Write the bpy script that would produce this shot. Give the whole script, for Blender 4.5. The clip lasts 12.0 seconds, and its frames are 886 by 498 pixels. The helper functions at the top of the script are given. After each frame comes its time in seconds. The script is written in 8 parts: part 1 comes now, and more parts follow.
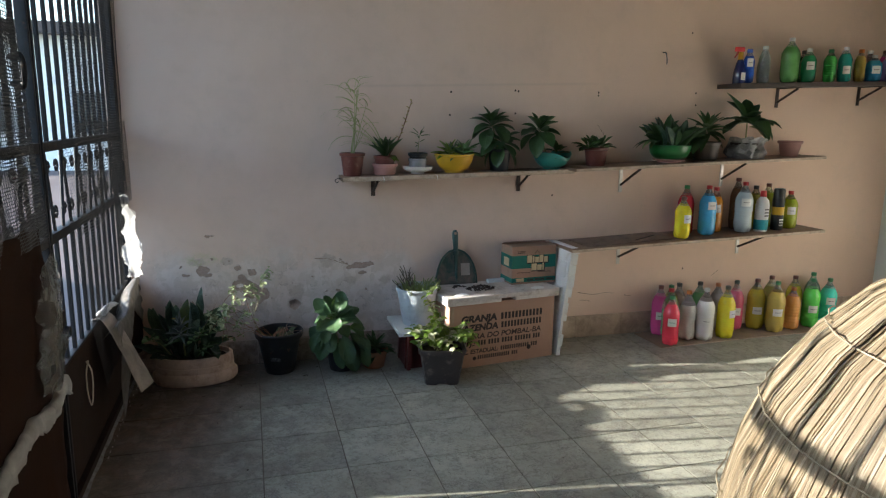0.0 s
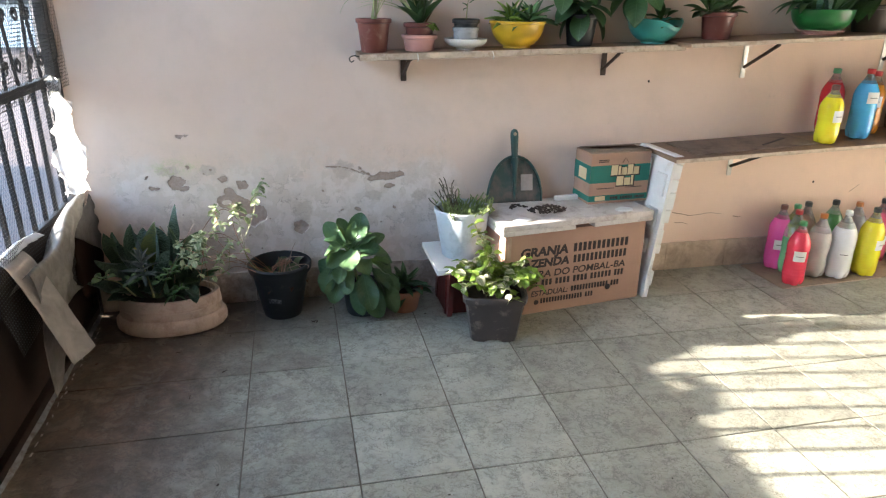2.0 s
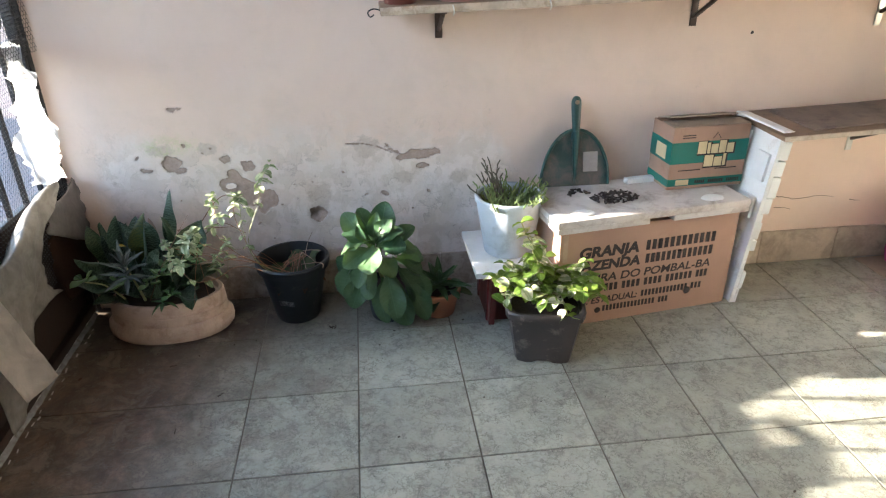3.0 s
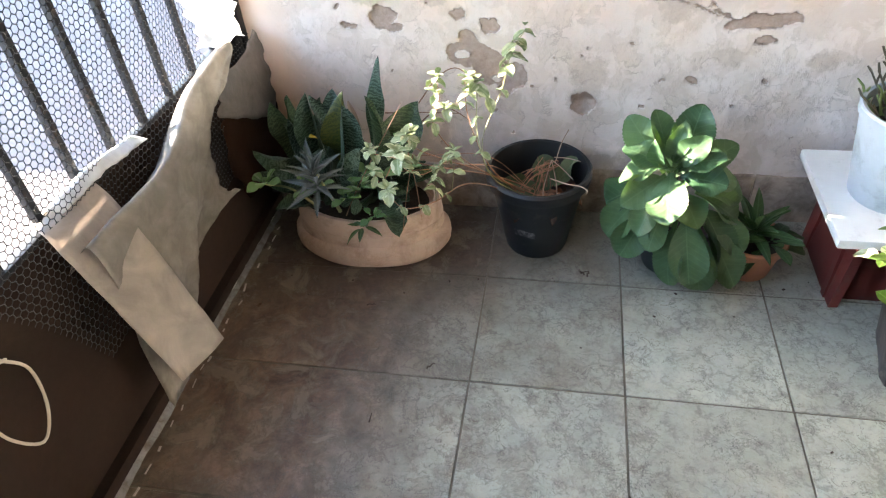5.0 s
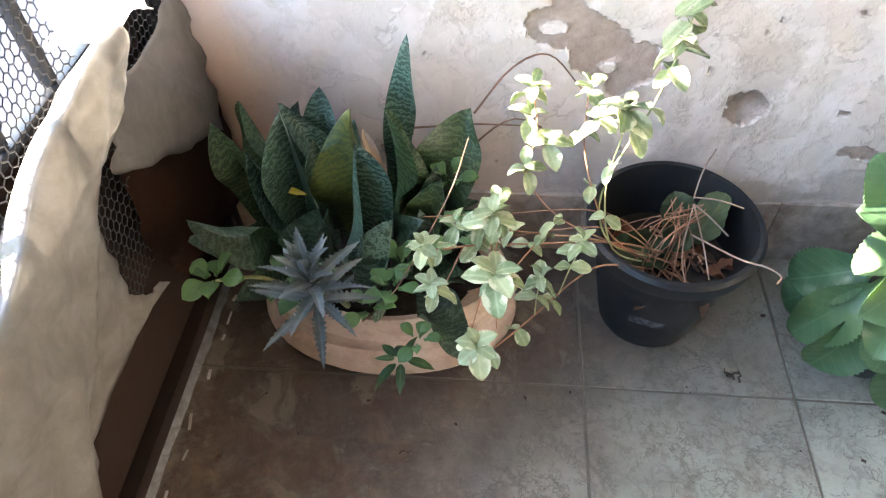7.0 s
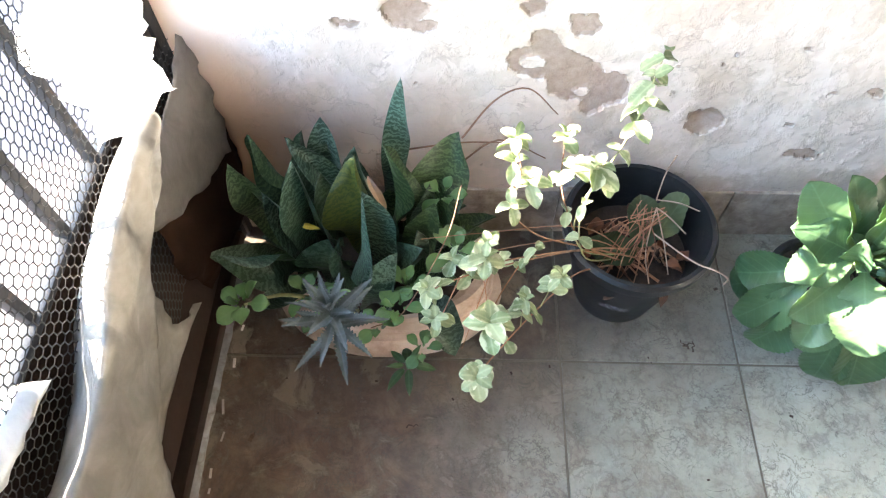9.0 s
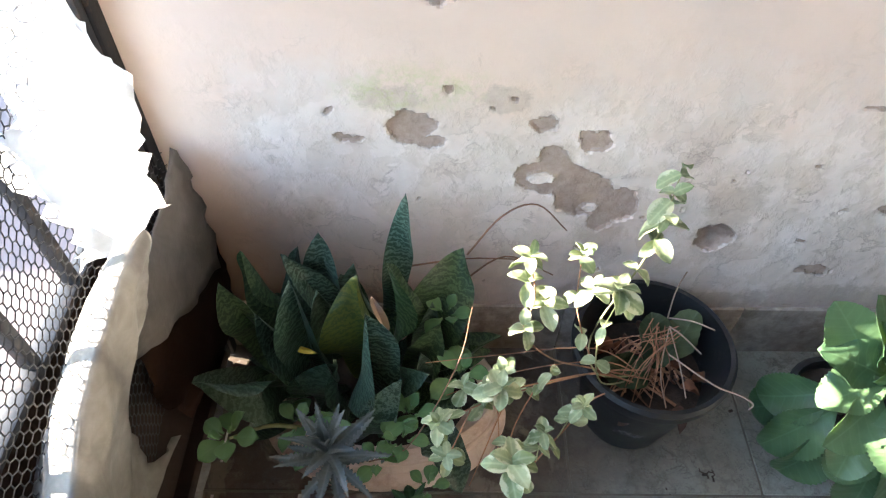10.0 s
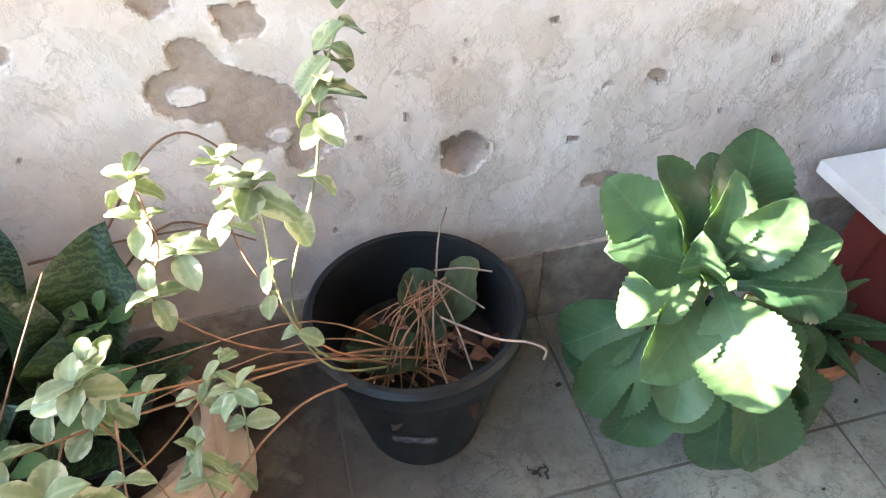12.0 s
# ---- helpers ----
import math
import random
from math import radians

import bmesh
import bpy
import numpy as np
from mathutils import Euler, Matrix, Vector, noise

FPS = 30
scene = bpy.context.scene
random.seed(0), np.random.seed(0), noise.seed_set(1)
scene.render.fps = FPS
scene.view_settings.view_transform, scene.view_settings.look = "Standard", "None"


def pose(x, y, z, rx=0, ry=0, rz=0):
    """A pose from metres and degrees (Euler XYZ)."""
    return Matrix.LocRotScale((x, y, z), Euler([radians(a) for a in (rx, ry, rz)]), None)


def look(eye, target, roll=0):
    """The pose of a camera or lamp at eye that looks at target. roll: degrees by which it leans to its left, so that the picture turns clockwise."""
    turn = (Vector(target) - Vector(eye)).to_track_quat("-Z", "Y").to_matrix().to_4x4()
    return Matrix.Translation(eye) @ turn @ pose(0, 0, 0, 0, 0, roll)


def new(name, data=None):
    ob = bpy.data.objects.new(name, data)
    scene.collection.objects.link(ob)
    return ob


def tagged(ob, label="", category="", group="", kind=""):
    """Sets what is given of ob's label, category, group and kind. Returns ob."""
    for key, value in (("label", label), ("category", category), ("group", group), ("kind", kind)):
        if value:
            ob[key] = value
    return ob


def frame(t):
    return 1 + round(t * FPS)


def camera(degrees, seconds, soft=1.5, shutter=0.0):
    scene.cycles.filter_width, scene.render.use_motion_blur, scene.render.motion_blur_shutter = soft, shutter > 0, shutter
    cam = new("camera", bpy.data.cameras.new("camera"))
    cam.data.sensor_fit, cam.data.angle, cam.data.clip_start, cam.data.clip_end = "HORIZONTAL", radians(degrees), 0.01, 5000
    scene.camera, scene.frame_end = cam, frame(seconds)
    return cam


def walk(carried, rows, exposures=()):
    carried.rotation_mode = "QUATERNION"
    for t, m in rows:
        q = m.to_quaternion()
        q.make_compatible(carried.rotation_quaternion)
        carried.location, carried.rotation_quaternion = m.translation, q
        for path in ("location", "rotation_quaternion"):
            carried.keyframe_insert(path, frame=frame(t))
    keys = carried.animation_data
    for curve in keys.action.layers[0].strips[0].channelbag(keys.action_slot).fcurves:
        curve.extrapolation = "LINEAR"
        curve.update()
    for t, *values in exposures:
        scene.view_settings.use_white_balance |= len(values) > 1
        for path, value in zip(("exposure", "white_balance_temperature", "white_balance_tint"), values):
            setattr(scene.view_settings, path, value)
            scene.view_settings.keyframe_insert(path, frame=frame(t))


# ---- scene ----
cam = camera(67.0, 12.0, 1.2)
PATH = [
    (0, (-0.332, -3.145, 1.383), (0.212, -1.258, 1.001), 0.8),
    (0.5, (-0.362, -2.892, 1.406), (0.291, -1.049, 0.985), 0.0),
    (1, (-0.225, -2.651, 1.32), (0.378, -0.799, 0.867), -0.9),
    (1.5, (-0.131, -2.446, 1.329), (0.163, -0.582, 0.666), -2.7),
    (2, (-0.113, -2.186, 1.291), (0.293, -0.363, 0.575), 0.8),
    (2.5, (-0.053, -1.95, 1.285), (0.244, -0.158, 0.447), -0.7),
    (3, (0.077, -1.684, 1.309), (0.28, 0.096, 0.42), -0.8),
    (3.5, (0.076, -1.508, 1.292), (0.036, 0.205, 0.26), -2.9),
    (3.7, (0.026, -1.463, 1.263), (-0.028, 0.295, 0.312), -2.9),
    (5.3, (-0.291, -0.702, 1.175), (-0.65, 0.733, -0.171), -5.4),
    (5.5, (-0.419, -0.585, 1.213), (-0.599, 0.899, -0.115), -3.5),
    (6, (-0.47, -0.506, 1.099), (-0.399, 1.027, -0.184), 1.4),
    (6.5, (-0.475, -0.306, 1.06), (-0.507, 1.058, -0.403), 1.1),
    (7, (-0.49, -0.21, 0.968), (-0.627, 1.077, -0.558), -2.1),
    (7.5, (-0.54, -0.127, 0.954), (-0.531, 1.047, -0.665), 0.7),
    (9.3, (-0.518, -0.161, 1.199), (-0.576, 0.877, -0.51), -1.7),
    (9.5, (-0.531, -0.191, 1.179), (-0.532, 0.948, -0.465), 1.5),
    (10, (-0.565, -0.092, 1.142), (-0.549, 1.201, -0.384), 1.3),
    (10.5, (-0.553, -0.094, 0.919), (-0.447, 1.438, -0.363), 2.2),
    (11, (-0.562, -0.044, 0.831), (-0.386, 1.424, -0.515), 3.1),
    (11.5, (-0.467, -0.03, 0.808), (-0.302, 1.419, -0.56), -0.2),
    (12, (-0.301, -0.032, 0.812), (0.028, 1.389, -0.556), -1.5),
]
EXPOSURES = [(0.0, 2.68, 6350, 8), (0.5, 3.06, 6500, 9), (1.0, 3.36, 6550, 9), (1.5, 3.73, 6550, 9), (2.0, 3.93, 6600, 10), (2.5, 3.88, 6650, 10), (3.5, 4.41, 6620, 8), (5.5, 4.77, 7120, 12), (6.0, 4.45, 7050, 11), (6.5, 4.63, 6950, 10), (7.0, 5.18, 6900, 12), (7.5, 5.58, 6900, 13), (9.5, 5.14, 6800, 9), (10.0, 4.53, 6750, 10), (10.5, 4.03, 6900, 11), (11.0, 4.54, 7000, 14), (11.5, 4.98, 7100, 14), (12.0, 4.96, 7020, 12)]
walk(cam, [(t, look(eye, target, roll)) for t, eye, target, roll in PATH], exposures=EXPOSURES)

# ---- light ----
SUN_RISE = 14.1
SUN_WAY = Vector((1.0, -0.16, -math.tan(radians(SUN_RISE)) * 1.0127)).normalized()
world = bpy.data.worlds.new("sky")
scene.world = world
world.use_nodes = True
wn = world.node_tree
wn.nodes.clear()
sky = wn.nodes.new("ShaderNodeTexSky")
sky.sky_type = "NISHITA"
sky.sun_disc = False
sky.dust_density = 0.6
sky.ozone_density = 1.8
sky.sun_elevation = radians(SUN_RISE)
sky.sun_rotation = math.atan2(-SUN_WAY.x, -SUN_WAY.y)
background = wn.nodes.new("ShaderNodeBackground")
background.inputs["Strength"].default_value = 0.15
wout = wn.nodes.new("ShaderNodeOutputWorld")
wn.links.new(sky.outputs[0], background.inputs[0])
wn.links.new(background.outputs[0], wout.inputs[0])

sun_data = bpy.data.lights.new("sun", "SUN")
sun_data.energy = 3.0
sun_data.angle = radians(0.55)
sun_data.color = (1.0, 0.93, 0.83)
sun = new("sun", sun_data)
sun.matrix_world = look((-20, 3, 6), Vector((-20, 3, 6)) + SUN_WAY)


# ---- helpers of this scene ----
def thing(name, at, label, category, group="", kind="", rz=0.0):
    ob = new(name)
    ob.empty_display_size = 0.05
    ob.matrix_basis = pose(*at, 0, 0, rz)
    return tagged(ob, label, category, group, kind)


def mesh_of(bm, smooth=None):
    me = bpy.data.meshes.new("mesh")
    bm.normal_update()
    bm.to_mesh(me)
    bm.free()
    if smooth is not None:
        me.shade_smooth() if smooth >= 180 else None
        if smooth < 180:
            me.shade_smooth()
            me.set_sharp_from_angle(angle=radians(smooth))
    return me


def part(name, bm, material, parent, label="", m=None, smooth=40, kind=""):
    me = mesh_of(bm, smooth) if isinstance(bm, bmesh.types.BMesh) else bm
    if not me.materials:
        me.materials.append(material)
    ob = new(name, me)
    ob.parent = parent
    if m is not None:
        ob.matrix_basis = m
    return tagged(ob, label, kind=kind)


def slab_bm(sx, sy, sz, bevel=0.0, at=(0, 0, 0), segments=2):
    """A box from its near left bottom corner."""
    bm = bmesh.new()
    add_box(bm, at, (at[0] + sx, at[1] + sy, at[2] + sz))
    if bevel:
        bmesh.ops.bevel(bm, geom=bm.edges[:], offset=bevel, segments=segments, affect="EDGES", profile=0.6)
    return bm


def add_box(bm, lo, hi, m=None):
    vs = [bm.verts.new((x, y, z)) for x in (lo[0], hi[0]) for y in (lo[1], hi[1]) for z in (lo[2], hi[2])]
    for f in ((0, 1, 3, 2), (4, 6, 7, 5), (0, 4, 5, 1), (2, 3, 7, 6), (0, 2, 6, 4), (1, 5, 7, 3)):
        bm.faces.new([vs[i] for i in f])
    if m is not None:
        for v in vs:
            v.co = m @ v.co
    return vs


def lathe_bm(profile, seg=28, wobble=0.0, sx=1.0, sy=1.0, ripple=None):
    """A solid of revolution from (radius, height) pairs. ripple(angle, height) scales the radius."""
    bm = bmesh.new()
    rings = []
    for r, z in profile:
        if r < 1e-5:
            rings.append([bm.verts.new((0, 0, z))])
            continue
        ring = []
        for i in range(seg):
            a = 2 * math.pi * i / seg
            k = 1 + wobble * noise.noise((math.cos(a) * 1.7, math.sin(a) * 1.7, z * 9))
            if ripple:
                k *= ripple(a, z)
            ring.append(bm.verts.new((r * k * sx * math.cos(a), r * k * sy * math.sin(a), z)))
        rings.append(ring)
    for a, b in zip(rings, rings[1:]):
        if len(a) == 1 and len(b) == 1:
            continue
        for i in range(seg):
            j = (i + 1) % seg
            if len(a) == 1:
                bm.faces.new((a[0], b[j], b[i]))
            elif len(b) == 1:
                bm.faces.new((a[i], a[j], b[0]))
            else:
                bm.faces.new((a[i], a[j], b[j], b[i]))
    bmesh.ops.recalc_face_normals(bm, faces=bm.faces[:])
    return bm


def tube(bm, points, radius, sides=6, taper=1.0):
    """A tube along points, added to bm."""
    pts = [Vector(p) for p in points]
    n = len(pts)
    rings = []
    up = Vector((0.13, 0.21, 0.97))
    for i, p in enumerate(pts):
        d = (pts[min(i + 1, n - 1)] - pts[max(i - 1, 0)]).normalized()
        side = d.cross(up)
        if side.length < 0.05:
            side = d.cross(Vector((1, 0.1, 0)))
        side.normalize()
        other = d.cross(side)
        r = radius * (1 + (taper - 1) * i / max(n - 1, 1))
        rings.append([bm.verts.new(p + r * (math.cos(2 * math.pi * k / sides) * side + math.sin(2 * math.pi * k / sides) * other)) for k in range(sides)])
    for a, b in zip(rings, rings[1:]):
        for k in range(sides):
            j = (k + 1) % sides
            bm.faces.new((a[k], a[j], b[j], b[k]))
    bm.faces.new(rings[0][::-1])
    bm.faces.new(rings[-1])


def curve_points(points, steps=6):
    """A smooth line through points (Catmull-Rom)."""
    p = [Vector(q) for q in points]
    p = [2 * p[0] - p[1]] + p + [2 * p[-1] - p[-2]]
    out = []
    for i in range(1, len(p) - 2):
        for k in range(steps):
            t = k / steps
            a, b, c, d = p[i - 1:i + 3]
            out.append(0.5 * ((2 * b) + (c - a) * t + (2 * a - 5 * b + 4 * c - d) * t * t + (3 * b - a - 3 * c + d) * t ** 3))
    out.append(p[-2])
    return out


def tube_bm(points, radius, sides=6, taper=1.0):
    bm = bmesh.new()
    tube(bm, points, radius, sides, taper)
    return bm


SHAPES = {
    "lance": lambda t: max(0.0, math.sin(math.pi * (0.06 + 0.94 * t ** 0.75))) ** 0.8,
    "oval": lambda t: max(0.0, math.sin(math.pi * min(1, 0.05 + 0.95 * t))) ** 0.62,
    "spoon": lambda t: 0.16 + 0.84 * math.sin(math.pi * min(1.0, max(0.0, t - 0.12) / 0.88) ** 1.25) ** 0.7 if t < 0.995 else 0.12,
    "strap": lambda t: min(1.0, 0.5 + 1.1 * t) * (1 - max(0.0, (t - 0.5) / 0.5) ** 2.6) ** 0.85 + 0.01 if t < 0.999 else 0.01,
    "snake": lambda t: 0.36 + 0.64 * math.sin(t / 0.58 * math.pi / 2) ** 1.2 if t < 0.58 else max(0.0, math.cos((t - 0.58) / 0.42 * math.pi / 2)) ** 0.72 * (1 - 0.12 * (t - 0.58)) + 0.004,
    "blade": lambda t: (1 - t) ** 0.5 * min(1, 0.6 + t),
}


def leaf_bm(length, width, shape="oval", bend=0.4, fold=0.15, serrate=0.0, twist=0.0, thick=0.0015, rows=11, wave=0.0, seed=0):
    """One leaf from the origin along +y, its upper side towards +z. bend: radians by which it droops to its tip."""
    bm = bmesh.new()
    prof = SHAPES[shape]
    cols = (-1.0, -0.55, 0.0, 0.55, 1.0)
    y = z = 0.0
    top, low = [], []
    rnd = random.Random(seed)
    ph = rnd.uniform(0, 6)
    for i in range(rows + 1):
        t = i / rows
        a = -bend * t
        if i:
            y += length / rows * math.cos(a)
            z += length / rows * math.sin(a)
        w = width / 2 * max(prof(t), 0.015)
        if serrate:
            w *= 1 + serrate * (0.7 if i % 2 else -0.3) * (1.0 if 0.25 < t < 0.98 else 0.2)
        tw = twist * t
        rt, rl = [], []
        for c in cols:
            u = c * w
            h = fold * abs(c) ** 1.4 * w * 2 + wave * w * math.sin(ph + t * 9 + c * 1.5) * abs(c)
            x, zz = u * math.cos(tw) - h * math.sin(tw), u * math.sin(tw) + h * math.cos(tw)
            k = (1 - abs(c)) * thick
            rt.append(bm.verts.new((x, y - math.sin(a) * (zz + k) * 0, z + zz + k)))
            rl.append(bm.verts.new((x, y, z + zz - k - thick * 0.3)))
        top.append(rt)
        low.append(rl)
    n = len(cols)
    for i in range(rows):
        for k in range(n - 1):
            bm.faces.new((top[i][k], top[i][k + 1], top[i + 1][k + 1], top[i + 1][k]))
            bm.faces.new((low[i][k], low[i + 1][k], low[i + 1][k + 1], low[i][k + 1]))
        bm.faces.new((top[i][0], top[i + 1][0], low[i + 1][0], low[i][0]))
        bm.faces.new((top[i][-1], low[i][-1], low[i + 1][-1], top[i + 1][-1]))
    bm.faces.new(top[-1] + low[-1][::-1])
    bm.faces.new(top[0][::-1] + low[0])
    return bm


def leaf_pose(at, az, el, roll=0.0):
    """az: the compass turn of the leaf's way (0 is +y, left turns positive); el: degrees above level."""
    return Matrix.Translation(at) @ pose(0, 0, 0, 0, 0, az) @ pose(0, 0, 0, el) @ pose(0, 0, 0, 0, roll)


def leaf_to(at, tip, roll=0.0, face=None):
    """Pose of a leaf from at towards tip; face: the way its upper side looks."""
    a, b = Vector(at), Vector(tip)
    y = (b - a).normalized()
    f = Vector(face) if face else Vector((0.2, -0.6, 0.8))
    x = y.cross(f).normalized()
    z = x.cross(y)
    m = Matrix((x, y, z)).transposed().to_4x4()
    return Matrix.Translation(a) @ m @ pose(0, 0, 0, 0, roll)


# ---- materials ----
def nodes_of(name):
    m = bpy.data.materials.new(name)
    m.use_nodes = True
    nt = m.node_tree
    bsdf = nt.nodes["Principled BSDF"]
    return m, nt, bsdf


def add(nt, kind, **sets):
    n = nt.nodes.new(kind)
    for k, v in sets.items():
        if k in n.inputs:
            n.inputs[k].default_value = v
    return n


def ramp(nt, source, stops):
    r = nt.nodes.new("ShaderNodeValToRGB")
    nt.links.new(source, r.inputs[0])
    e = r.color_ramp.elements
    e[0].position, e[0].color = stops[0][0], (*stops[0][1], 1)
    e[1].position, e[1].color = stops[-1][0], (*stops[-1][1], 1)
    for p, c in stops[1:-1]:
        x = e.new(p)
        x.color = (*c, 1)
    return r.outputs[0]


def mix(nt, fac, a, b, blend="MIX"):
    n = nt.nodes.new("ShaderNodeMix")
    n.data_type, n.blend_type = "RGBA", blend
    for sock, v in ((n.inputs[0], fac), (n.inputs[6], a), (n.inputs[7], b)):
        if isinstance(v, (int, float)):
            sock.default_value = v
        elif isinstance(v, tuple):
            sock.default_value = (*v, 1)
        else:
            nt.links.new(v, sock)
    return n.outputs[2]


def calc(nt, op, a, b=0.0, clamp=False):
    n = nt.nodes.new("ShaderNodeMath")
    n.operation, n.use_clamp = op, clamp
    for sock, v in zip(n.inputs, (a, b)):
        if isinstance(v, (int, float)):
            sock.default_value = v
        else:
            nt.links.new(v, sock)
    return n.outputs[0]


def coords(nt, space="Object", shift=True):
    tc = nt.nodes.new("ShaderNodeTexCoord")
    if not shift:
        return tc.outputs[space]
    info = nt.nodes.new("ShaderNodeObjectInfo")
    k = calc(nt, "MULTIPLY", info.outputs["Random"], 37.0)
    v = nt.nodes.new("ShaderNodeVectorMath")
    nt.links.new(tc.outputs[space], v.inputs[0])
    nt.links.new(k, v.inputs[1])
    return v.outputs[0]


def fbm(nt, vec, scale, detail=5.0, rough=0.6, distort=0.0):
    n = add(nt, "ShaderNodeTexNoise", Scale=scale, Detail=detail, Roughness=rough, Distortion=distort)
    nt.links.new(vec, n.inputs["Vector"])
    return n.outputs[0]


def bump(nt, bsdf, height, strength, distance=0.002, prior=None):
    b = add(nt, "ShaderNodeBump", Strength=strength, Distance=distance)
    nt.links.new(height, b.inputs["Height"])
    if prior:
        nt.links.new(prior, b.inputs["Normal"])
    nt.links.new(b.outputs[0], bsdf.inputs["Normal"])
    return b.outputs[0]


def plain(name, base, rough=0.6, var=0.2, scale=6.0, grain=80.0, relief=0.15, metal=0.0, dirt=None, dirt_amount=0.3, clear=0.0, coat=0.0, spec=0.5, hue=None):
    """A material with variation at two scales, fine relief and, if asked for, blotches of dirt."""
    m, nt, b = nodes_of(name)
    v = coords(nt)
    big, fine = fbm(nt, v, scale, 4), fbm(nt, v, grain, 3)
    lo = tuple(c * (1 - var) for c in base)
    hi = tuple(min(1, c * (1 + var)) for c in (hue or base))
    c = ramp(nt, big, ((0.3, lo), (0.7, hi)))
    c = mix(nt, 0.25 * min(1, var * 4), c, ramp(nt, fine, ((0.3, lo), (0.7, hi))), "MIX")
    if dirt:
        spots = ramp(nt, fbm(nt, v, scale * 1.7, 8, 0.7, 0.4), ((0.62 - dirt_amount * 0.3, (0, 0, 0)), (0.78 - dirt_amount * 0.2, (1, 1, 1))))
        c = mix(nt, calc(nt, "MULTIPLY", spots, 0.8), c, dirt)
    nt.links.new(c, b.inputs["Base Color"])
    nt.links.new(calc(nt, "ADD", calc(nt, "MULTIPLY", calc(nt, "SUBTRACT", big, 0.5), 0.3), rough, True), b.inputs["Roughness"])
    b.inputs["Metallic"].default_value = metal
    b.inputs["Specular IOR Level"].default_value = spec
    b.inputs["Coat Weight"].default_value = coat
    if clear:
        b.inputs["Transmission Weight"].default_value = clear
    if relief:
        bump(nt, b, fine, relief, 0.002)
    return m


def leaf_material(name, dark, light, glow=0.25, stripes=0.0, rough=0.45, vein=0.5, edge=None, margin=0.0):
    """A leaf: paler midrib and side veins in the leaf's own frame, light passing through it."""
    m, nt, b = nodes_of(name)
    tc = nt.nodes.new("ShaderNodeTexCoord")
    info = nt.nodes.new("ShaderNodeObjectInfo")
    v = coords(nt)
    n1 = fbm(nt, v, 35, 4)
    c = ramp(nt, calc(nt, "ADD", calc(nt, "MULTIPLY", n1, 0.6), calc(nt, "MULTIPLY", info.outputs["Random"], 0.4)), ((0.25, dark), (0.75, light)))
    sep = nt.nodes.new("ShaderNodeSeparateXYZ")
    nt.links.new(tc.outputs["Object"], sep.inputs[0])
    ax = calc(nt, "ABSOLUTE", sep.outputs[0])
    rib = calc(nt, "SUBTRACT", 1.0, calc(nt, "MULTIPLY", ax, 500.0), True)
    wv = add(nt, "ShaderNodeTexWave", Scale=22.0, Distortion=1.5, Detail=2.0)
    wv.bands_direction = "Y"
    comb = nt.nodes.new("ShaderNodeCombineXYZ")
    nt.links.new(calc(nt, "SUBTRACT", sep.outputs[1], calc(nt, "MULTIPLY", ax, 0.7)), comb.inputs[1])
    nt.links.new(sep.outputs[0], comb.inputs[0])
    nt.links.new(comb.outputs[0], wv.inputs["Vector"])
    lighter = tuple(min(1, x * 1.6 + 0.03) for x in light)
    if stripes:
        zig = add(nt, "ShaderNodeTexWave", Scale=40.0, Distortion=14.0, Detail=5.0)
        zig.inputs["Detail Scale"].default_value = 1.6
        zig.inputs["Detail Roughness"].default_value = 0.7
        zig.bands_direction = "Y"
        nt.links.new(v, zig.inputs["Vector"])
        band = ramp(nt, zig.outputs[1], ((0.3, (0, 0, 0)), (0.95, (1, 1, 1))))
        c = mix(nt, calc(nt, "MULTIPLY", band, stripes), c, edge or (0.2, 0.28, 0.2))
    else:
        c = mix(nt, calc(nt, "MULTIPLY", ramp(nt, wv.outputs[1], ((0.85, (0, 0, 0)), (1.0, (1, 1, 1)))), vein * 0.35), c, lighter)
        c = mix(nt, calc(nt, "MULTIPLY", rib, vein), c, lighter)
    if margin:
        rim = calc(nt, "ADD", calc(nt, "MULTIPLY", ax, 90.0), calc(nt, "MULTIPLY", calc(nt, "SUBTRACT", fbm(nt, v, 70, 4), 0.5), 1.6))
        rim = ramp(nt, rim, ((0.5, (0, 0, 0)), (0.75, (1, 1, 1))))
        c = mix(nt, calc(nt, "MULTIPLY", rim, margin), c, (0.62, 0.62, 0.42))
    nt.links.new(c, b.inputs["Base Color"])
    b.inputs["Roughness"].default_value = rough
    b.inputs["Specular IOR Level"].default_value = 0.4
    bump(nt, b, wv.outputs[1], 0.25, 0.001)
    tr = nt.nodes.new("ShaderNodeBsdfTranslucent")
    nt.links.new(mix(nt, 0.35, c, (0.45, 0.6, 0.12)), tr.inputs[0])
    ms = nt.nodes.new("ShaderNodeMixShader")
    ms.inputs[0].default_value = glow
    nt.links.new(b.outputs[0], ms.inputs[1])
    nt.links.new(tr.outputs[0], ms.inputs[2])
    nt.links.new(ms.outputs[0], nt.nodes["Material Output"].inputs[0])
    return m


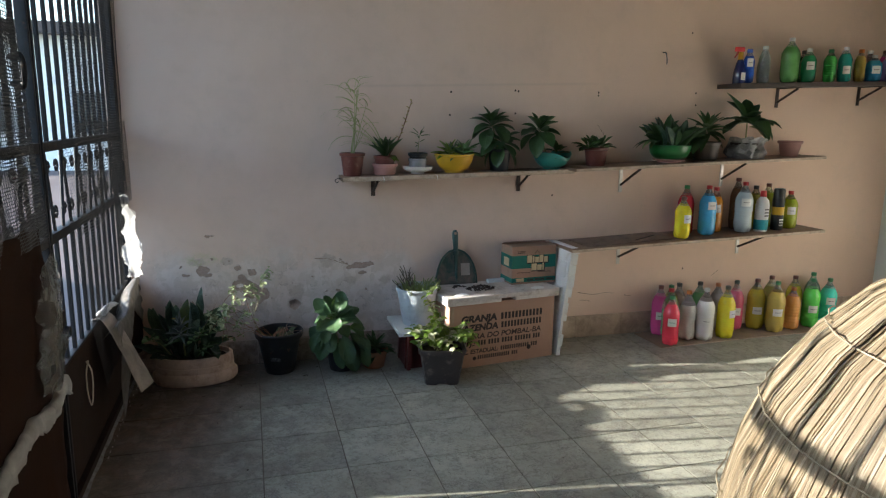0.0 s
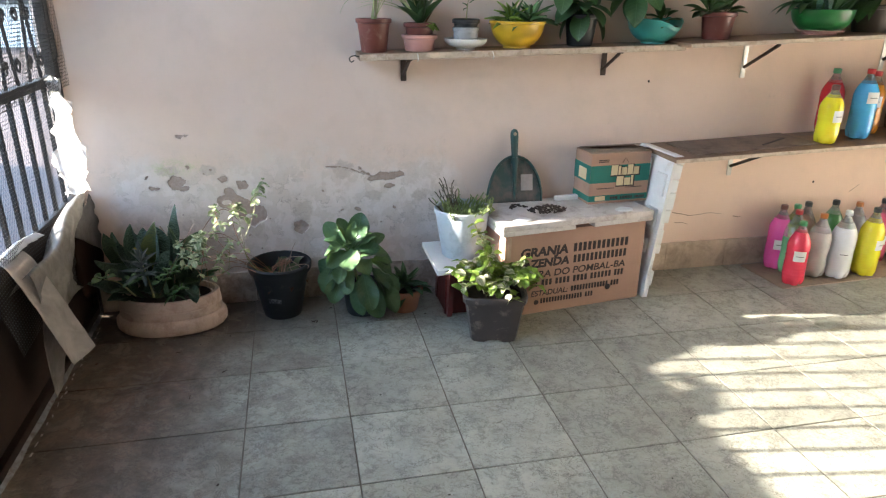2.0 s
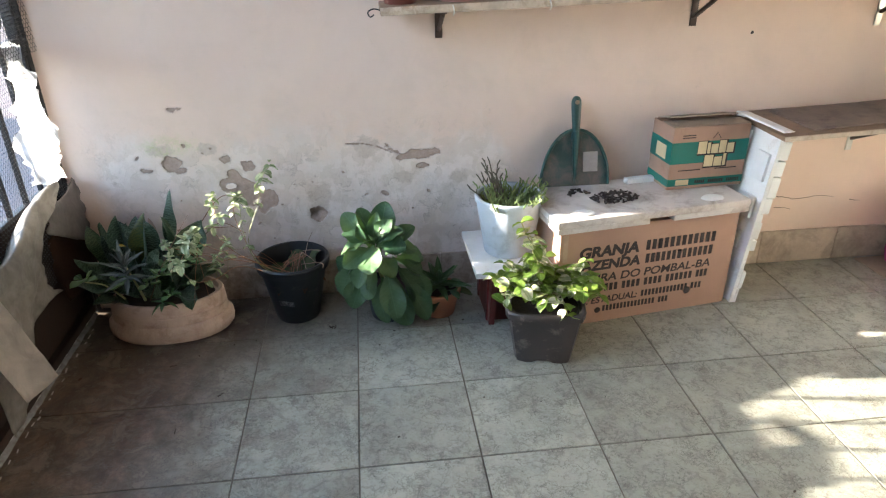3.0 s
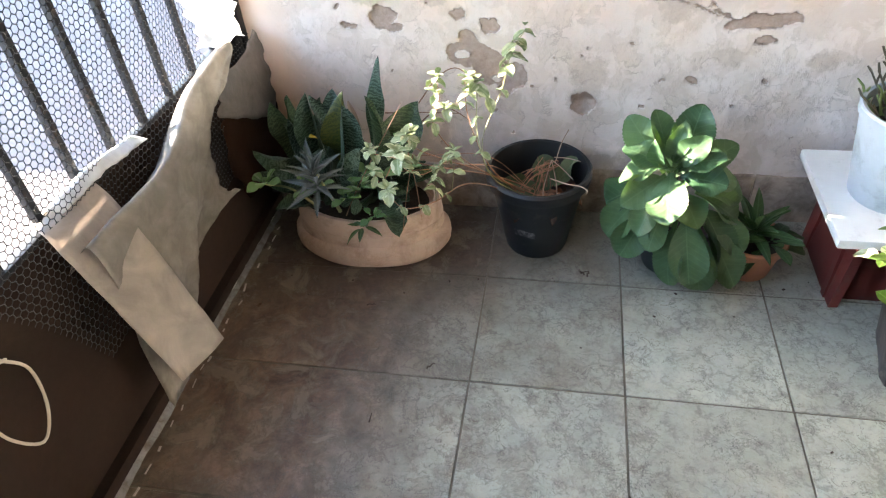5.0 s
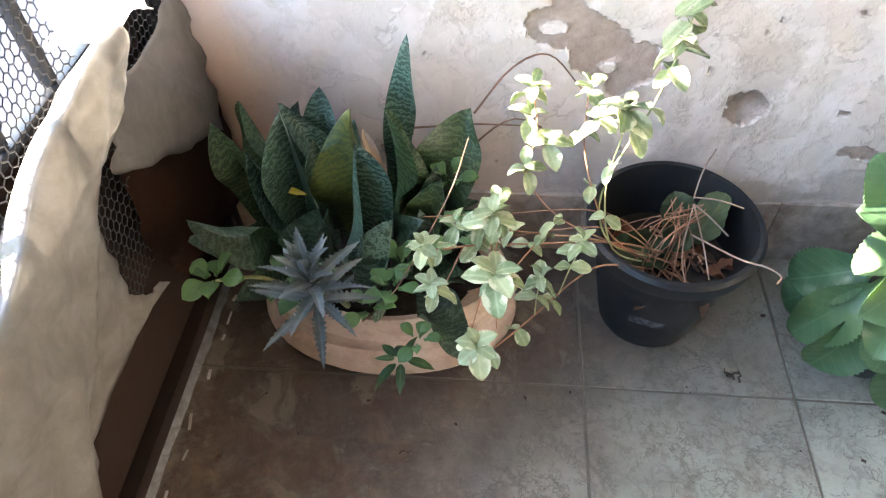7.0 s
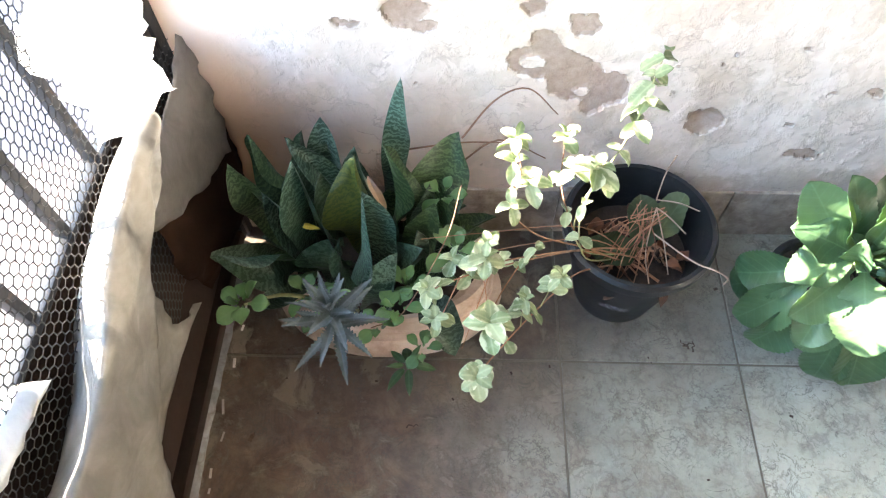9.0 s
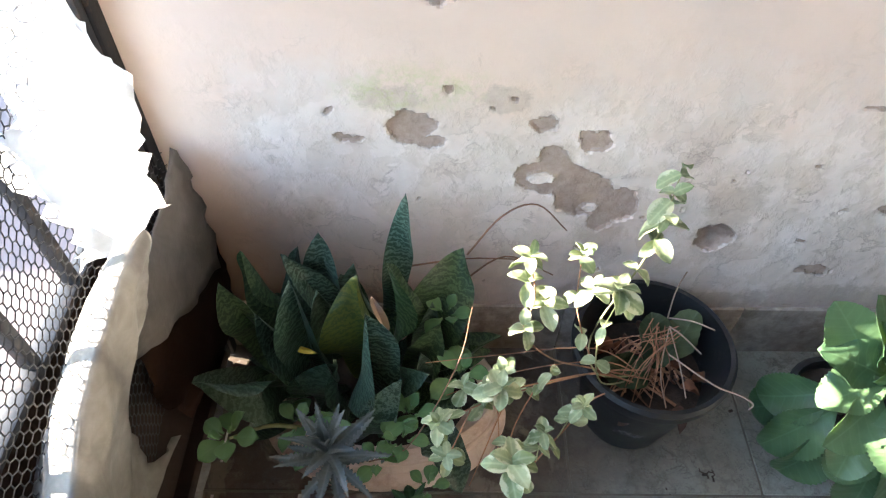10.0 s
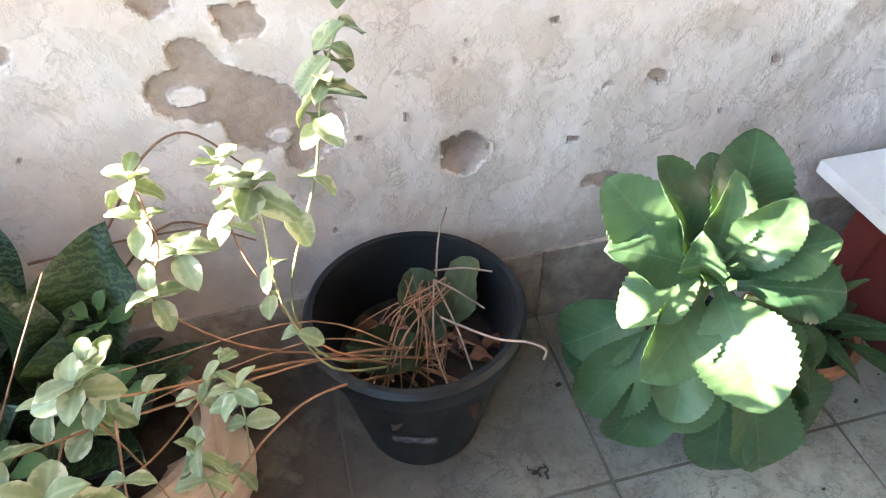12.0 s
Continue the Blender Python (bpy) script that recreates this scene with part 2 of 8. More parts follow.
def sheet_material(name, base, glow=0.5, rough=0.45, crease=0.4, clear=0.0):
    """Thin plastic film that lets light through."""
    m, nt, b = nodes_of(name)
    v = coords(nt)
    n = fbm(nt, v, 14, 6, 0.6, 0.8)
    c = ramp(nt, n, ((0.3, tuple(x * 0.62 for x in base)), (0.7, base)))
    nt.links.new(c, b.inputs["Base Color"])
    b.inputs["Roughness"].default_value = rough
    bump(nt, b, fbm(nt, v, 40, 5, 0.6, 1.2), crease, 0.004)
    tr = nt.nodes.new("ShaderNodeBsdfTranslucent")
    nt.links.new(c, tr.inputs[0])
    ms = nt.nodes.new("ShaderNodeMixShader")
    ms.inputs[0].default_value = glow
    nt.links.new(b.outputs[0], ms.inputs[1])
    nt.links.new(tr.outputs[0], ms.inputs[2])
    last = ms
    if clear:
        see = nt.nodes.new("ShaderNodeBsdfTransparent")
        see.inputs[0].default_value = (0.95, 0.95, 0.94, 1)
        last = nt.nodes.new("ShaderNodeMixShader")
        nt.links.new(calc(nt, "MULTIPLY", ramp(nt, fbm(nt, v, 30, 4, 0.6, 0.5), ((0.35, (0.74, 0.74, 0.74)), (0.55, (1, 1, 1)))), clear), last.inputs[0])
        nt.links.new(ms.outputs[0], last.inputs[1])
        nt.links.new(see.outputs[0], last.inputs[2])
    nt.links.new(last.outputs[0], nt.nodes["Material Output"].inputs[0])
    return m


def bottle_material(name, base, clear=0.25, rough=0.12):
    m, nt, b = nodes_of(name)
    v = coords(nt)
    n = fbm(nt, v, 9, 3)
    nt.links.new(ramp(nt, n, ((0.3, tuple(min(0.9, x * 1.0) for x in base)), (0.7, tuple(min(0.93, x * 1.3) for x in base)))), b.inputs["Base Color"])
    b.inputs["Roughness"].default_value = rough
    b.inputs["IOR"].default_value = 1.4
    b.inputs["Transmission Weight"].default_value = clear
    b.inputs["Coat Weight"].default_value = 0.5
    b.inputs["Coat Roughness"].default_value = 0.06
    bump(nt, b, fbm(nt, v, 25, 2), 0.08, 0.003)
    return m


MARK_Z = 1.545


def wall_material():
    """Cream wall paint over whitewash and brown mortar; the paint is gone where the wear attribute is high."""
    m, nt, b = nodes_of("wall_paint")
    tc = nt.nodes.new("ShaderNodeTexCoord")
    v = tc.outputs["Object"]
    sep = nt.nodes.new("ShaderNodeSeparateXYZ")
    nt.links.new(v, sep.inputs[0])
    big, mid, fine = fbm(nt, v, 1.3, 4), fbm(nt, v, 11, 6, 0.6), fbm(nt, v, 120, 4)
    paint = ramp(nt, big, ((0.3, (0.68, 0.53, 0.455)), (0.7, (0.76, 0.61, 0.535))))
    paint = mix(nt, calc(nt, "MULTIPLY", ramp(nt, mid, ((0.52, (0, 0, 0)), (0.75, (1, 1, 1)))), 0.16), paint, (0.54, 0.43, 0.35))
    # warm sun bounce painted in as yellower colour beyond the end of the first shelf
    sun_bounce = calc(nt, "ADD", calc(nt, "MULTIPLY", calc(nt, "SUBTRACT", sep.outputs[0], 0.9), 0.6), calc(nt, "MULTIPLY", calc(nt, "SUBTRACT", big, 0.5), 0.6), True)
    paint = mix(nt, calc(nt, "MULTIPLY", sun_bounce, 0.8), paint, (0.77, 0.565, 0.43))
    wash_attr = nt.nodes.new("ShaderNodeAttribute")
    wash_attr.attribute_name = "wash"
    wear_attr = nt.nodes.new("ShaderNodeAttribute")
    wear_attr.attribute_name = "wear"
    edge = fbm(nt, v, 55, 5, 0.65)
    wash = calc(nt, "ADD", wash_attr.outputs["Fac"], calc(nt, "MULTIPLY", calc(nt, "SUBTRACT", fbm(nt, v, 5, 9, 0.66), 0.5), 2.2))
    wash = ramp(nt, wash, ((0.3, (0, 0, 0)), (0.8, (1, 1, 1))))
    white = ramp(nt, fbm(nt, v, 18, 6, 0.65), ((0.3, (0.61, 0.53, 0.5)), (0.66, (0.77, 0.71, 0.685))))
    c = mix(nt, calc(nt, "MULTIPLY", wash, 0.72), paint, white)
    # hand-worn smudges on the plain paint, and the dusty line of a shelf taken down
    smudge = ramp(nt, fbm(nt, v, 3.2, 8, 0.7, 0.3), ((0.52, (0, 0, 0)), (0.7, (1, 1, 1))))
    c = mix(nt, calc(nt, "MULTIPLY", smudge, 0.22), c, (0.5, 0.41, 0.36))
    scuff = ramp(nt, fbm(nt, v, 23, 7, 0.7, 0.6), ((0.66, (0, 0, 0)), (0.7, (1, 1, 1))))
    c = mix(nt, calc(nt, "MULTIPLY", scuff, 0.22), c, (0.42, 0.34, 0.29))
    level = calc(nt, "SUBTRACT", calc(nt, "SUBTRACT", sep.outputs[2], calc(nt, "MULTIPLY", sep.outputs[0], 0.035)), MARK_Z)
    line = calc(nt, "SUBTRACT", 1.0, calc(nt, "MULTIPLY", calc(nt, "ABSOLUTE", level), 90.0), True)
    reach = calc(nt, "SUBTRACT", 1.0, calc(nt, "MULTIPLY", calc(nt, "ABSOLUTE", calc(nt, "SUBTRACT", sep.outputs[0], 0.95)), 1.2), True)
    c = mix(nt, calc(nt, "MULTIPLY", calc(nt, "MULTIPLY", line, calc(nt, "MULTIPLY", reach, 4.0, True)), 0.22), c, (0.4, 0.34, 0.31))
    stain_attr = nt.nodes.new("ShaderNodeAttribute")
    stain_attr.attribute_name = "stain"
    stain = calc(nt, "ADD", stain_attr.outputs["Fac"], calc(nt, "MULTIPLY", calc(nt, "SUBTRACT", fbm(nt, v, 26, 8, 0.75), 0.5), 1.3))
    stain = ramp(nt, stain, ((0.45, (0, 0, 0)), (0.62, (1, 1, 1))))
    c = mix(nt, calc(nt, "MULTIPLY", stain, 0.7), c, ramp(nt, fbm(nt, v, 70, 5), ((0.3, (0.4, 0.32, 0.27)), (0.7, (0.55, 0.47, 0.41)))))
    grime = ramp(nt, fbm(nt, v, 9, 9, 0.78), ((0.5, (0, 0, 0)), (0.7, (1, 1, 1))))
    c = mix(nt, calc(nt, "MULTIPLY", calc(nt, "MULTIPLY", grime, wash_attr.outputs["Fac"]), 0.55), c, (0.42, 0.35, 0.3))
    # orange light reflected low down beside the gate, painted into the wall colour
    bounce_blush = calc(nt, "MULTIPLY", calc(nt, "SUBTRACT", 0.45, sep.outputs[2], True), calc(nt, "SUBTRACT", -0.25, sep.outputs[0], True))
    bounce_blush = calc(nt, "MULTIPLY", bounce_blush, calc(nt, "MULTIPLY", fbm(nt, v, 6, 5), 13.0), True)
    c = mix(nt, calc(nt, "MULTIPLY", bounce_blush, 0.75), c, (0.55, 0.33, 0.225))
    moss_attr = nt.nodes.new("ShaderNodeAttribute")
    moss_attr.attribute_name = "moss"
    moss = calc(nt, "MULTIPLY", moss_attr.outputs["Fac"], ramp(nt, fbm(nt, v, 38, 6, 0.7), ((0.45, (0, 0, 0)), (0.62, (1, 1, 1)))))
    c = mix(nt, calc(nt, "MULTIPLY", moss, 0.75), c, (0.4, 0.5, 0.17))
    # coats of paint lifted in flakes, one over the other
    flake = ramp(nt, fbm(nt, v, 15, 7, 0.62, 0.5), ((0.5, (0, 0, 0)), (0.525, (1, 1, 1))))
    flake = calc(nt, "MULTIPLY", flake, ramp(nt, wash_attr.outputs["Fac"], ((0.25, (0, 0, 0)), (0.7, (1, 1, 1)))))
    c = mix(nt, calc(nt, "MULTIPLY", flake, 0.42), c, (0.56, 0.47, 0.41))
    # edge shadow of the lifted flakes, painted as a dark outline
    lip = ramp(nt, fbm(nt, v, 15, 7, 0.62, 0.5), ((0.475, (0, 0, 0)), (0.5, (1, 1, 1)), (0.53, (0, 0, 0))))
    lip = calc(nt, "MULTIPLY", calc(nt, "MULTIPLY", lip, wash_attr.outputs["Fac"]), ramp(nt, fbm(nt, v, 8, 3), ((0.5, (0, 0, 0)), (0.6, (1, 1, 1)))))
    c = mix(nt, calc(nt, "MULTIPLY", lip, 0.5), c, (0.27, 0.21, 0.17))
    # hairline cracks in the limewash
    cell = add(nt, "ShaderNodeTexVoronoi", Scale=13.0)
    cell.feature = "DISTANCE_TO_EDGE"
    bent = nt.nodes.new("ShaderNodeVectorMath")
    nz = add(nt, "ShaderNodeTexNoise", Scale=16.0, Detail=5.0)
    nt.links.new(v, nz.inputs["Vector"])
    sc = nt.nodes.new("ShaderNodeVectorMath")
    sc.operation = "SCALE"
    sc.inputs["Scale"].default_value = 0.16
    nt.links.new(nz.outputs["Color"], sc.inputs[0])
    nt.links.new(v, bent.inputs[0])
    nt.links.new(sc.outputs[0], bent.inputs[1])
    nt.links.new(bent.outputs[0], cell.inputs["Vector"])
    cracks = ramp(nt, cell.outputs["Distance"], ((0.0, (1, 1, 1)), (0.028, (0, 0, 0))))
    cracks = calc(nt, "MULTIPLY", cracks, calc(nt, "MULTIPLY", wash_attr.outputs["Fac"], ramp(nt, fbm(nt, v, 7, 4), ((0.52, (0, 0, 0)), (0.62, (1, 1, 1))))))
    c = mix(nt, calc(nt, "MULTIPLY", cracks, 0.3), c, (0.26, 0.2, 0.165))
    wear = calc(nt, "ADD", wear_attr.outputs["Fac"], calc(nt, "MULTIPLY", calc(nt, "SUBTRACT", edge, 0.5), 0.35))
    bare = ramp(nt, wear, ((0.49, (0, 0, 0)), (0.53, (1, 1, 1))))
    # the rim paints the shadow along the broken paint edge
    rim = ramp(nt, wear, ((0.44, (0, 0, 0)), (0.485, (1, 1, 1)), (0.5, (1, 1, 1)), (0.54, (0, 0, 0))))
    mortar = ramp(nt, fbm(nt, v, 90, 6, 0.75), ((0.3, (0.3, 0.215, 0.18)), (0.7, (0.45, 0.35, 0.3))))
    c = mix(nt, bare, c, mortar)
    c = mix(nt, calc(nt, "MULTIPLY", rim, 0.4), c, (0.2, 0.15, 0.12))
    nt.links.new(c, b.inputs["Base Color"])
    b.inputs["Roughness"].default_value = 0.8
    first = bump(nt, b, mid, 0.2, 0.006)
    second = bump(nt, b, fine, 0.12, 0.0012, first)
    third = bump(nt, b, cracks, -0.25, 0.003, second)
    third = bump(nt, b, flake, -0.6, 0.003, third)
    bump(nt, b, calc(nt, "MULTIPLY", ramp(nt, fbm(nt, v, 30, 5, 0.65), ((0.5, (0, 0, 0)), (0.7, (1, 1, 1)))), wash_attr.outputs["Fac"]), 0.34, 0.005, third)
    return m


def tile_material():
    """Grey-green cement tile with an etched web of lines, dirt and worn spots."""
    m, nt, b = nodes_of("floor_tile")
    v = coords(nt)
    tc = nt.nodes.new("ShaderNodeTexCoord")
    geo = nt.nodes.new("ShaderNodeNewGeometry")
    info = nt.nodes.new("ShaderNodeObjectInfo")
    big = fbm(nt, v, 3.5, 5, 0.6)
    c = ramp(nt, calc(nt, "ADD", calc(nt, "MULTIPLY", big, 0.7), calc(nt, "MULTIPLY", info.outputs["Random"], 0.3)), ((0.3, (0.38, 0.385, 0.32)), (0.7, (0.53, 0.54, 0.45))))
    warp = nt.nodes.new("ShaderNodeVectorMath")
    nt.links.new(v, warp.inputs[0])
    nz = add(nt, "ShaderNodeTexNoise", Scale=14.0, Detail=5.0, Roughness=0.65)
    nt.links.new(v, nz.inputs["Vector"])
    sc = nt.nodes.new("ShaderNodeVectorMath")
    sc.operation = "SCALE"
    sc.inputs["Scale"].default_value = 0.11
    nt.links.new(nz.outputs["Color"], sc.inputs[0])
    nt.links.new(sc.outputs[0], warp.inputs[1])
    vor = add(nt, "ShaderNodeTexVoronoi", Scale=24.0)
    vor.feature = "DISTANCE_TO_EDGE"
    nt.links.new(warp.outputs[0], vor.inputs["Vector"])
    lines = ramp(nt, vor.outputs["Distance"], ((0.0, (1, 1, 1)), (0.13, (0, 0, 0))))
    gate = ramp(nt, fbm(nt, v, 16, 5, 0.6), ((0.46, (0, 0, 0)), (0.57, (1, 1, 1))))
    lines = calc(nt, "MULTIPLY", lines, gate)
    c = mix(nt, calc(nt, "MULTIPLY", lines, 0.5), c, (0.14, 0.13, 0.11))
    pale = ramp(nt, fbm(nt, v, 21, 9, 0.76, 0.4), ((0.5, (0, 0, 0)), (0.64, (1, 1, 1))))
    c = mix(nt, calc(nt, "MULTIPLY", pale, 0.35), c, (0.5, 0.49, 0.44))
    dark = ramp(nt, fbm(nt, v, 8, 10, 0.74, 0.25), ((0.42, (0, 0, 0)), (0.78, (1, 1, 1))))
    c = mix(nt, calc(nt, "MULTIPLY", dark, 0.5), c, (0.13, 0.12, 0.1))
    fine = add(nt, "ShaderNodeTexVoronoi", Scale=55.0)
    fine.feature = "DISTANCE_TO_EDGE"
    nt.links.new(warp.outputs[0], fine.inputs["Vector"])
    nicks = calc(nt, "MULTIPLY", ramp(nt, fine.outputs["Distance"], ((0.0, (1, 1, 1)), (0.12, (0, 0, 0)))), ramp(nt, fbm(nt, v, 24, 4, 0.6), ((0.53, (0, 0, 0)), (0.6, (1, 1, 1)))))
    c = mix(nt, calc(nt, "MULTIPLY", nicks, 0.42), c, (0.12, 0.11, 0.09))
    specks = ramp(nt, fbm(nt, v, 60, 4, 0.6), ((0.66, (0, 0, 0)), (0.72, (1, 1, 1))))
    c = mix(nt, calc(nt, "MULTIPLY", specks, 0.55), c, (0.08, 0.07, 0.06))
    # reddish earth washed over the floor beside the gate and, with painted shade, along the wall
    sep = nt.nodes.new("ShaderNodeSeparateXYZ")
    nt.links.new(geo.outputs["Position"], sep.inputs[0])
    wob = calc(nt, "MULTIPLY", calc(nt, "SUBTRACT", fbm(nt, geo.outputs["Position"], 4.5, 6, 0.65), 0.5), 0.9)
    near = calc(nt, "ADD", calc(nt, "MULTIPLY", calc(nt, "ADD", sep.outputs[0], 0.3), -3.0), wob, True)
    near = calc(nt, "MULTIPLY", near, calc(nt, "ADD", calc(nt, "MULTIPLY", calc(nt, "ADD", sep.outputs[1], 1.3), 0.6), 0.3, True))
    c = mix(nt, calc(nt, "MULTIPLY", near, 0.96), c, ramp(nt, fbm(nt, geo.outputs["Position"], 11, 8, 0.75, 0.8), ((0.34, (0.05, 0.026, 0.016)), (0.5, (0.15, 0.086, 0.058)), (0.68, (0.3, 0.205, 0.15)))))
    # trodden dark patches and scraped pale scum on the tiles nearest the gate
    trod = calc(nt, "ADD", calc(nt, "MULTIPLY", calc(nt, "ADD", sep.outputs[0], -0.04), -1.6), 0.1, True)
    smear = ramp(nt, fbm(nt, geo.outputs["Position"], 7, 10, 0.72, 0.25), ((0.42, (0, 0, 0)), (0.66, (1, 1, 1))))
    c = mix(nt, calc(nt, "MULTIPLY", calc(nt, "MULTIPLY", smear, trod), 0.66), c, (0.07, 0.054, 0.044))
    scum = ramp(nt, fbm(nt, geo.outputs["Position"], 19, 9, 0.78, 0.2), ((0.5, (0, 0, 0)), (0.68, (1, 1, 1))))
    c = mix(nt, calc(nt, "MULTIPLY", calc(nt, "MULTIPLY", scum, trod), 0.4), c, (0.33, 0.28, 0.235))
    # earth stain at the wall foot, deepened to paint in the shade of the pots
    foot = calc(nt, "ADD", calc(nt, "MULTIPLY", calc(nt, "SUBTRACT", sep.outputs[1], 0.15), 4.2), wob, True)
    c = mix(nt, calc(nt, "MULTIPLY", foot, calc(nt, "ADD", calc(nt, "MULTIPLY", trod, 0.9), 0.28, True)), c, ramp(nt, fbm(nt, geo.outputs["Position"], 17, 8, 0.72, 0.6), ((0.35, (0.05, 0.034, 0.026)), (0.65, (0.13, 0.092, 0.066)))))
    blot = ramp(nt, fbm(nt, geo.outputs["Position"], 2.6, 9, 0.66, 0.4), ((0.42, (0, 0, 0)), (0.74, (1, 1, 1))))
    c = mix(nt, calc(nt, "MULTIPLY", blot, 0.27), c, (0.14, 0.112, 0.085))
    # long meandering grooves pressed into the cement
    curl = add(nt, "ShaderNodeTexVoronoi", Scale=7.0)
    curl.feature = "DISTANCE_TO_EDGE"
    far = nt.nodes.new("ShaderNodeVectorMath")
    wide = nt.nodes.new("ShaderNodeVectorMath")
    wide.operation = "SCALE"
    wide.inputs["Scale"].default_value = 0.35
    nt.links.new(nz.outputs["Color"], wide.inputs[0])
    nt.links.new(v, far.inputs[0])
    nt.links.new(wide.outputs[0], far.inputs[1])
    nt.links.new(far.outputs[0], curl.inputs["Vector"])
    groove = calc(nt, "MULTIPLY", ramp(nt, curl.outputs["Distance"], ((0.0, (1, 1, 1)), (0.032, (0, 0, 0)))), ramp(nt, fbm(nt, v, 6, 3), ((0.46, (0, 0, 0)), (0.53, (1, 1, 1)))))
    c = mix(nt, calc(nt, "MULTIPLY", groove, 0.62), c, (0.1, 0.092, 0.078))
    # fine curly scratches, like contour lines, in patches, and flaked scabs with a dark rim
    crawl = calc(nt, "ABSOLUTE", calc(nt, "SUBTRACT", fbm(nt, v, 19, 4, 0.6, 1.2), 0.5))
    scratch = calc(nt, "MULTIPLY", ramp(nt, crawl, ((0.0, (1, 1, 1)), (0.016, (0, 0, 0)))), ramp(nt, fbm(nt, v, 9, 6, 0.7), ((0.47, (0, 0, 0)), (0.56, (1, 1, 1)))))
    c = mix(nt, calc(nt, "MULTIPLY", scratch, 0.72), c, (0.09, 0.08, 0.066))
    field = fbm(nt, geo.outputs["Position"], 13, 8, 0.7, 0.5)
    scab = ramp(nt, field, ((0.53, (0, 0, 0)), (0.56, (1, 1, 1))))
    scab_rim = calc(nt, "MULTIPLY", scab, ramp(nt, field, ((0.55, (1, 1, 1)), (0.6, (0, 0, 0)))))
    spread = calc(nt, "ADD", calc(nt, "MULTIPLY", trod, 0.85), 0.1, True)
    c = mix(nt, calc(nt, "MULTIPLY", calc(nt, "MULTIPLY", scab, spread), 0.5), c, (0.3, 0.262, 0.21))
    c = mix(nt, calc(nt, "MULTIPLY", calc(nt, "MULTIPLY", scab_rim, spread), 0.6), c, (0.06, 0.045, 0.036))
    mott = fbm(nt, v, 95, 6, 0.7)
    c = mix(nt, calc(nt, "MULTIPLY", ramp(nt, mott, ((0.52, (0, 0, 0)), (0.68, (1, 1, 1)))), 0.3), c, (0.16, 0.145, 0.12))
    nt.links.new(c, b.inputs["Base Color"])
    damp = calc(nt, "MULTIPLY", near, ramp(nt, fbm(nt, geo.outputs["Position"], 8, 6, 0.6), ((0.45, (0, 0, 0)), (0.6, (1, 1, 1)))))
    nt.links.new(calc(nt, "SUBTRACT", calc(nt, "ADD", calc(nt, "MULTIPLY", big, 0.3), 0.35), calc(nt, "MULTIPLY", damp, 0.18)), b.inputs["Roughness"])
    rim = bump(nt, b, groove, -0.8, 0.003)
    one = bump(nt, b, lines, -0.8, 0.002, rim)
    two = bump(nt, b, scratch, -0.9, 0.002, one)
    three = bump(nt, b, scab, 0.5, 0.0015, two)
    bump(nt, b, mott, 0.3, 0.002, three)
    return m


M_WALL = wall_material()
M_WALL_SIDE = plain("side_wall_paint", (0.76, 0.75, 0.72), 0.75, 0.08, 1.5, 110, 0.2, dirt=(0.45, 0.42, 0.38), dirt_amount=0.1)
# back walls and ceiling are out of view, darkened to cut bounced fill light
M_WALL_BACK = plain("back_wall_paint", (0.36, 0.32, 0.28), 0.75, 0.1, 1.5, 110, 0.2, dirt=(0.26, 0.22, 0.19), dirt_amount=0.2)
M_CEIL = plain("ceiling_paint", (0.5, 0.47, 0.43), 0.8, 0.06, 2, 90, 0.1)
M_TILE = tile_material()
M_GROUT = plain("grout", (0.17, 0.148, 0.12), 0.9, 0.3, 12, 120, 0.3)
M_SKIRT = plain("skirting_tile", (0.49, 0.385, 0.29), 0.6, 0.22, 6, 70, 0.3, dirt=(0.24, 0.18, 0.14), dirt_amount=0.55)
M_SKIRT_DAMP = plain("damp_skirting_tile", (0.43, 0.35, 0.29), 0.75, 0.3, 14, 70, 0.5, dirt=(0.18, 0.135, 0.105), dirt_amount=0.6)
M_CRACK = plain("crack_shade", (0.1, 0.065, 0.045), 0.95, 0.3, 60)
M_IRON = plain("black_iron", (0.018, 0.019, 0.022), 0.55, 0.4, 20, 150, 0.2, spec=0.25, dirt=(0.09, 0.05, 0.03), dirt_amount=0.2)
M_PANEL = plain("rusty_panel", (0.026, 0.0155, 0.0115), 0.7, 0.4, 4, 60, 0.2, dirt=(0.036, 0.019, 0.013), dirt_amount=0.5, spec=0.2)
M_NET = plain("black_net", (0.03, 0.03, 0.033), 0.45, 0.2, 30, 100, 0.0)
M_FILM = sheet_material("white_film", (0.8, 0.79, 0.77), 0.45)
M_FILM_CLEAR = sheet_material("clear_film", (0.82, 0.82, 0.81), 0.55, 0.3, 0.7, 0.3)
M_FILM_GREY = sheet_material("grey_film", (0.47, 0.432, 0.392), 0.4, clear=0.36)
M_FILM_VEIL = sheet_material("thin_film", (0.6, 0.6, 0.6), 0.45, 0.35, 0.8, 0.72)
M_FILM_DULL = sheet_material("dull_film", (0.53, 0.47, 0.42), 0.4)
M_SCRAP = sheet_material("grey_scrap", (0.25, 0.225, 0.205), 0.25, clear=0.25)
M_CLOTH = plain("brown_cloth", (0.03, 0.0145, 0.009), 0.9, 0.3, 6, 120, 0.3, spec=0.1)
M_ALU = plain("worn_alu", (0.2, 0.2, 0.21), 0.5, 0.35, 25, 90, 0.3, metal=0.3, dirt=(0.1, 0.07, 0.05), dirt_amount=0.5)
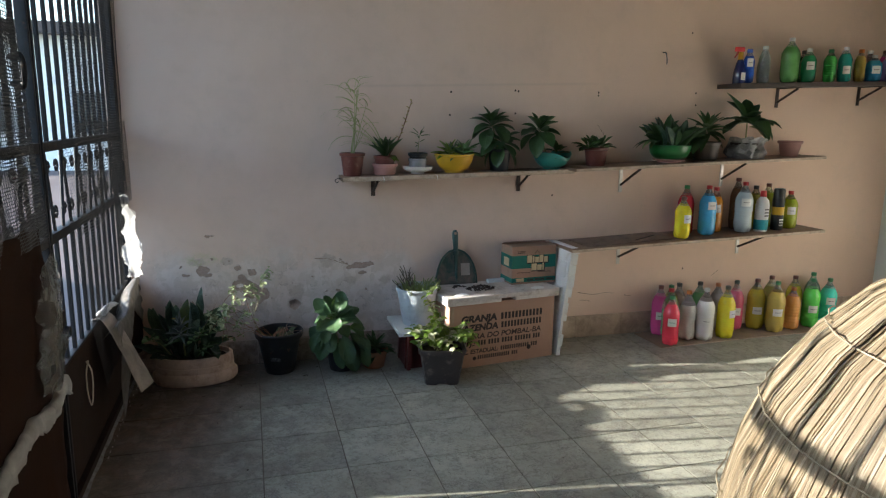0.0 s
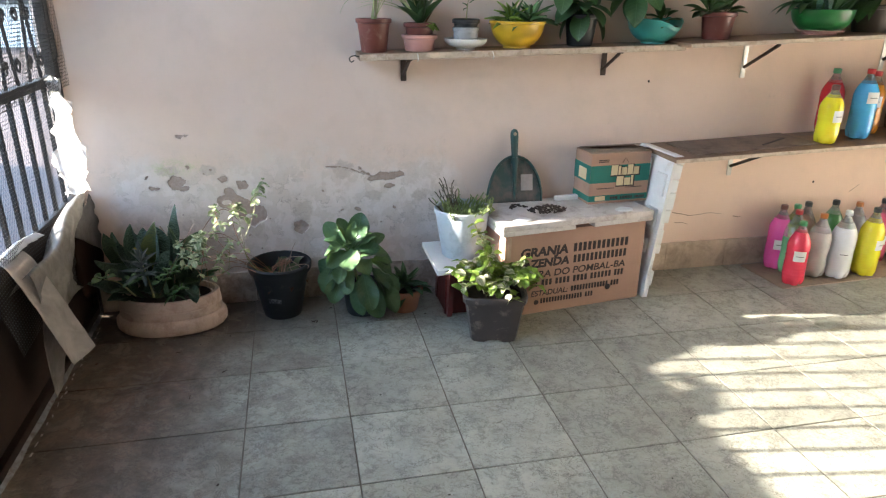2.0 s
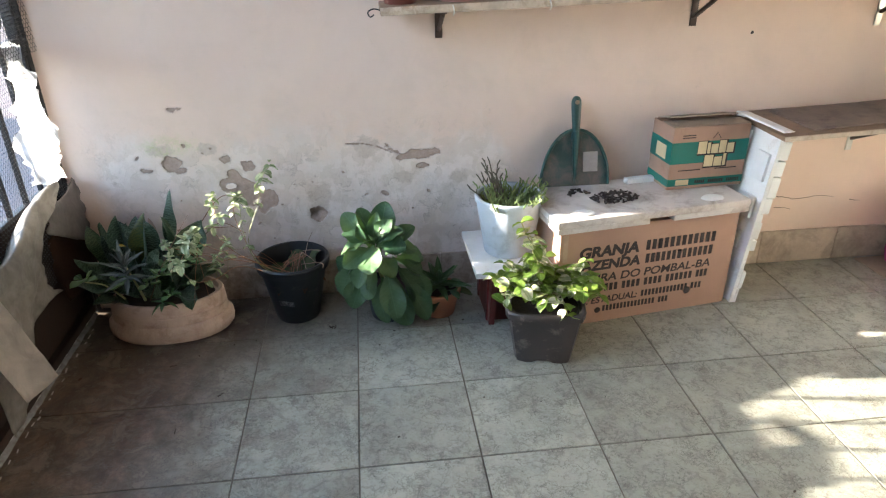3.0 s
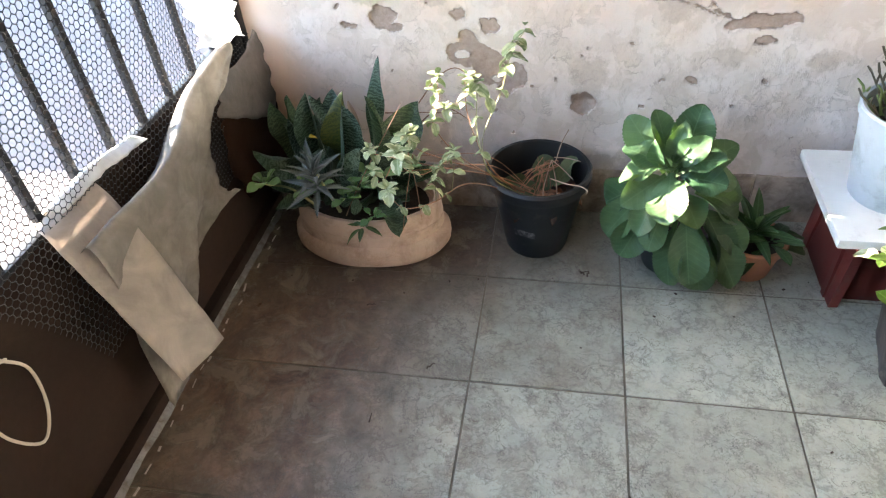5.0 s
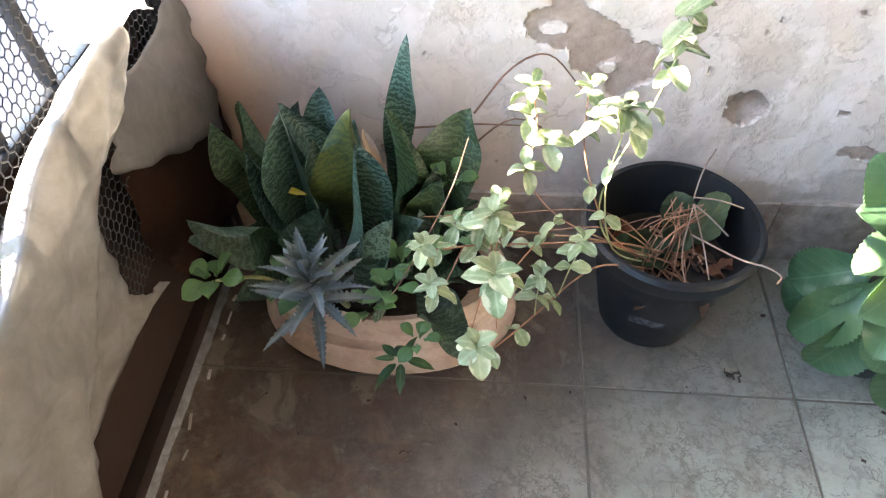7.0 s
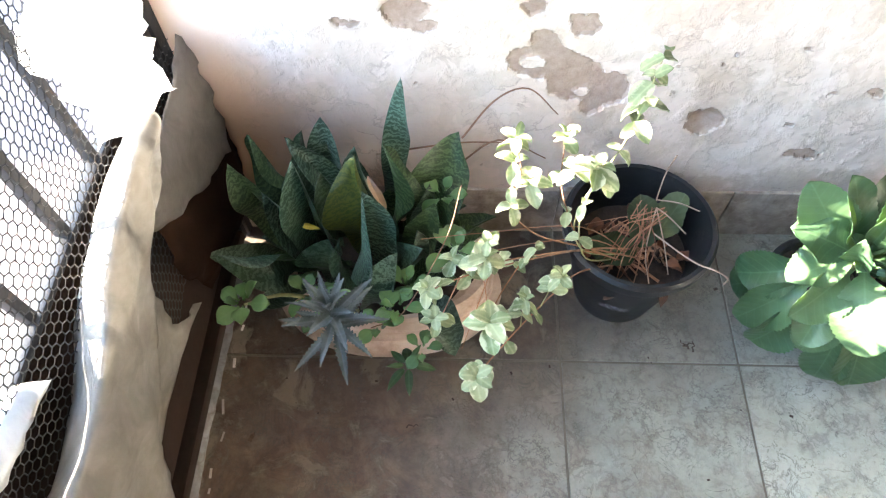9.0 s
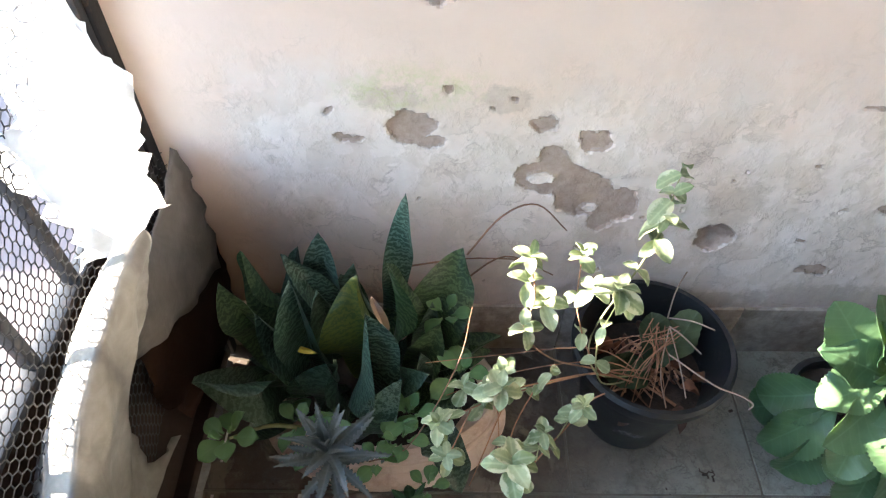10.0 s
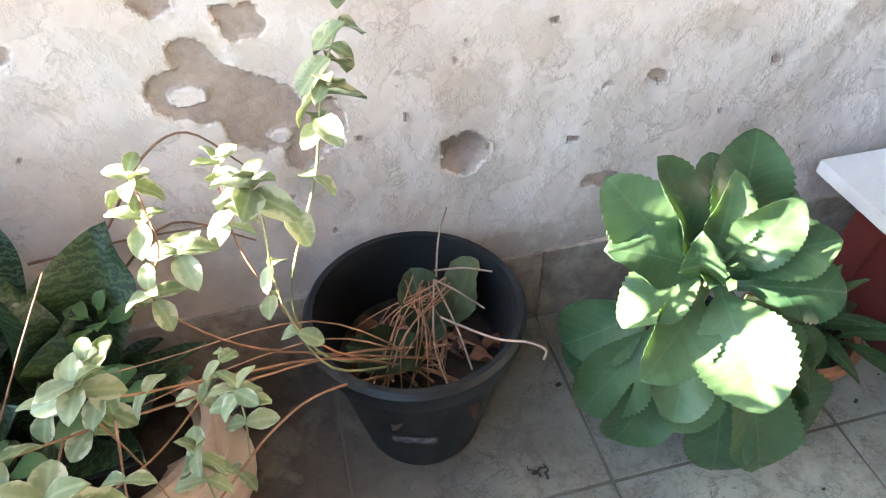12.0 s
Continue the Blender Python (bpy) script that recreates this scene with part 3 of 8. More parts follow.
M_WOOD = plain("shelf_board", (0.23, 0.145, 0.095), 0.6, 0.3, 7, 60, 0.25, dirt=(0.1, 0.07, 0.05), dirt_amount=0.3)
M_WOOD_PALE = plain("pale_edge", (0.5, 0.4, 0.31), 0.6, 0.25, 18, 80, 0.25, dirt=(0.25, 0.16, 0.1), dirt_amount=0.4)
M_WOOD_DARK = plain("dark_board", (0.06, 0.045, 0.038), 0.55, 0.3, 8, 60, 0.2)
M_STEEL = plain("pale_steel", (0.55, 0.53, 0.5), 0.4, 0.15, 20, 90, 0.1, metal=0.7)
M_BRACKET = plain("brown_bracket", (0.05, 0.03, 0.025), 0.5, 0.3, 20, 90, 0.15, metal=0.2)
M_CARD = plain("brown_card", (0.375, 0.228, 0.165), 0.8, 0.1, 5, 140, 0.15, dirt=(0.3, 0.17, 0.11), dirt_amount=0.15)
M_CARD_DARK = plain("dark_card", (0.2, 0.145, 0.115), 0.85, 0.25, 5, 90, 0.2, dirt=(0.07, 0.05, 0.04), dirt_amount=0.4)
M_INK = plain("printed_ink", (0.03, 0.02, 0.018), 0.7, 0.3, 40, 150, 0.0)
M_GREEN_INK = plain("green_ink", (0.0, 0.14, 0.11), 0.6, 0.15, 9, 120, 0.05)
M_CREAM_INK = plain("cream_ink", (0.62, 0.5, 0.3), 0.6, 0.1, 9, 120, 0.0)
M_FOAM = plain("white_foam", (0.76, 0.755, 0.745), 0.7, 0.06, 8, 220, 0.35, dirt=(0.5, 0.44, 0.38), dirt_amount=0.15)
M_TERRA = plain("peach_planter", (0.57, 0.43, 0.355), 0.7, 0.16, 7, 70, 0.3, dirt=(0.33, 0.21, 0.15), dirt_amount=0.5)
M_BLACK = plain("black_plastic", (0.008, 0.0095, 0.012), 0.48, 0.3, 10, 60, 0.08, dirt=(0.06, 0.052, 0.044), dirt_amount=0.18)
M_GREYPOT = plain("grey_brown_plastic", (0.052, 0.043, 0.041), 0.5, 0.2, 8, 60, 0.08, dirt=(0.3, 0.25, 0.21), dirt_amount=0.2)
M_SOIL = plain("soil", (0.045, 0.03, 0.022), 0.95, 0.5, 40, 160, 0.9)
M_BROWNPOT = plain("brown_plastic", (0.14, 0.037, 0.028), 0.45, 0.15, 10, 60, 0.06, dirt=(0.3, 0.2, 0.16), dirt_amount=0.12)
M_PINKPOT = plain("pink_plastic", (0.5, 0.25, 0.22), 0.45, 0.1, 10, 60, 0.05)
M_MAUVEPOT = plain("mauve_plastic", (0.3, 0.15, 0.13), 0.5, 0.1, 10, 60, 0.05)
M_WHITE = plain("white_plastic", (0.75, 0.74, 0.72), 0.4, 0.06, 10, 70, 0.05, dirt=(0.45, 0.42, 0.4), dirt_amount=0.15)
M_BUCKET = plain("pale_blue_plastic", (0.46, 0.51, 0.56), 0.45, 0.14, 6, 60, 0.08, dirt=(0.25, 0.27, 0.3), dirt_amount=0.4)
M_YELLOWPOT = plain("yellow_plastic", (0.55, 0.33, 0.02), 0.35, 0.1, 10, 60, 0.05)
M_TEALPOT = plain("teal_plastic", (0.04, 0.27, 0.235), 0.35, 0.1, 10, 60, 0.05)
M_GREENPOT = plain("green_plastic", (0.012, 0.13, 0.032), 0.35, 0.15, 10, 60, 0.05)
M_FOAM_DUSTY = plain("dusty_foam", (0.6, 0.545, 0.515), 0.8, 0.14, 7, 200, 0.4, dirt=(0.3, 0.235, 0.2), dirt_amount=0.45)
M_PAN_DUSTY = plain("dusty_dustpan", (0.014, 0.05, 0.048), 0.55, 0.3, 9, 60, 0.1, dirt=(0.15, 0.11, 0.1), dirt_amount=0.75)
M_PAN = plain("green_dustpan", (0.008, 0.05, 0.048), 0.4, 0.25, 8, 60, 0.08, dirt=(0.16, 0.16, 0.14), dirt_amount=0.25)
def straw_material():
    """Reeds of uneven colour, streaked along their length."""
    m, nt, b = nodes_of("straw")
    geo = nt.nodes.new("ShaderNodeNewGeometry")
    v = coords(nt)
    k = calc(nt, "ADD", calc(nt, "MULTIPLY", geo.outputs["Random Per Island"], 0.7), calc(nt, "MULTIPLY", fbm(nt, v, 60, 4), 0.4))
    c = ramp(nt, k, ((0.15, (0.19, 0.135, 0.075)), (0.45, (0.3, 0.235, 0.15)), (0.9, (0.42, 0.35, 0.25))))
    nt.links.new(c, b.inputs["Base Color"])
    b.inputs["Roughness"].default_value = 0.6
    bump(nt, b, fbm(nt, v, 200, 3), 0.3, 0.001)
    return m


M_STRAW = straw_material()
M_STRING = plain("string", (0.42, 0.36, 0.26), 0.8, 0.1, 30, 150, 0.1)
M_STEM = plain("brown_stem", (0.2, 0.1, 0.06), 0.75, 0.3, 30, 120, 0.2)
M_STEM_GREEN = plain("pale_stem", (0.3, 0.3, 0.14), 0.65, 0.25, 30, 120, 0.1)
M_DRY = plain("dry_stalks", (0.34, 0.17, 0.1), 0.85, 0.35, 25, 120, 0.3)
M_DRY_PALE = plain("pale_dry_leaf", (0.4, 0.28, 0.21), 0.8, 0.2, 25, 120, 0.3)
M_WIRE = plain("pale_cord", (0.6, 0.55, 0.48), 0.7, 0.1, 30, 120, 0.0)
M_LABEL = plain("paper_label", (0.68, 0.67, 0.63), 0.6, 0.05, 20, 120, 0.05)
L_SNAKE = leaf_material("snake_leaf", (0.01, 0.03, 0.02), (0.02, 0.054, 0.034), 0.06, 0.66, 0.42, edge=(0.15, 0.23, 0.175))
L_SNAKE_YELLOW = leaf_material("snake_leaf_yellow", (0.08, 0.095, 0.016), (0.15, 0.16, 0.03), 0.12, 0.85, 0.45, edge=(0.025, 0.05, 0.014))
L_SILVER = leaf_material("silver_leaf", (0.06, 0.073, 0.07), (0.125, 0.14, 0.135), 0.1, 0.0, 0.6, 0.3)
L_KALAN = leaf_material("broad_leaf", (0.03, 0.082, 0.042), (0.125, 0.215, 0.1), 0.33, 0.0, 0.36, 0.3)
L_VINE = leaf_material("small_leaf", (0.16, 0.215, 0.105), (0.38, 0.42, 0.25), 0.2, 0.0, 0.6, 0.25, margin=0.8)
L_SUCC = leaf_material("succulent_leaf", (0.07, 0.15, 0.055), (0.12, 0.22, 0.08), 0.1, 0.0, 0.4, 0.1)
L_LIME = leaf_material("lime_leaf", (0.1, 0.18, 0.025), (0.22, 0.32, 0.06), 0.35, 0.0, 0.45, 0.6)
L_DARK = leaf_material("dark_leaf", (0.018, 0.05, 0.018), (0.035, 0.085, 0.03), 0.15, 0.0, 0.4, 0.5)
L_MID = leaf_material("mid_leaf", (0.022, 0.062, 0.022), (0.052, 0.112, 0.04), 0.2, 0.0, 0.4, 0.6)
L_GRASS = leaf_material("pale_grass", (0.27, 0.3, 0.13), (0.46, 0.47, 0.26), 0.25, 0.0, 0.6, 0.2)
L_BROWNED = leaf_material("browned_leaf", (0.25, 0.2, 0.1), (0.4, 0.3, 0.15), 0.2, 0.0, 0.6, 0.3)
M_RED_PLASTIC = plain("red_plastic", (0.12, 0.02, 0.016), 0.5, 0.2, 10, 60, 0.06, dirt=(0.1, 0.05, 0.04), dirt_amount=0.2)

# ---- structure ----
WALL_Y, GATE_X, SIDE_X, BACK_Y, TOP_Z = 0.625, -0.98, 4.08, -4.2, 2.75

# worn places on the wall: x, z, half width, half height, turn
BARE = (
    (-0.603, 0.552, 0.036, 0.026, 10), (-0.575, 0.527, 0.018, 0.012, -15), (-0.693, 0.531, 0.018, 0.008, -12),
    (-0.554, 0.617, 0.009, 0.008, 0), (-0.418, 0.561, 0.021, 0.016, -10), (-0.405, 0.452, 0.042, 0.026, -5),
    (-0.345, 0.425, 0.045, 0.05, 20), (-0.29, 0.415, 0.034, 0.022, -10), (-0.4, 0.5, 0.024, 0.024, 30),
    (-0.342, 0.527, 0.021, 0.018, 0), (-0.118, 0.333, 0.03, 0.028, 0), (0.077, 0.254, 0.032, 0.014, -6),
    (0.25, 0.543, 0.075, 0.017, 4), (0.17, 0.56, 0.03, 0.006, -25), (0.31, 0.552, 0.028, 0.012, 0),
    (0.265, 0.5, 0.016, 0.008, 0), (-0.565, 0.744, 0.018, 0.004, -4), (0.055, 0.396, 0.012, 0.006, 30),
    (0.13, 0.4, 0.014, 0.007, -20), (-0.2, 0.45, 0.012, 0.006, 10), (0.02, 0.33, 0.01, 0.008, 0),
    (-0.31, 0.37, 0.02, 0.018, 0), (-0.375, 0.455, 0.05, 0.034, -35), (-0.3, 0.4, 0.05, 0.03, -20), (-0.425, 0.475, 0.03, 0.016, 20), (-0.36, 0.545, 0.011, 0.01, 0),
)
_r = random.Random(8)
FLECKS = tuple((_r.uniform(-0.8, 0.55), _r.uniform(0.2, 0.6), _r.uniform(0.003, 0.008), _r.uniform(0.002, 0.004), _r.uniform(-60, 60)) for _ in range(20))
ISLANDS = ((-0.411, 0.46, 0.021, 0.011, 0), (-0.33, 0.395, 0.012, 0.009, 0))
CRACK = ((0.0, 0.595), (0.06, 0.592), (0.1, 0.583), (0.13, 0.57), (0.16, 0.555), (0.2, 0.548))


def blob(x, z, spots):
    best = -9.0
    for cx, cz, a, b, turn in spots:
        if abs(x - cx) > 2.2 * a + 0.03 or abs(z - cz) > 2.2 * max(a, b) + 0.03:
            continue
        c, s = math.cos(radians(turn)), math.sin(radians(turn))
        u, v = (c * (x - cx) + s * (z - cz)) / a, (-s * (x - cx) + c * (z - cz)) / b
        best = max(best, (1 - math.hypot(u, v)) * min(a, b))
    return best


def wear_at(x, z):
    """Above 0.5 where the paint is off, with a ragged edge."""
    n = noise.fractal((x * 46, z * 46, 3.1), 0.8, 2.1, 4) * 0.0075
    n += noise.noise((x * 17, z * 17, 8.0)) * 0.006
    d = max(blob(x, z, BARE) + n, blob(x, z, FLECKS) + 0.4 * n)
    i = blob(x, z, ISLANDS)
    if i > -0.01:
        d = min(d, -i + n * 0.4)
    for (ax, az), (bx, bz) in zip(CRACK, CRACK[1:]):
        t = max(0, min(1, ((x - ax) * (bx - ax) + (z - az) * (bz - az)) / ((bx - ax) ** 2 + (bz - az) ** 2)))
        d = max(d, 0.0022 - math.hypot(x - ax - t * (bx - ax), z - az - t * (bz - az)) + n * 0.25)
    return max(0.0, min(1.0, 0.5 + d / 0.02))


def wash_at(x, z):
    """The whitewashed, blistered belt near the floor."""
    edge = 0.74 + 0.08 * noise.noise((x * 3, 1, 1)) + (0.0 if x < 0.5 else -0.5 * min(1.0, (x - 0.5) * 3))
    up = (edge - z) / 0.26
    side = (x + 0.93) / 0.14
    return max(0.0, min(1.0, min(up, side))) * (1.0 if x < 0.75 else 0.15)


def moss_at(x, z):
    return max(0.0, 1 - math.hypot((x + 0.6) / 0.13, (z - 0.615) / 0.05))


STAINS = ((-0.105, 0.41, 0.055, 0.062), (-0.12, 0.345, 0.05, 0.04), (-0.42, 0.56, 0.03, 0.025), (-0.4, 0.5, 0.035, 0.035), (0.07, 0.58, 0.06, 0.05), (0.12, 0.17, 0.2, 0.05), (-0.1, 0.16, 0.12, 0.04), (0.4, 0.45, 0.05, 0.03), (-0.31, 0.34, 0.05, 0.05), (0.2, 0.46, 0.05, 0.03), (-0.63, 0.6, 0.05, 0.03), (-0.48, 0.6, 0.04, 0.03))


def stain_at(x, z):
    return max(max(0.0, 1 - math.hypot((x - a) / (c * 1.6), (z - b) / (d * 1.6))) for a, b, c, d in STAINS)


def wall_sheet(x0, x1, z0, z1, step):
    nx, nz = max(1, round((x1 - x0) / step)), max(1, round((z1 - z0) / step))
    verts, wear, wash, moss, stain = [], [], [], [], []
    for j in range(nz + 1):
        for i in range(nx + 1):
            x, z = x0 + (x1 - x0) * i / nx, z0 + (z1 - z0) * j / nz
            w, h = (wear_at(x, z), wash_at(x, z)) if step < 0.02 else (0.0, 0.0)
            depth = 0.0
            if step < 0.02:
                k = max(0.0, min(1.0, (w - 0.46) / 0.1))
                depth = 0.0045 * k - 0.0016 * max(0.0, 1 - abs(w - 0.42) / 0.09)
                depth -= h * 0.0042 * noise.fractal((x * 11, z * 11, 5.0), 0.9, 2.1, 4)
                depth -= h * 0.0035 * max(0.0, noise.noise((x * 24, z * 27, 9.0)) - 0.4)
                depth += 0.016 * max(0.0, 1 - math.hypot((x + 0.118) / 0.027, (z - 0.333) / 0.026)) ** 0.7 if abs(x + 0.118) < 0.03 and abs(z - 0.333) < 0.03 else 0
                fade = min(1.0, min(x - x0, x1 - x, z - z0, z1 - z) / 0.01)
                depth *= max(0.0, fade)
            verts.append((x, depth, z))
            wear.append(w), wash.append(h), moss.append(moss_at(x, z)), stain.append(stain_at(x, z))
    faces = [(j * (nx + 1) + i, j * (nx + 1) + i + 1, (j + 1) * (nx + 1) + i + 1, (j + 1) * (nx + 1) + i) for j in range(nz) for i in range(nx)]
    return verts, faces, wear, wash, moss, stain


def build_wall():
    verts, faces, tags = [], [], ([], [], [], [])
    stretch = ((-1.02, 0.72, 0.0, 0.8, 0.0042), (-1.02, 0.72, 0.8, TOP_Z, 0.3), (0.72, SIDE_X, 0.0, TOP_Z, 0.3))
    for args in stretch:
        v, f, *t = wall_sheet(*args)
        base = len(verts)
        verts += v
        faces += [tuple(i + base for i in q) for q in f]
        for a, b in zip(tags, t):
            a += b
    base = len(verts)
    lo, hi = (-1.02, 0.02, 0.0), (SIDE_X, 0.16, TOP_Z)
    verts += [(x, y, z) for x in (lo[0], hi[0]) for y in (lo[1], hi[1]) for z in (lo[2], hi[2])]
    faces += [tuple(base + i for i in f) for f in ((0, 1, 3, 2), (4, 6, 7, 5), (2, 3, 7, 6), (0, 2, 6, 4), (1, 5, 7, 3))]
    for a in tags:
        a += [0.0] * 8
    me = bpy.data.meshes.new("wall_north")
    me.from_pydata(verts, [], faces)
    for name, values in zip(("wear", "wash", "moss", "stain"), tags):
        me.attributes.new(name, "FLOAT", "POINT").data.foreach_set("value", values)
    me.materials.append(M_WALL)
    me.shade_smooth()
    me.set_sharp_from_angle(angle=radians(35))
    ob = new("wall_north", me)
    ob.location = (0, WALL_Y, 0)
    return tagged(ob, "cream painted wall, peeling and whitewashed low down", "wall", kind="structure")


wall_north = build_wall()
# fine dark cracks in the plaster over the skirting
rnd = random.Random(71)
for ends in (((1.66, 0.3), (1.75, 0.279), (1.86, 0.287), (1.945, 0.279)), ((1.68, 0.247), (1.72, 0.243), (1.76, 0.235)), ((2.0, 0.262), (2.06, 0.255)), ((2.66, 0.36), (2.72, 0.4))):
    pts = []
    for (ax, az), (bx, bz) in zip(ends, ends[1:]):
        pts += [Vector((ax + (bx - ax) * k / 6, 0.0004, az + (bz - az) * k / 6 + rnd.uniform(-0.0022, 0.0022))) for k in range(6)]
    # a thin tube coloured like the shade inside the crack
    part("crack", tube_bm(pts, 0.0016, 5, 0.5), M_CRACK, wall_north)


def plain_wall(name, lo, hi, material, label):
    bm = bmesh.new()
    add_box(bm, lo, hi)
    me = mesh_of(bm)
    me.materials.append(material)
    return tagged(new(name, me), label, "wall", kind="structure")


plain_wall("wall_east", (SIDE_X, BACK_Y - 0.15, 0), (SIDE_X + 0.15, WALL_Y + 0.16, TOP_Z), M_WALL_SIDE, "pale grey painted side wall of the porch")
# unseen enclosure: dark walls hold back bounce, the high lintel lets sun in
plain_wall("wall_south", (GATE_X - 0.15, BACK_Y - 0.15, 0), (SIDE_X, BACK_Y, TOP_Z), M_WALL_BACK, "unseen wall added behind the porch, dull beige to cut bounced light")
plain_wall("wall_west", (GATE_X - 0.17, BACK_Y, 0), (GATE_X - 0.02, -2.75, TOP_Z), M_WALL_BACK, "unseen wall added beside the gate, dull beige to cut bounced light")
plain_wall("wall_west", (GATE_X - 0.17, -2.75, 2.58), (GATE_X - 0.02, WALL_Y, TOP_Z), M_WALL_SIDE, "plain pale unseen lintel, set high above the gate to admit sun")
bm = bmesh.new()
add_box(bm, (GATE_X - 0.17, BACK_Y - 0.15, TOP_Z), (SIDE_X + 0.15, WALL_Y + 0.16, TOP_Z + 0.12))
me = mesh_of(bm)
me.materials.append(M_CEIL)
tagged(new("ceiling", me), "plain unseen porch ceiling, dulled to cut bounced light", "ceiling", kind="structure")

bm = bmesh.new()
add_box(bm, (GATE_X - 0.02, BACK_Y, -0.2), (SIDE_X, WALL_Y, -0.0032))
me = mesh_of(bm)
me.materials.append(M_GROUT)
floor = tagged(new("floor", me), "worn grey-green cement tiles with dark dirty joints", "floor", kind="structure")

# skirting along the foot of the wall
skirting = tagged(new("baseboard"), "stained beige tile skirting at the foot of the wall", "baseboard", kind="structure")
skirt_me = mesh_of(slab_bm(0.3285, 0.034, 0.142, 0.004), 40)
skirt_me.materials.append(M_SKIRT)
damp_me = mesh_of(slab_bm(0.3285, 0.034, 0.142, 0.004), 40)
damp_me.materials.append(M_SKIRT_DAMP)
x = -0.99
while x < SIDE_X - 0.33:
    part("skirting_tile", damp_me if x < 0.5 else skirt_me, M_SKIRT, skirting, m=pose(x + 0.0008, WALL_Y - (0.007 if x < 0.5 else 0.011), 0))
    x += 0.33
side_skirt = mesh_of(slab_bm(0.022, 0.327, 0.145, 0.004), 40)
side_skirt.materials.append(M_SKIRT)
for i in range(12):
    part("skirting_tile", side_skirt, M_SKIRT, skirting, m=pose(SIDE_X - 0.024, WALL_Y - 0.36 - 0.33 * i, 0))

# ---- outside ----
M_ROAD = plain("sunlit_paving", (0.122, 0.088, 0.079), 0.8, 0.12, 0.8, 30, 0.2, dirt=(0.15, 0.122, 0.115), dirt_amount=0.2)
M_FACADE = plain("far_plaster", (0.42, 0.41, 0.4), 0.8, 0.12, 0.7, 20, 0.1, dirt=(0.45, 0.42, 0.4), dirt_amount=0.2)
M_FACADE_WHITE = plain("white_plaster", (0.8, 0.8, 0.79), 0.8, 0.06, 0.7, 20, 0.1, dirt=(0.6, 0.57, 0.55), dirt_amount=0.2)
M_FACADE_PINK = plain("far_pink_plaster", (0.55, 0.33, 0.3), 0.8, 0.12, 0.7, 20, 0.1)
M_ROOF = plain("dark_eave", (0.09, 0.07, 0.065), 0.8, 0.2, 2, 20, 0.1)
M_PANE = plain("dark_window", (0.05, 0.06, 0.07), 0.2, 0.2, 1, 10, 0.0)
M_BLUE = plain("blue_paint", (0.03, 0.16, 0.42), 0.35, 0.1, 2, 30, 0.0, coat=0.5)
M_RED = plain("red_paint", (0.5, 0.04, 0.06), 0.5, 0.1, 2, 30, 0.0)
M_RUBBER = plain("tyre_rubber", (0.02, 0.02, 0.02), 0.8, 0.2, 10, 50, 0.1)
bm = bmesh.new()
vs = [bm.verts.new(p) for p in ((-400, -400, -0.12), (GATE_X - 0.17, -400, -0.12), (GATE_X - 0.17, 400, -0.12), (-400, 400, -0.12))]
bm.faces.new(vs)
me = mesh_of(bm)
me.materials.append(M_ROAD)
tagged(new("ground", me), "pale sunlit street paving outside the gate", "ground", kind="structure")
bm = slab_bm(0.15, 3.4, 0.114, 0.0, (GATE_X - 0.17, -2.76, -0.12))
me = mesh_of(bm)
me.materials.append(M_ROAD)
tagged(new("door_sill", me), "worn concrete sill under the gate", "sill", kind="structure")


def far_house(y, w, h, wall, label, depth=8.0, x=-26.0, rz=0.0):
    t = thing("house", (x, y, -0.12), label, "house", "houses across the street", rz=rz)
    bm = bmesh.new()
    add_box(bm, (-depth, 0, 0), (0, w, h))
    part("wall", bm, wall, t)
    bm = bmesh.new()
    add_box(bm, (-depth - 0.2, -0.1, h), (0.55, w + 0.1, h + 0.28))
    part("roof", bm, M_ROOF, t, "dark overhanging eave")
    n = max(2, int(w / 2.2))
    for i in range(n):
        cy = (i + 0.5) * w / n
        for cz in (0.95, 3.6):
            if cz + 1.3 > h:
                continue
            tall = i == 0 and cz < 1
            z0, z1 = (0.0, 2.1) if tall else (cz, cz + 1.15)
            name = "door" if tall else "window"
            bm = bmesh.new()
            add_box(bm, (0.0, cy - 0.55, z0), (0.05, cy + 0.55, z1))
            win = part(name, bm, M_FACADE, t)
            bm = bmesh.new()
            add_box(bm, (0.05, cy - 0.48, z0 + 0.06), (0.056, cy - 0.02, z1 - 0.06))
            part("pane", bm, M_PANE, win)
            bm = bmesh.new()
            add_box(bm, (0.05, cy + 0.02, z0 + 0.06), (0.056, cy + 0.48, z1 - 0.06))
            part("pane", bm, M_PANE, win)
    return t


far_house(-9.0, 14.5, 4.5, M_FACADE, "white plastered house with dark eave across the street")
far_house(6.0, 11.0, 4.2, M_FACADE_PINK, "low pink plastered house across the street")
far_house(17.5, 16.0, 4.4, M_FACADE, "long low white house across the street")
far_house(17.0, 12.5, 3.5, M_FACADE_WHITE, "white house with dark eave at the end of the street", 6.0, -15.5, -90.0)
far_house(-28.5, 19.0, 4.3, M_FACADE, "low pale house across the street")
t = thing("awning_sign", (-25.93, 0.6, 2.0), "red board fixed to the wall across the street", "sign")
part("board", slab_bm(0.06, 1.9, 0.9, 0.01), M_RED, t)


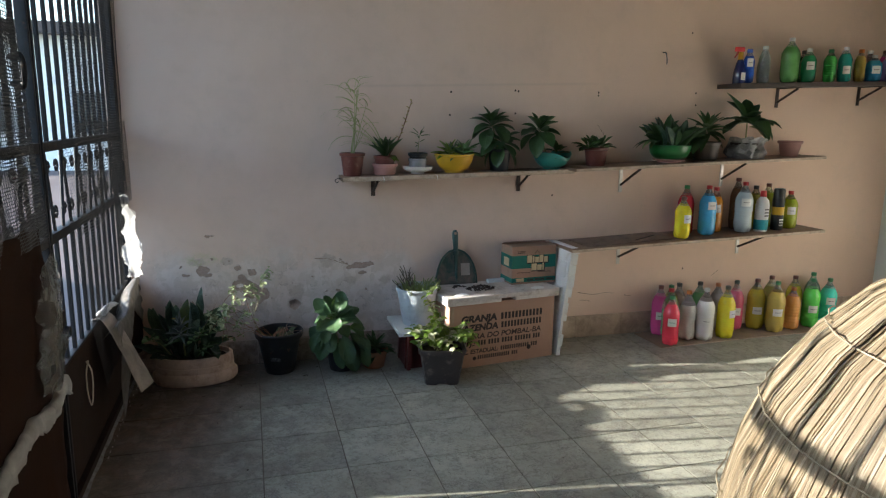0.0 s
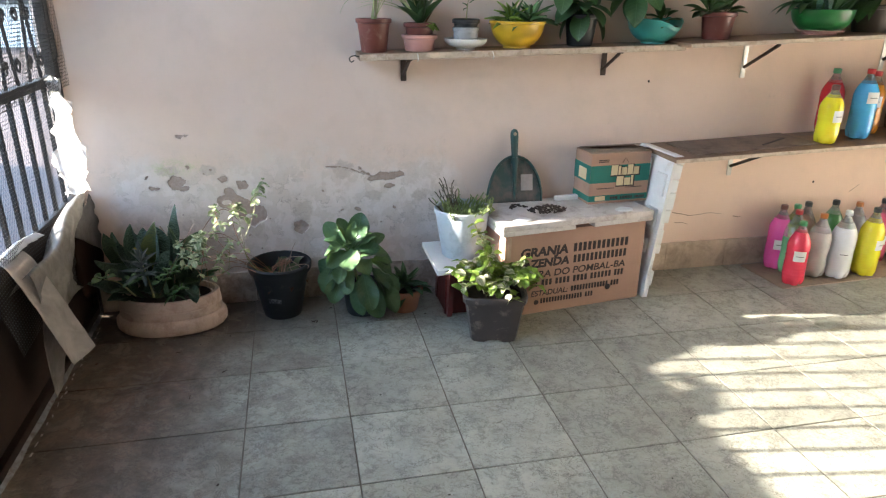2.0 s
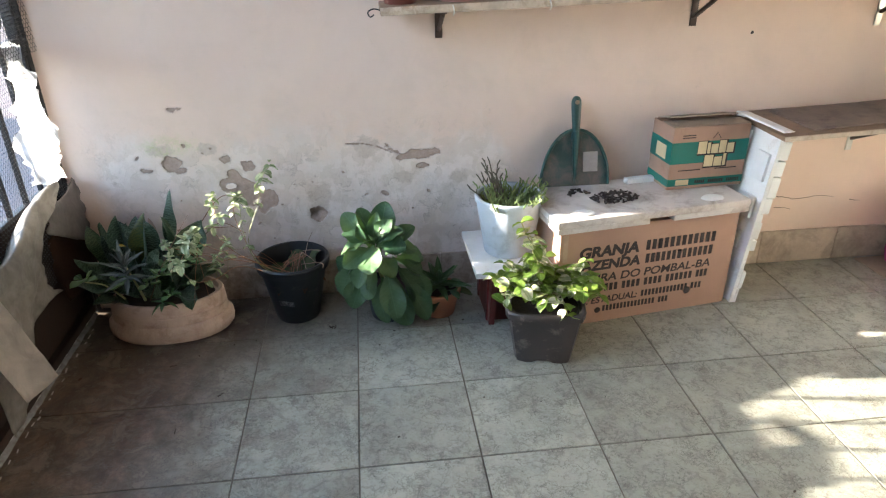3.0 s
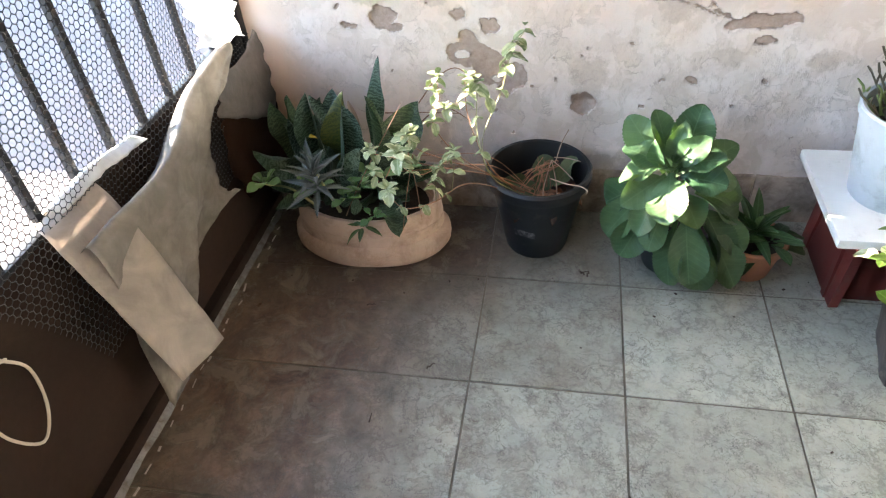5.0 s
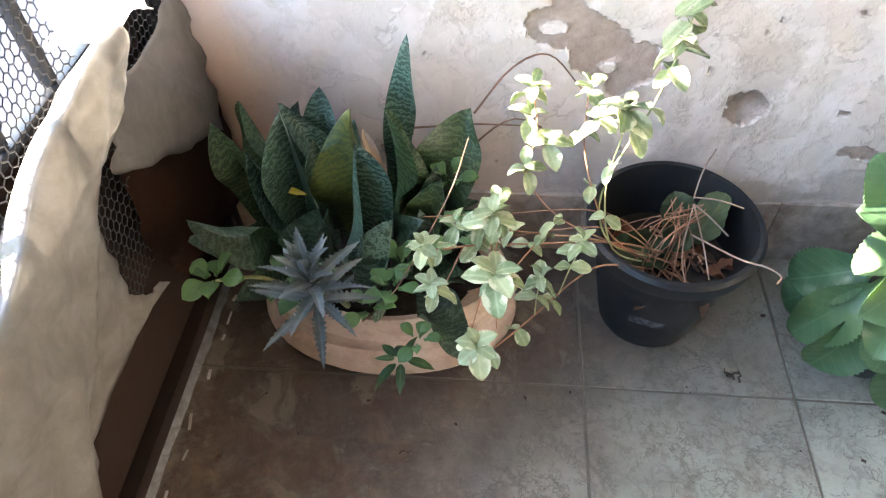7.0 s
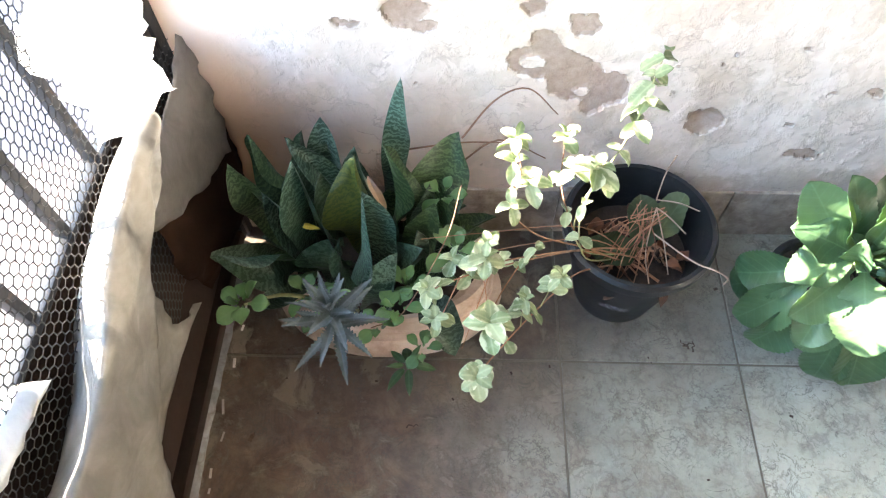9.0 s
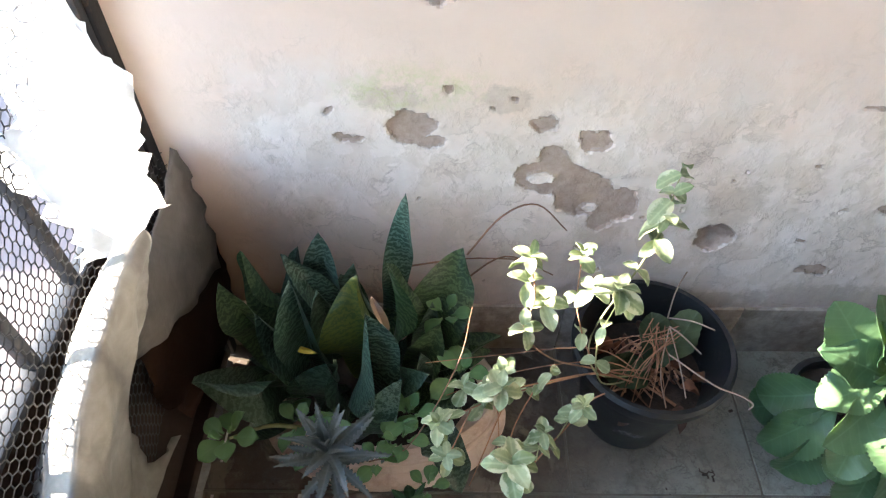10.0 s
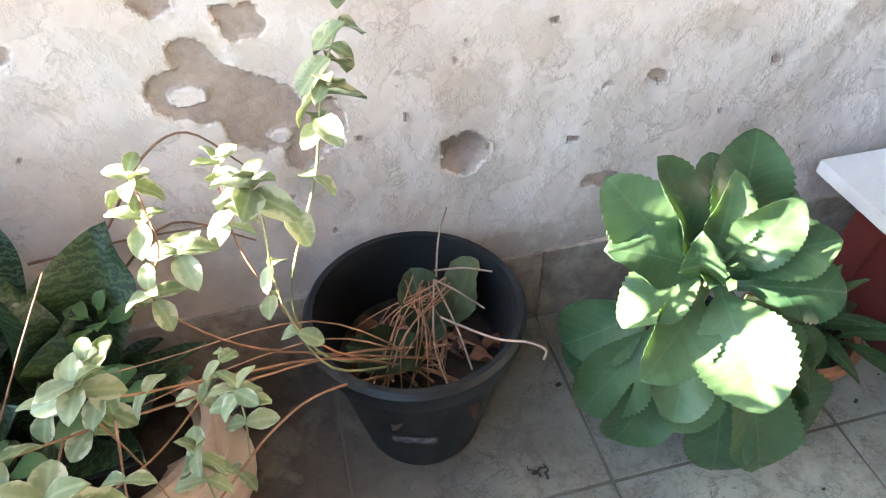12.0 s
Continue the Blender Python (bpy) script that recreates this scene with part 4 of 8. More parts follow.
def car(at, rz, paint, label):
    t = thing("car", at, label, "car", rz=rz)
    bm = bmesh.new()
    prof = ((-2.0, 0.32), (-1.98, 0.72), (-1.2, 0.86), (-0.65, 1.4), (0.85, 1.42), (1.45, 0.95), (2.0, 0.85), (2.02, 0.34))
    a = [bm.verts.new((x, -0.8, z)) for x, z in prof]
    b = [bm.verts.new((x, 0.8, z)) for x, z in prof]
    bm.faces.new(a[::-1])
    bm.faces.new(b)
    for i in range(len(prof)):
        j = (i + 1) % len(prof)
        bm.faces.new((a[i], a[j], b[j], b[i]))
    bmesh.ops.recalc_face_normals(bm, faces=bm.faces[:])
    bmesh.ops.bevel(bm, geom=bm.edges[:], offset=0.07, segments=2, affect="EDGES")
    body = part("body", bm, paint, t)
    for s in (-1, 1):
        bm = bmesh.new()
        p = [bm.verts.new((x, s * 0.806, z)) for x, z in ((-1.0, 0.9), (-0.55, 1.3), (0.8, 1.32), (1.2, 0.95))]
        bm.faces.new(p)
        part("side_window", bm, M_PANE, body)
        for x in (-1.25, 1.25):
            bm = lathe_bm(((0.0, -0.09), (0.27, -0.09), (0.31, -0.06), (0.31, 0.06), (0.27, 0.09), (0.0, 0.09)), 20)
            wheel = part("wheel", bm, M_RUBBER, t, m=pose(x, s * 0.72, 0.31, 90))
            part("rim", lathe_bm(((0.0, -0.1), (0.18, -0.1), (0.2, 0.0), (0.18, 0.1), (0.0, 0.1)), 16), M_STEEL, wheel)
    return t


car((-6.5, 2.6, -0.12), 84, M_BLUE, "blue car parked in the sunlit street")

# ---- gate ----
# post added to stop light leaking in between gate and wall
post = thing("gate_post", (GATE_X, 0, 0), "black iron hinge post added to close the gap between gate and wall", "gate post")
part("post", slab_bm(0.04, 0.026, 2.58, 0.003, (-0.02, 0.598, 0.0)), M_IRON, post)
for z in (0.35, 1.1, 2.0):
    part("hinge", tube_bm([(0.022, 0.6, z - 0.05), (0.022, 0.6, z + 0.05)], 0.009, 10), M_IRON, post)
BAR_YS = [-0.62 + 0.11 * i for i in range(12)]


def scroll(bm, y, z, r, flip, turns=1.35):
    pts = []
    for i in range(19):
        a = i / 18 * turns * 2 * math.pi
        k = r * (1 - 0.62 * i / 18)
        pts.append((0, y + flip * k * math.cos(a), z + k * math.sin(a)))
    tube(bm, pts, 0.0045, 5)


def gate_leaf(y0, y1, bars, label):
    t = thing("metal_gate", (GATE_X, 0, 0), label, "gate", "leaves of the gate")
    for z, h in ((0.03, 0.03), (0.975, 0.032), (1.275, 0.032), (2.52, 0.035)):
        part("rail", slab_bm(0.03, y1 - y0, h, 0.003, (-0.015, y0, z - h / 2)), M_PANEL if z < 0.1 else M_IRON, t)
    for y in (y0, y1 - 0.016):
        part("stile", slab_bm(0.034, 0.016, 2.52, 0.003, (-0.017, y, 0.015)), M_IRON, t)
    part("sheet_panel", slab_bm(0.004, y1 - y0 - 0.02, 0.492, 0.0, (-0.013, y0 + 0.01, 0.03)), M_PANEL, t, "dark rusty brown sheet-metal panel")
    part("rail", slab_bm(0.022, y1 - y0, 0.012, 0.003, (-0.011, y0, 0.5225)), M_IRON, t)
    for y in bars:
        part("bar", slab_bm(0.014, 0.014, 0.425, 0.002, (-0.007, y - 0.007, 0.535)), M_IRON, t)
        part("bar", slab_bm(0.014, 0.014, 1.215, 0.002, (-0.007, y - 0.007, 1.29)), M_IRON, t)
    for k, y in enumerate(bars):
        bm = bmesh.new()
        tube(bm, [(0, y, 0.99), (0, y + (0.05 if k % 2 else -0.05), 1.26)], 0.006, 5)
        scroll(bm, y + 0.028, 1.05, 0.026, 1 if k % 2 else -1)
        scroll(bm, y - 0.024, 1.205, 0.024, -1 if k % 2 else 1)
        part("scroll", bm, M_IRON, t)
    return t


gate = gate_leaf(-0.735, 0.595, [y for y in BAR_YS if y < 0.57], "black iron gate leaf with bars, scrolls and brown sheet panel")
bm = lathe_bm(((0.0, 0), (0.02, 0), (0.022, 0.012), (0.02, 0.024), (0.0, 0.024)), 18)
part("latch", bm, M_IRON, gate, m=pose(0.018, -0.72, 0.66, 0, 90))
part("latch_plate", slab_bm(0.008, 0.05, 0.13, 0.002, (0.017, -0.745, 0.6)), M_PANEL, gate)
gate2 = gate_leaf(-1.95, -0.75, [-0.86 - 0.11 * i for i in range(10)], "black iron gate leaf draped with netting and brown cloth")
bm = bmesh.new()
tube(bm, curve_points([(0.005, -0.93, 1.535), (0.035, -0.935, 1.545), (0.042, -0.935, 1.5), (0.035, -0.935, 1.455), (0.005, -0.93, 1.465)]), 0.008, 8)
part("pull_handle", bm, M_IRON, gate2, "curved black pull handle")
gate3 = gate_leaf(-2.74, -1.97, [-2.08 - 0.11 * i for i in range(6)], "black iron gate leaf at the far end")


def net_mesh(y0, y1, z0, z1, cell, wire, sag, seed, cut=None):
    """Hexagonal mesh of flat strands, draped with shallow folds."""
    verts, faces = [], []
    dy, dz = cell * 1.0, cell * 0.86
    ny, nz = int((y1 - y0) / dy), int((z1 - z0) / dz)

    def place(y, z):
        f = noise.noise((y * 5 + seed, z * 0.9, 0.5)) * sag + noise.noise((y * 14 + seed, z * 3, 2.0)) * sag * 0.35
        g = noise.noise((y * 3, z * 4 + seed, 7.0)) * 0.018
        return Vector((f, y + g, z + noise.noise((y * 4, z * 2, seed)) * 0.012))

    def strand(a, b):
        pa, pb = place(*a), place(*b)
        d = (pb - pa).normalized()
        s = d.cross(Vector((1, 0, 0))).normalized() * wire / 2
        n = Vector((wire * 0.45, 0, 0))
        base = len(verts)
        for p in (pa, pb):
            verts.extend((tuple(p + s), tuple(p - s), tuple(p + n)))
        faces.extend(((base, base + 1, base + 4, base + 3), (base + 1, base + 2, base + 5, base + 4), (base + 2, base, base + 3, base + 5)))

    for j in range(nz):
        z = z0 + j * dz
        for i in range(ny):
            y = y0 + i * dy + (dy / 2 if j % 2 else 0)
            if cut and cut(y, z):
                continue
            p, q, r = (y, z), (y + dy / 2, z + dz * 0.33), (y + dy, z)
            strand(p, q)
            strand(q, r)
            strand(q, (y + dy / 2, z + dz))
    me = bpy.data.meshes.new("net")
    me.from_pydata(verts, [], faces)
    me.materials.append(M_NET)
    return me


ob = new("net", net_mesh(-0.56, 0.6, 0.27, 2.25, 0.0138, 0.0019, 0.012, 1.0, lambda y, z: (y > 0.6 - 0.22 * min(1.0, (1.0 - z) / 0.25) and 0.52 < z < 1.0) or (z < 0.95 and y < -0.6 + 0.55 * (0.95 - z)) or (z > 1.3 and y < -0.46)))
ob.location = (GATE_X + 0.034, 0, 0)
tagged(ob, "black plastic garden netting hung over the iron gate", "netting", "nets on the gate", kind="stuff")
ob = new("net", net_mesh(-1.95, -0.8, 1.02, 2.25, 0.0115, 0.0026, 0.012, 5.0, lambda y, z: y > -0.84 - 0.18 * (z - 1.0)))
ob.location = (GATE_X + 0.024, 0, 0)
tagged(ob, "black netting folded double over the gate leaf", "netting", "nets on the gate", kind="stuff")
ob = new("net", net_mesh(-1.95, -0.82, 1.0, 2.25, 0.0108, 0.0026, 0.014, 9.0, lambda y, z: y > -0.86 - 0.18 * (z - 1.0)))
ob.location = (GATE_X + 0.038, 0, 0)
tagged(ob, "black netting folded double over the gate leaf", "netting", "nets on the gate", kind="stuff")
# unseen net added on the far leaf to dim the sun on the parasol
ob = new("net", net_mesh(-2.72, -1.98, 0.62, 2.25, 0.0125, 0.0032, 0.02, 12.0))
ob.location = (GATE_X + 0.05, 0, 0)
tagged(ob, "black netting folded double over the gate leaf", "netting", "nets on the gate", kind="stuff")
ob = new("net", net_mesh(-0.5, 0.58, 0.95, 1.36, 0.0138, 0.002, 0.015, 3.0))
ob.location = (GATE_X + 0.05, 0, 0)
tagged(ob, "gathered fold of black netting at the scroll band", "netting", "nets on the gate", kind="stuff")


def film(name, grid, material, label, category="plastic sheet", crumple=0.004, seed=0, torn=0.0, steps=7):
    """A thin sheet through a coarse grid of points (rows of equal length), smoothed, crumpled and torn."""
    rows = [curve_points(r, steps) for r in grid]
    cols = [curve_points([r[i] for r in rows], steps) for i in range(len(rows[0]))]
    bm = bmesh.new()
    n, mm = len(cols), len(cols[0])
    vs = []
    for i, col in enumerate(cols):
        line = []
        for j, p in enumerate(col):
            k = Vector((noise.noise(p * 23 + Vector((seed, 0, 0))), noise.noise(p * 23 + Vector((0, seed + 5, 0))), noise.noise(p * 23 + Vector((0, 0, seed + 9)))))
            e = Vector((0, 0, 0))
            if torn and i in (0, n - 1):
                e = Vector((noise.noise(p * 60), noise.noise(p * 60 + Vector((3, 3, 3))), noise.noise(p * 45 + Vector((7, 1, 2))))) * torn
            line.append(bm.verts.new(p + k * crumple + e))
        vs.append(line)
    for i in range(n - 1):
        for j in range(mm - 1):
            bm.faces.new((vs[i][j], vs[i + 1][j], vs[i + 1][j + 1], vs[i][j + 1]))
    me = mesh_of(bm, 180)
    me.materials.append(material)
    ob = new(name, me)
    if material != M_FILM_CLEAR:
        s = ob.modifiers.new("thickness", "SOLIDIFY")
        s.thickness = 0.0008
    return tagged(ob, label, category, "torn sheets on the gate")


film("plastic_sheet", [
    [(-0.95, 0.44, 1.0), (-0.94, 0.47, 1.0), (-0.93, 0.49, 0.985)],
    [(-0.945, 0.4, 0.88), (-0.92, 0.44, 0.88), (-0.9, 0.465, 0.87)],
    [(-0.94, 0.365, 0.77), (-0.91, 0.42, 0.78), (-0.885, 0.465, 0.775)],
    [(-0.935, 0.345, 0.68), (-0.905, 0.4, 0.67), (-0.88, 0.455, 0.66)],
    [(-0.925, 0.34, 0.6), (-0.9, 0.385, 0.59), (-0.88, 0.44, 0.585)]], M_FILM_CLEAR, "crumpled torn white plastic sheet tied to the gate", crumple=0.016, seed=1, torn=0.02, steps=9)
# y, height of the fold, height of the torn lower edge
hang = ((0.4, 0.588, 0.55), (0.34, 0.59, 0.52), (0.28, 0.583, 0.49), (0.21, 0.57, 0.445), (0.15, 0.54, 0.385), (0.08, 0.508, 0.315), (0.02, 0.498, 0.25), (-0.05, 0.5, 0.16), (-0.12, 0.505, 0.1), (-0.2, 0.51, 0.1))
rows = []
for k, (y, top_z, low_z) in enumerate(hang):
    w = 0.006 * math.sin(k * 2.3)
    drop = lambda u: top_z + (low_z - top_z) * u
    rows.append([(-0.955, y - 0.005, top_z - 0.06), (-0.937, y - 0.003, top_z - 0.034), (-0.917, y, top_z - 0.011), (-0.893, y, top_z), (-0.886 + w, y, drop(0.22)), (-0.888 - w, y - 0.004, drop(0.6)), (-0.895 + w, y - 0.008, low_z)])
film("plastic_sheet", rows, M_FILM_GREY, "torn translucent white plastic sheet folded over the gate panel", crumple=0.0025, seed=2, torn=0.004)
film("plastic_sheet", [
    [(-0.93, 0.12, 0.42), (-0.928, 0.2, 0.42), (-0.93, 0.27, 0.41)],
    [(-0.932, 0.08, 0.33), (-0.925, 0.18, 0.32), (-0.93, 0.25, 0.31)],
    [(-0.935, 0.06, 0.24), (-0.93, 0.2, 0.26), (-0.925, 0.31, 0.255)]], M_FILM_GREY, "pale torn tongue of plastic behind the sheet", crumple=0.004, seed=12, torn=0.01)
film("plastic_sheet", [
    [(-0.99, -0.2, 0.545), (-0.99, -0.13, 0.545), (-0.99, -0.05, 0.545)],
    [(-0.95, -0.215, 0.55), (-0.945, -0.14, 0.545), (-0.94, -0.07, 0.54)],
    [(-0.915, -0.225, 0.495), (-0.905, -0.15, 0.485), (-0.895, -0.085, 0.475)],
    [(-0.865, -0.23, 0.37), (-0.85, -0.165, 0.365), (-0.838, -0.105, 0.36)],
    [(-0.815, -0.232, 0.225), (-0.796, -0.182, 0.228), (-0.776, -0.13, 0.232)]], M_FILM_DULL, "flattened tube of whitish plastic folded over the panel", crumple=0.0025, seed=3)
film("plastic_sheet", [
    [(-0.985, -0.18, 0.545), (-0.965, -0.17, 0.56), (-0.945, -0.16, 0.548)],
    [(-0.985, -0.1, 0.552), (-0.96, -0.09, 0.57), (-0.935, -0.08, 0.556)],
    [(-0.98, -0.02, 0.548), (-0.955, -0.01, 0.566), (-0.93, 0.0, 0.552)],
    [(-0.975, 0.05, 0.538), (-0.955, 0.07, 0.55), (-0.93, 0.08, 0.54)]], M_FILM, "curled white end of plastic on the panel", crumple=0.004, seed=13, torn=0.006)
film("plastic_sheet", [
    [(-0.925, 0.37, 0.52), (-0.925, 0.48, 0.505), (-0.93, 0.605, 0.53)],
    [(-0.92, 0.335, 0.49), (-0.915, 0.45, 0.46), (-0.92, 0.61, 0.43)],
    [(-0.918, 0.315, 0.45), (-0.91, 0.42, 0.385), (-0.915, 0.58, 0.3)]], M_SCRAP, "grey scrap of plastic film in the corner", crumple=0.006, seed=4, torn=0.012)
film("plastic_sheet", [
    [(-0.92, -0.9, 0.955), (-0.905, -0.98, 0.975), (-0.915, -1.06, 0.95)],
    [(-0.918, -0.87, 0.87), (-0.895, -0.98, 0.86), (-0.912, -1.09, 0.86)],
    [(-0.918, -0.88, 0.76), (-0.89, -1.0, 0.75), (-0.912, -1.12, 0.76)],
    [(-0.915, -0.9, 0.66), (-0.892, -1.02, 0.66), (-0.915, -1.15, 0.68)],
    [(-0.92, -0.93, 0.6), (-0.9, -1.03, 0.585), (-0.915, -1.14, 0.6)]], M_FILM_VEIL, "thin see-through plastic hanging on the gate leaf", crumple=0.014, seed=5, torn=0.02)
rows = []
for k, y in enumerate((-0.86, -0.92, -1.0, -1.1, -1.22, -1.36, -1.52)):
    lift = 0.014 * math.sin(k * 1.9)
    rows.append([(-0.955, y, 0.5), (-0.94, y - 0.01, 0.545 + lift), (-0.92, y - 0.015, 0.56 + lift), (-0.908, y - 0.02, 0.54 + lift), (-0.91, y - 0.03, 0.51 + 1.2 * lift)])
film("plastic_sheet", rows, M_FILM, "rumpled white plastic strip along the gate panel", crumple=0.011, seed=7, torn=0.012)
film("brown_cloth", [
    [(-0.955, -0.9, 1.04), (-0.945, -1.2, 1.06), (-0.945, -1.9, 1.04)],
    [(-0.94, -0.87, 0.8), (-0.93, -1.2, 0.8), (-0.94, -1.9, 0.8)],
    [(-0.94, -0.88, 0.5), (-0.93, -1.2, 0.5), (-0.94, -1.9, 0.5)],
    [(-0.94, -0.9, 0.1), (-0.93, -1.2, 0.08), (-0.94, -1.9, 0.1)]], M_CLOTH, "dark brown cloth hung over the gate leaf", "cloth", crumple=0.012, seed=6)
film("brown_cloth", [
    [(-0.945, 0.36, 0.4), (-0.94, 0.48, 0.44), (-0.935, 0.612, 0.45)],
    [(-0.945, 0.34, 0.3), (-0.93, 0.47, 0.3), (-0.925, 0.612, 0.32)],
    [(-0.945, 0.38, 0.18), (-0.93, 0.48, 0.16), (-0.925, 0.612, 0.14)]], M_CLOTH, "torn dark brown sheet in the corner by the gate", "cloth", crumple=0.008, seed=9, torn=0.009)
t = thing("cord_loop", (GATE_X + 0.0, 0, 0), "loop of pale cord hanging on the brown panel", "cord")
part("cord", tube_bm(curve_points([(0.0, -0.36, 0.42), (0.012, -0.40, 0.44), (0.012, -0.44, 0.40), (0.012, -0.44, 0.33), (0.012, -0.40, 0.26), (0.012, -0.36, 0.30), (0.01, -0.345, 0.38), (0.0, -0.37, 0.43)]), 0.0028, 6), M_WIRE, t)
t = thing("gate_threshold", (GATE_X, 0, 0), "worn pale metal strip on the floor under the gate", "threshold")
rnd = random.Random(61)
bm = bmesh.new()
a = []
for i in range(331):
    y = -2.72 + 0.01 * i
    w = 0.009 + 0.006 * noise.noise((y * 9, 3.0, 0.0)) + 0.004 * noise.noise((y * 40, 1.0, 0.0))
    h = 0.007 + 0.003 * noise.noise((y * 25, 7.0, 0.0))
    a.append([bm.verts.new(p) for p in ((0.004, y, 0.0), (0.004, y, h * 1.5), (0.009, y, h * 1.8), (0.013, y, h), (0.012 + w, y, 0.0015), (0.013 + w, y, 0.0))])
for p, q in zip(a, a[1:]):
    for i in range(5):
        bm.faces.new((p[i], p[i + 1], q[i + 1], q[i]))
bmesh.ops.recalc_face_normals(bm, faces=bm.faces[:])
part("strip", bm, M_ALU, t)
bm = bmesh.new()
a = []
for i in range(327):
    y = -2.7 + 0.01 * i
    chip = max(0.0, noise.noise((y * 13, 5.0, 2.0)) - 0.15)
    w = 0.0105 + 0.0015 * noise.noise((y * 18, 2.0, 0.0)) - 0.006 * chip
    h = 0.0195 + 0.002 * noise.noise((y * 30, 4.0, 0.0)) - 0.022 * chip
    a.append([bm.verts.new(p) for p in ((0.002, y, 0.006), (0.002, y, h), (w - 0.001, y, h), (w, y, h - 0.001), (w, y, 0.006))])
for p, q in zip(a, a[1:]):
    for i in range(5):
        bm.faces.new((p[i], p[(i + 1) % 5], q[(i + 1) % 5], q[i]))
bm.faces.new(a[0])
bm.faces.new(a[-1][::-1])
bmesh.ops.recalc_face_normals(bm, faces=bm.faces[:])
part("upstand", bm, M_WHITE, t, "flaking white edge")
bm = bmesh.new()
y = -0.35
while y < 0.5:
    ln = rnd.uniform(0.008, 0.03)
    x = 0.038 + rnd.uniform(-0.004, 0.004)
    add_box(bm, (0, 0, 0), (rnd.uniform(0.002, 0.005), ln, 0.0014), Matrix.Translation((x, y, 0)) @ pose(0, 0, 0, 0, 0, rnd.uniform(-14, 14)))
    y += ln + rnd.uniform(0.008, 0.07)
part("paint_flakes", bm, M_FOAM_DUSTY, t, "broken line of white paint flakes", kind="stuff")

# ---- shelves ----
def shelf(x0, x1, y0, z0, z1, material, label, edge=None, thick=0.022):
    """A board from x0 to x1, its near edge at y0, its top at z0 on one end and z1 on the other."""
    t = thing("wall_shelf", (x0, y0, z0), label, "shelf", "wall shelves")
    length = math.hypot(x1 - x0, z1 - z0)
    tilt = pose(0, 0, 0, 0, -math.degrees(math.atan2(z1 - z0, x1 - x0)))
    part("board", slab_bm(length, WALL_Y - y0 - 0.003, thick, 0.003, (0, 0, -thick)), material, t, m=tilt)
    if edge:
        part("edging", slab_bm(length, 0.006, thick * 0.9, 0.002, (0, -0.006, -thick * 0.95)), edge, t, "pale chipped edge strip", m=tilt)
    return t


def bracket(x, z, reach, drop, material, label, lean=0.0):
    t = thing("shelf_bracket", (x, WALL_Y, z), label, "bracket", "shelf brackets")
    part("upright", slab_bm(0.024, 0.005, drop, 0.001, (-0.012, -0.0055, -drop)), material, t)
    part("arm", slab_bm(0.022, reach, 0.005, 0.001, (-0.011, -reach - 0.006, -0.0055)), material, t)
    bm = bmesh.new()
    tube(bm, [(0, -0.008, -drop * 0.72), (lean, -reach * 0.92, -0.008)], 0.0075, 6)
    part("brace", bm, M_BRACKET, t)
    return t


Z1 = lambda x: 1.068 + 0.026 * (x - 0.14)
Z2 = lambda x: 1.112 + 0.039 * (x - 1.46)
Z3 = lambda x: 0.648 + 0.034 * (x - 1.44)
Z4 = lambda x: 1.622 + 0.038 * (x - 2.57)
shelf(0.14, 1.5, 0.445, Z1(0.14), Z1(1.5), M_WOOD, "brown wooden wall shelf with a chipped pale edge", M_WOOD_PALE, 0.026)
shelf(1.46, 3.22, 0.34, Z2(1.46), Z2(3.22), M_WOOD, "brown wooden wall shelf holding potted plants", M_WOOD_PALE, 0.018)
shelf(1.44, 3.24, 0.3, Z3(1.44), Z3(3.24), M_WOOD, "brown wooden wall shelf holding filled bottles", M_WOOD_PALE, 0.018)
shelf(2.57, 4.06, 0.4, Z4(2.57), Z4(4.06), M_WOOD_DARK, "dark wooden wall shelf high up with cleaning bottles", None, 0.028)
for x in (0.335, 1.222):
    bracket(x, Z1(x) - 0.027, 0.15, 0.1 if x < 1 else 0.11, M_BRACKET, "short dark metal shelf bracket")
for x in (1.916, 2.665):
    bracket(x, Z2(x) - 0.019, 0.24, 0.17, M_STEEL, "pale steel shelf bracket with a brown brace", 0.0)
for x in (1.933, 2.846):
    bracket(x, Z3(x) - 0.019, 0.27, 0.17, M_STEEL, "pale steel shelf bracket with a brown brace", 0.0)
for x in (3.045, 3.72):
    bracket(x, Z4(x) - 0.029, 0.19, 0.125, M_BRACKET, "dark brown metal shelf bracket")
t = thing("hook", (0.125, 0.47, Z1(0.14) - 0.012), "small wire hook at the end of a shelf", "hook")
part("wire", tube_bm(curve_points([(0.02, 0, 0), (-0.005, 0, 0.005), (-0.022, 0, -0.004), (-0.016, 0, -0.018), (-0.004, 0, -0.012)]), 0.0022, 6), M_IRON, t)
for x in (0.36, 0.66):
    t = thing("hook", (x, 0.437, Z1(x) - 0.012), "small white cup hook screwed into the shelf edge", "hook")
    part("wire", tube_bm(curve_points([(0, 0.01, 0.008), (0, -0.006, 0.004), (0.002, -0.012, -0.012), (0, -0.004, -0.02)]), 0.0022, 6), M_WHITE, t)
t = thing("wall_hook", (2.16, WALL_Y, 1.77), "small dull steel wall hook", "hook")
part("wire", tube_bm(curve_points([(0, 0.0, 0.035), (0, -0.03, 0.03), (0, -0.045, -0.01), (0.01, -0.03, -0.035), (0.02, -0.015, -0.01)]), 0.0036, 7), M_ALU, t)
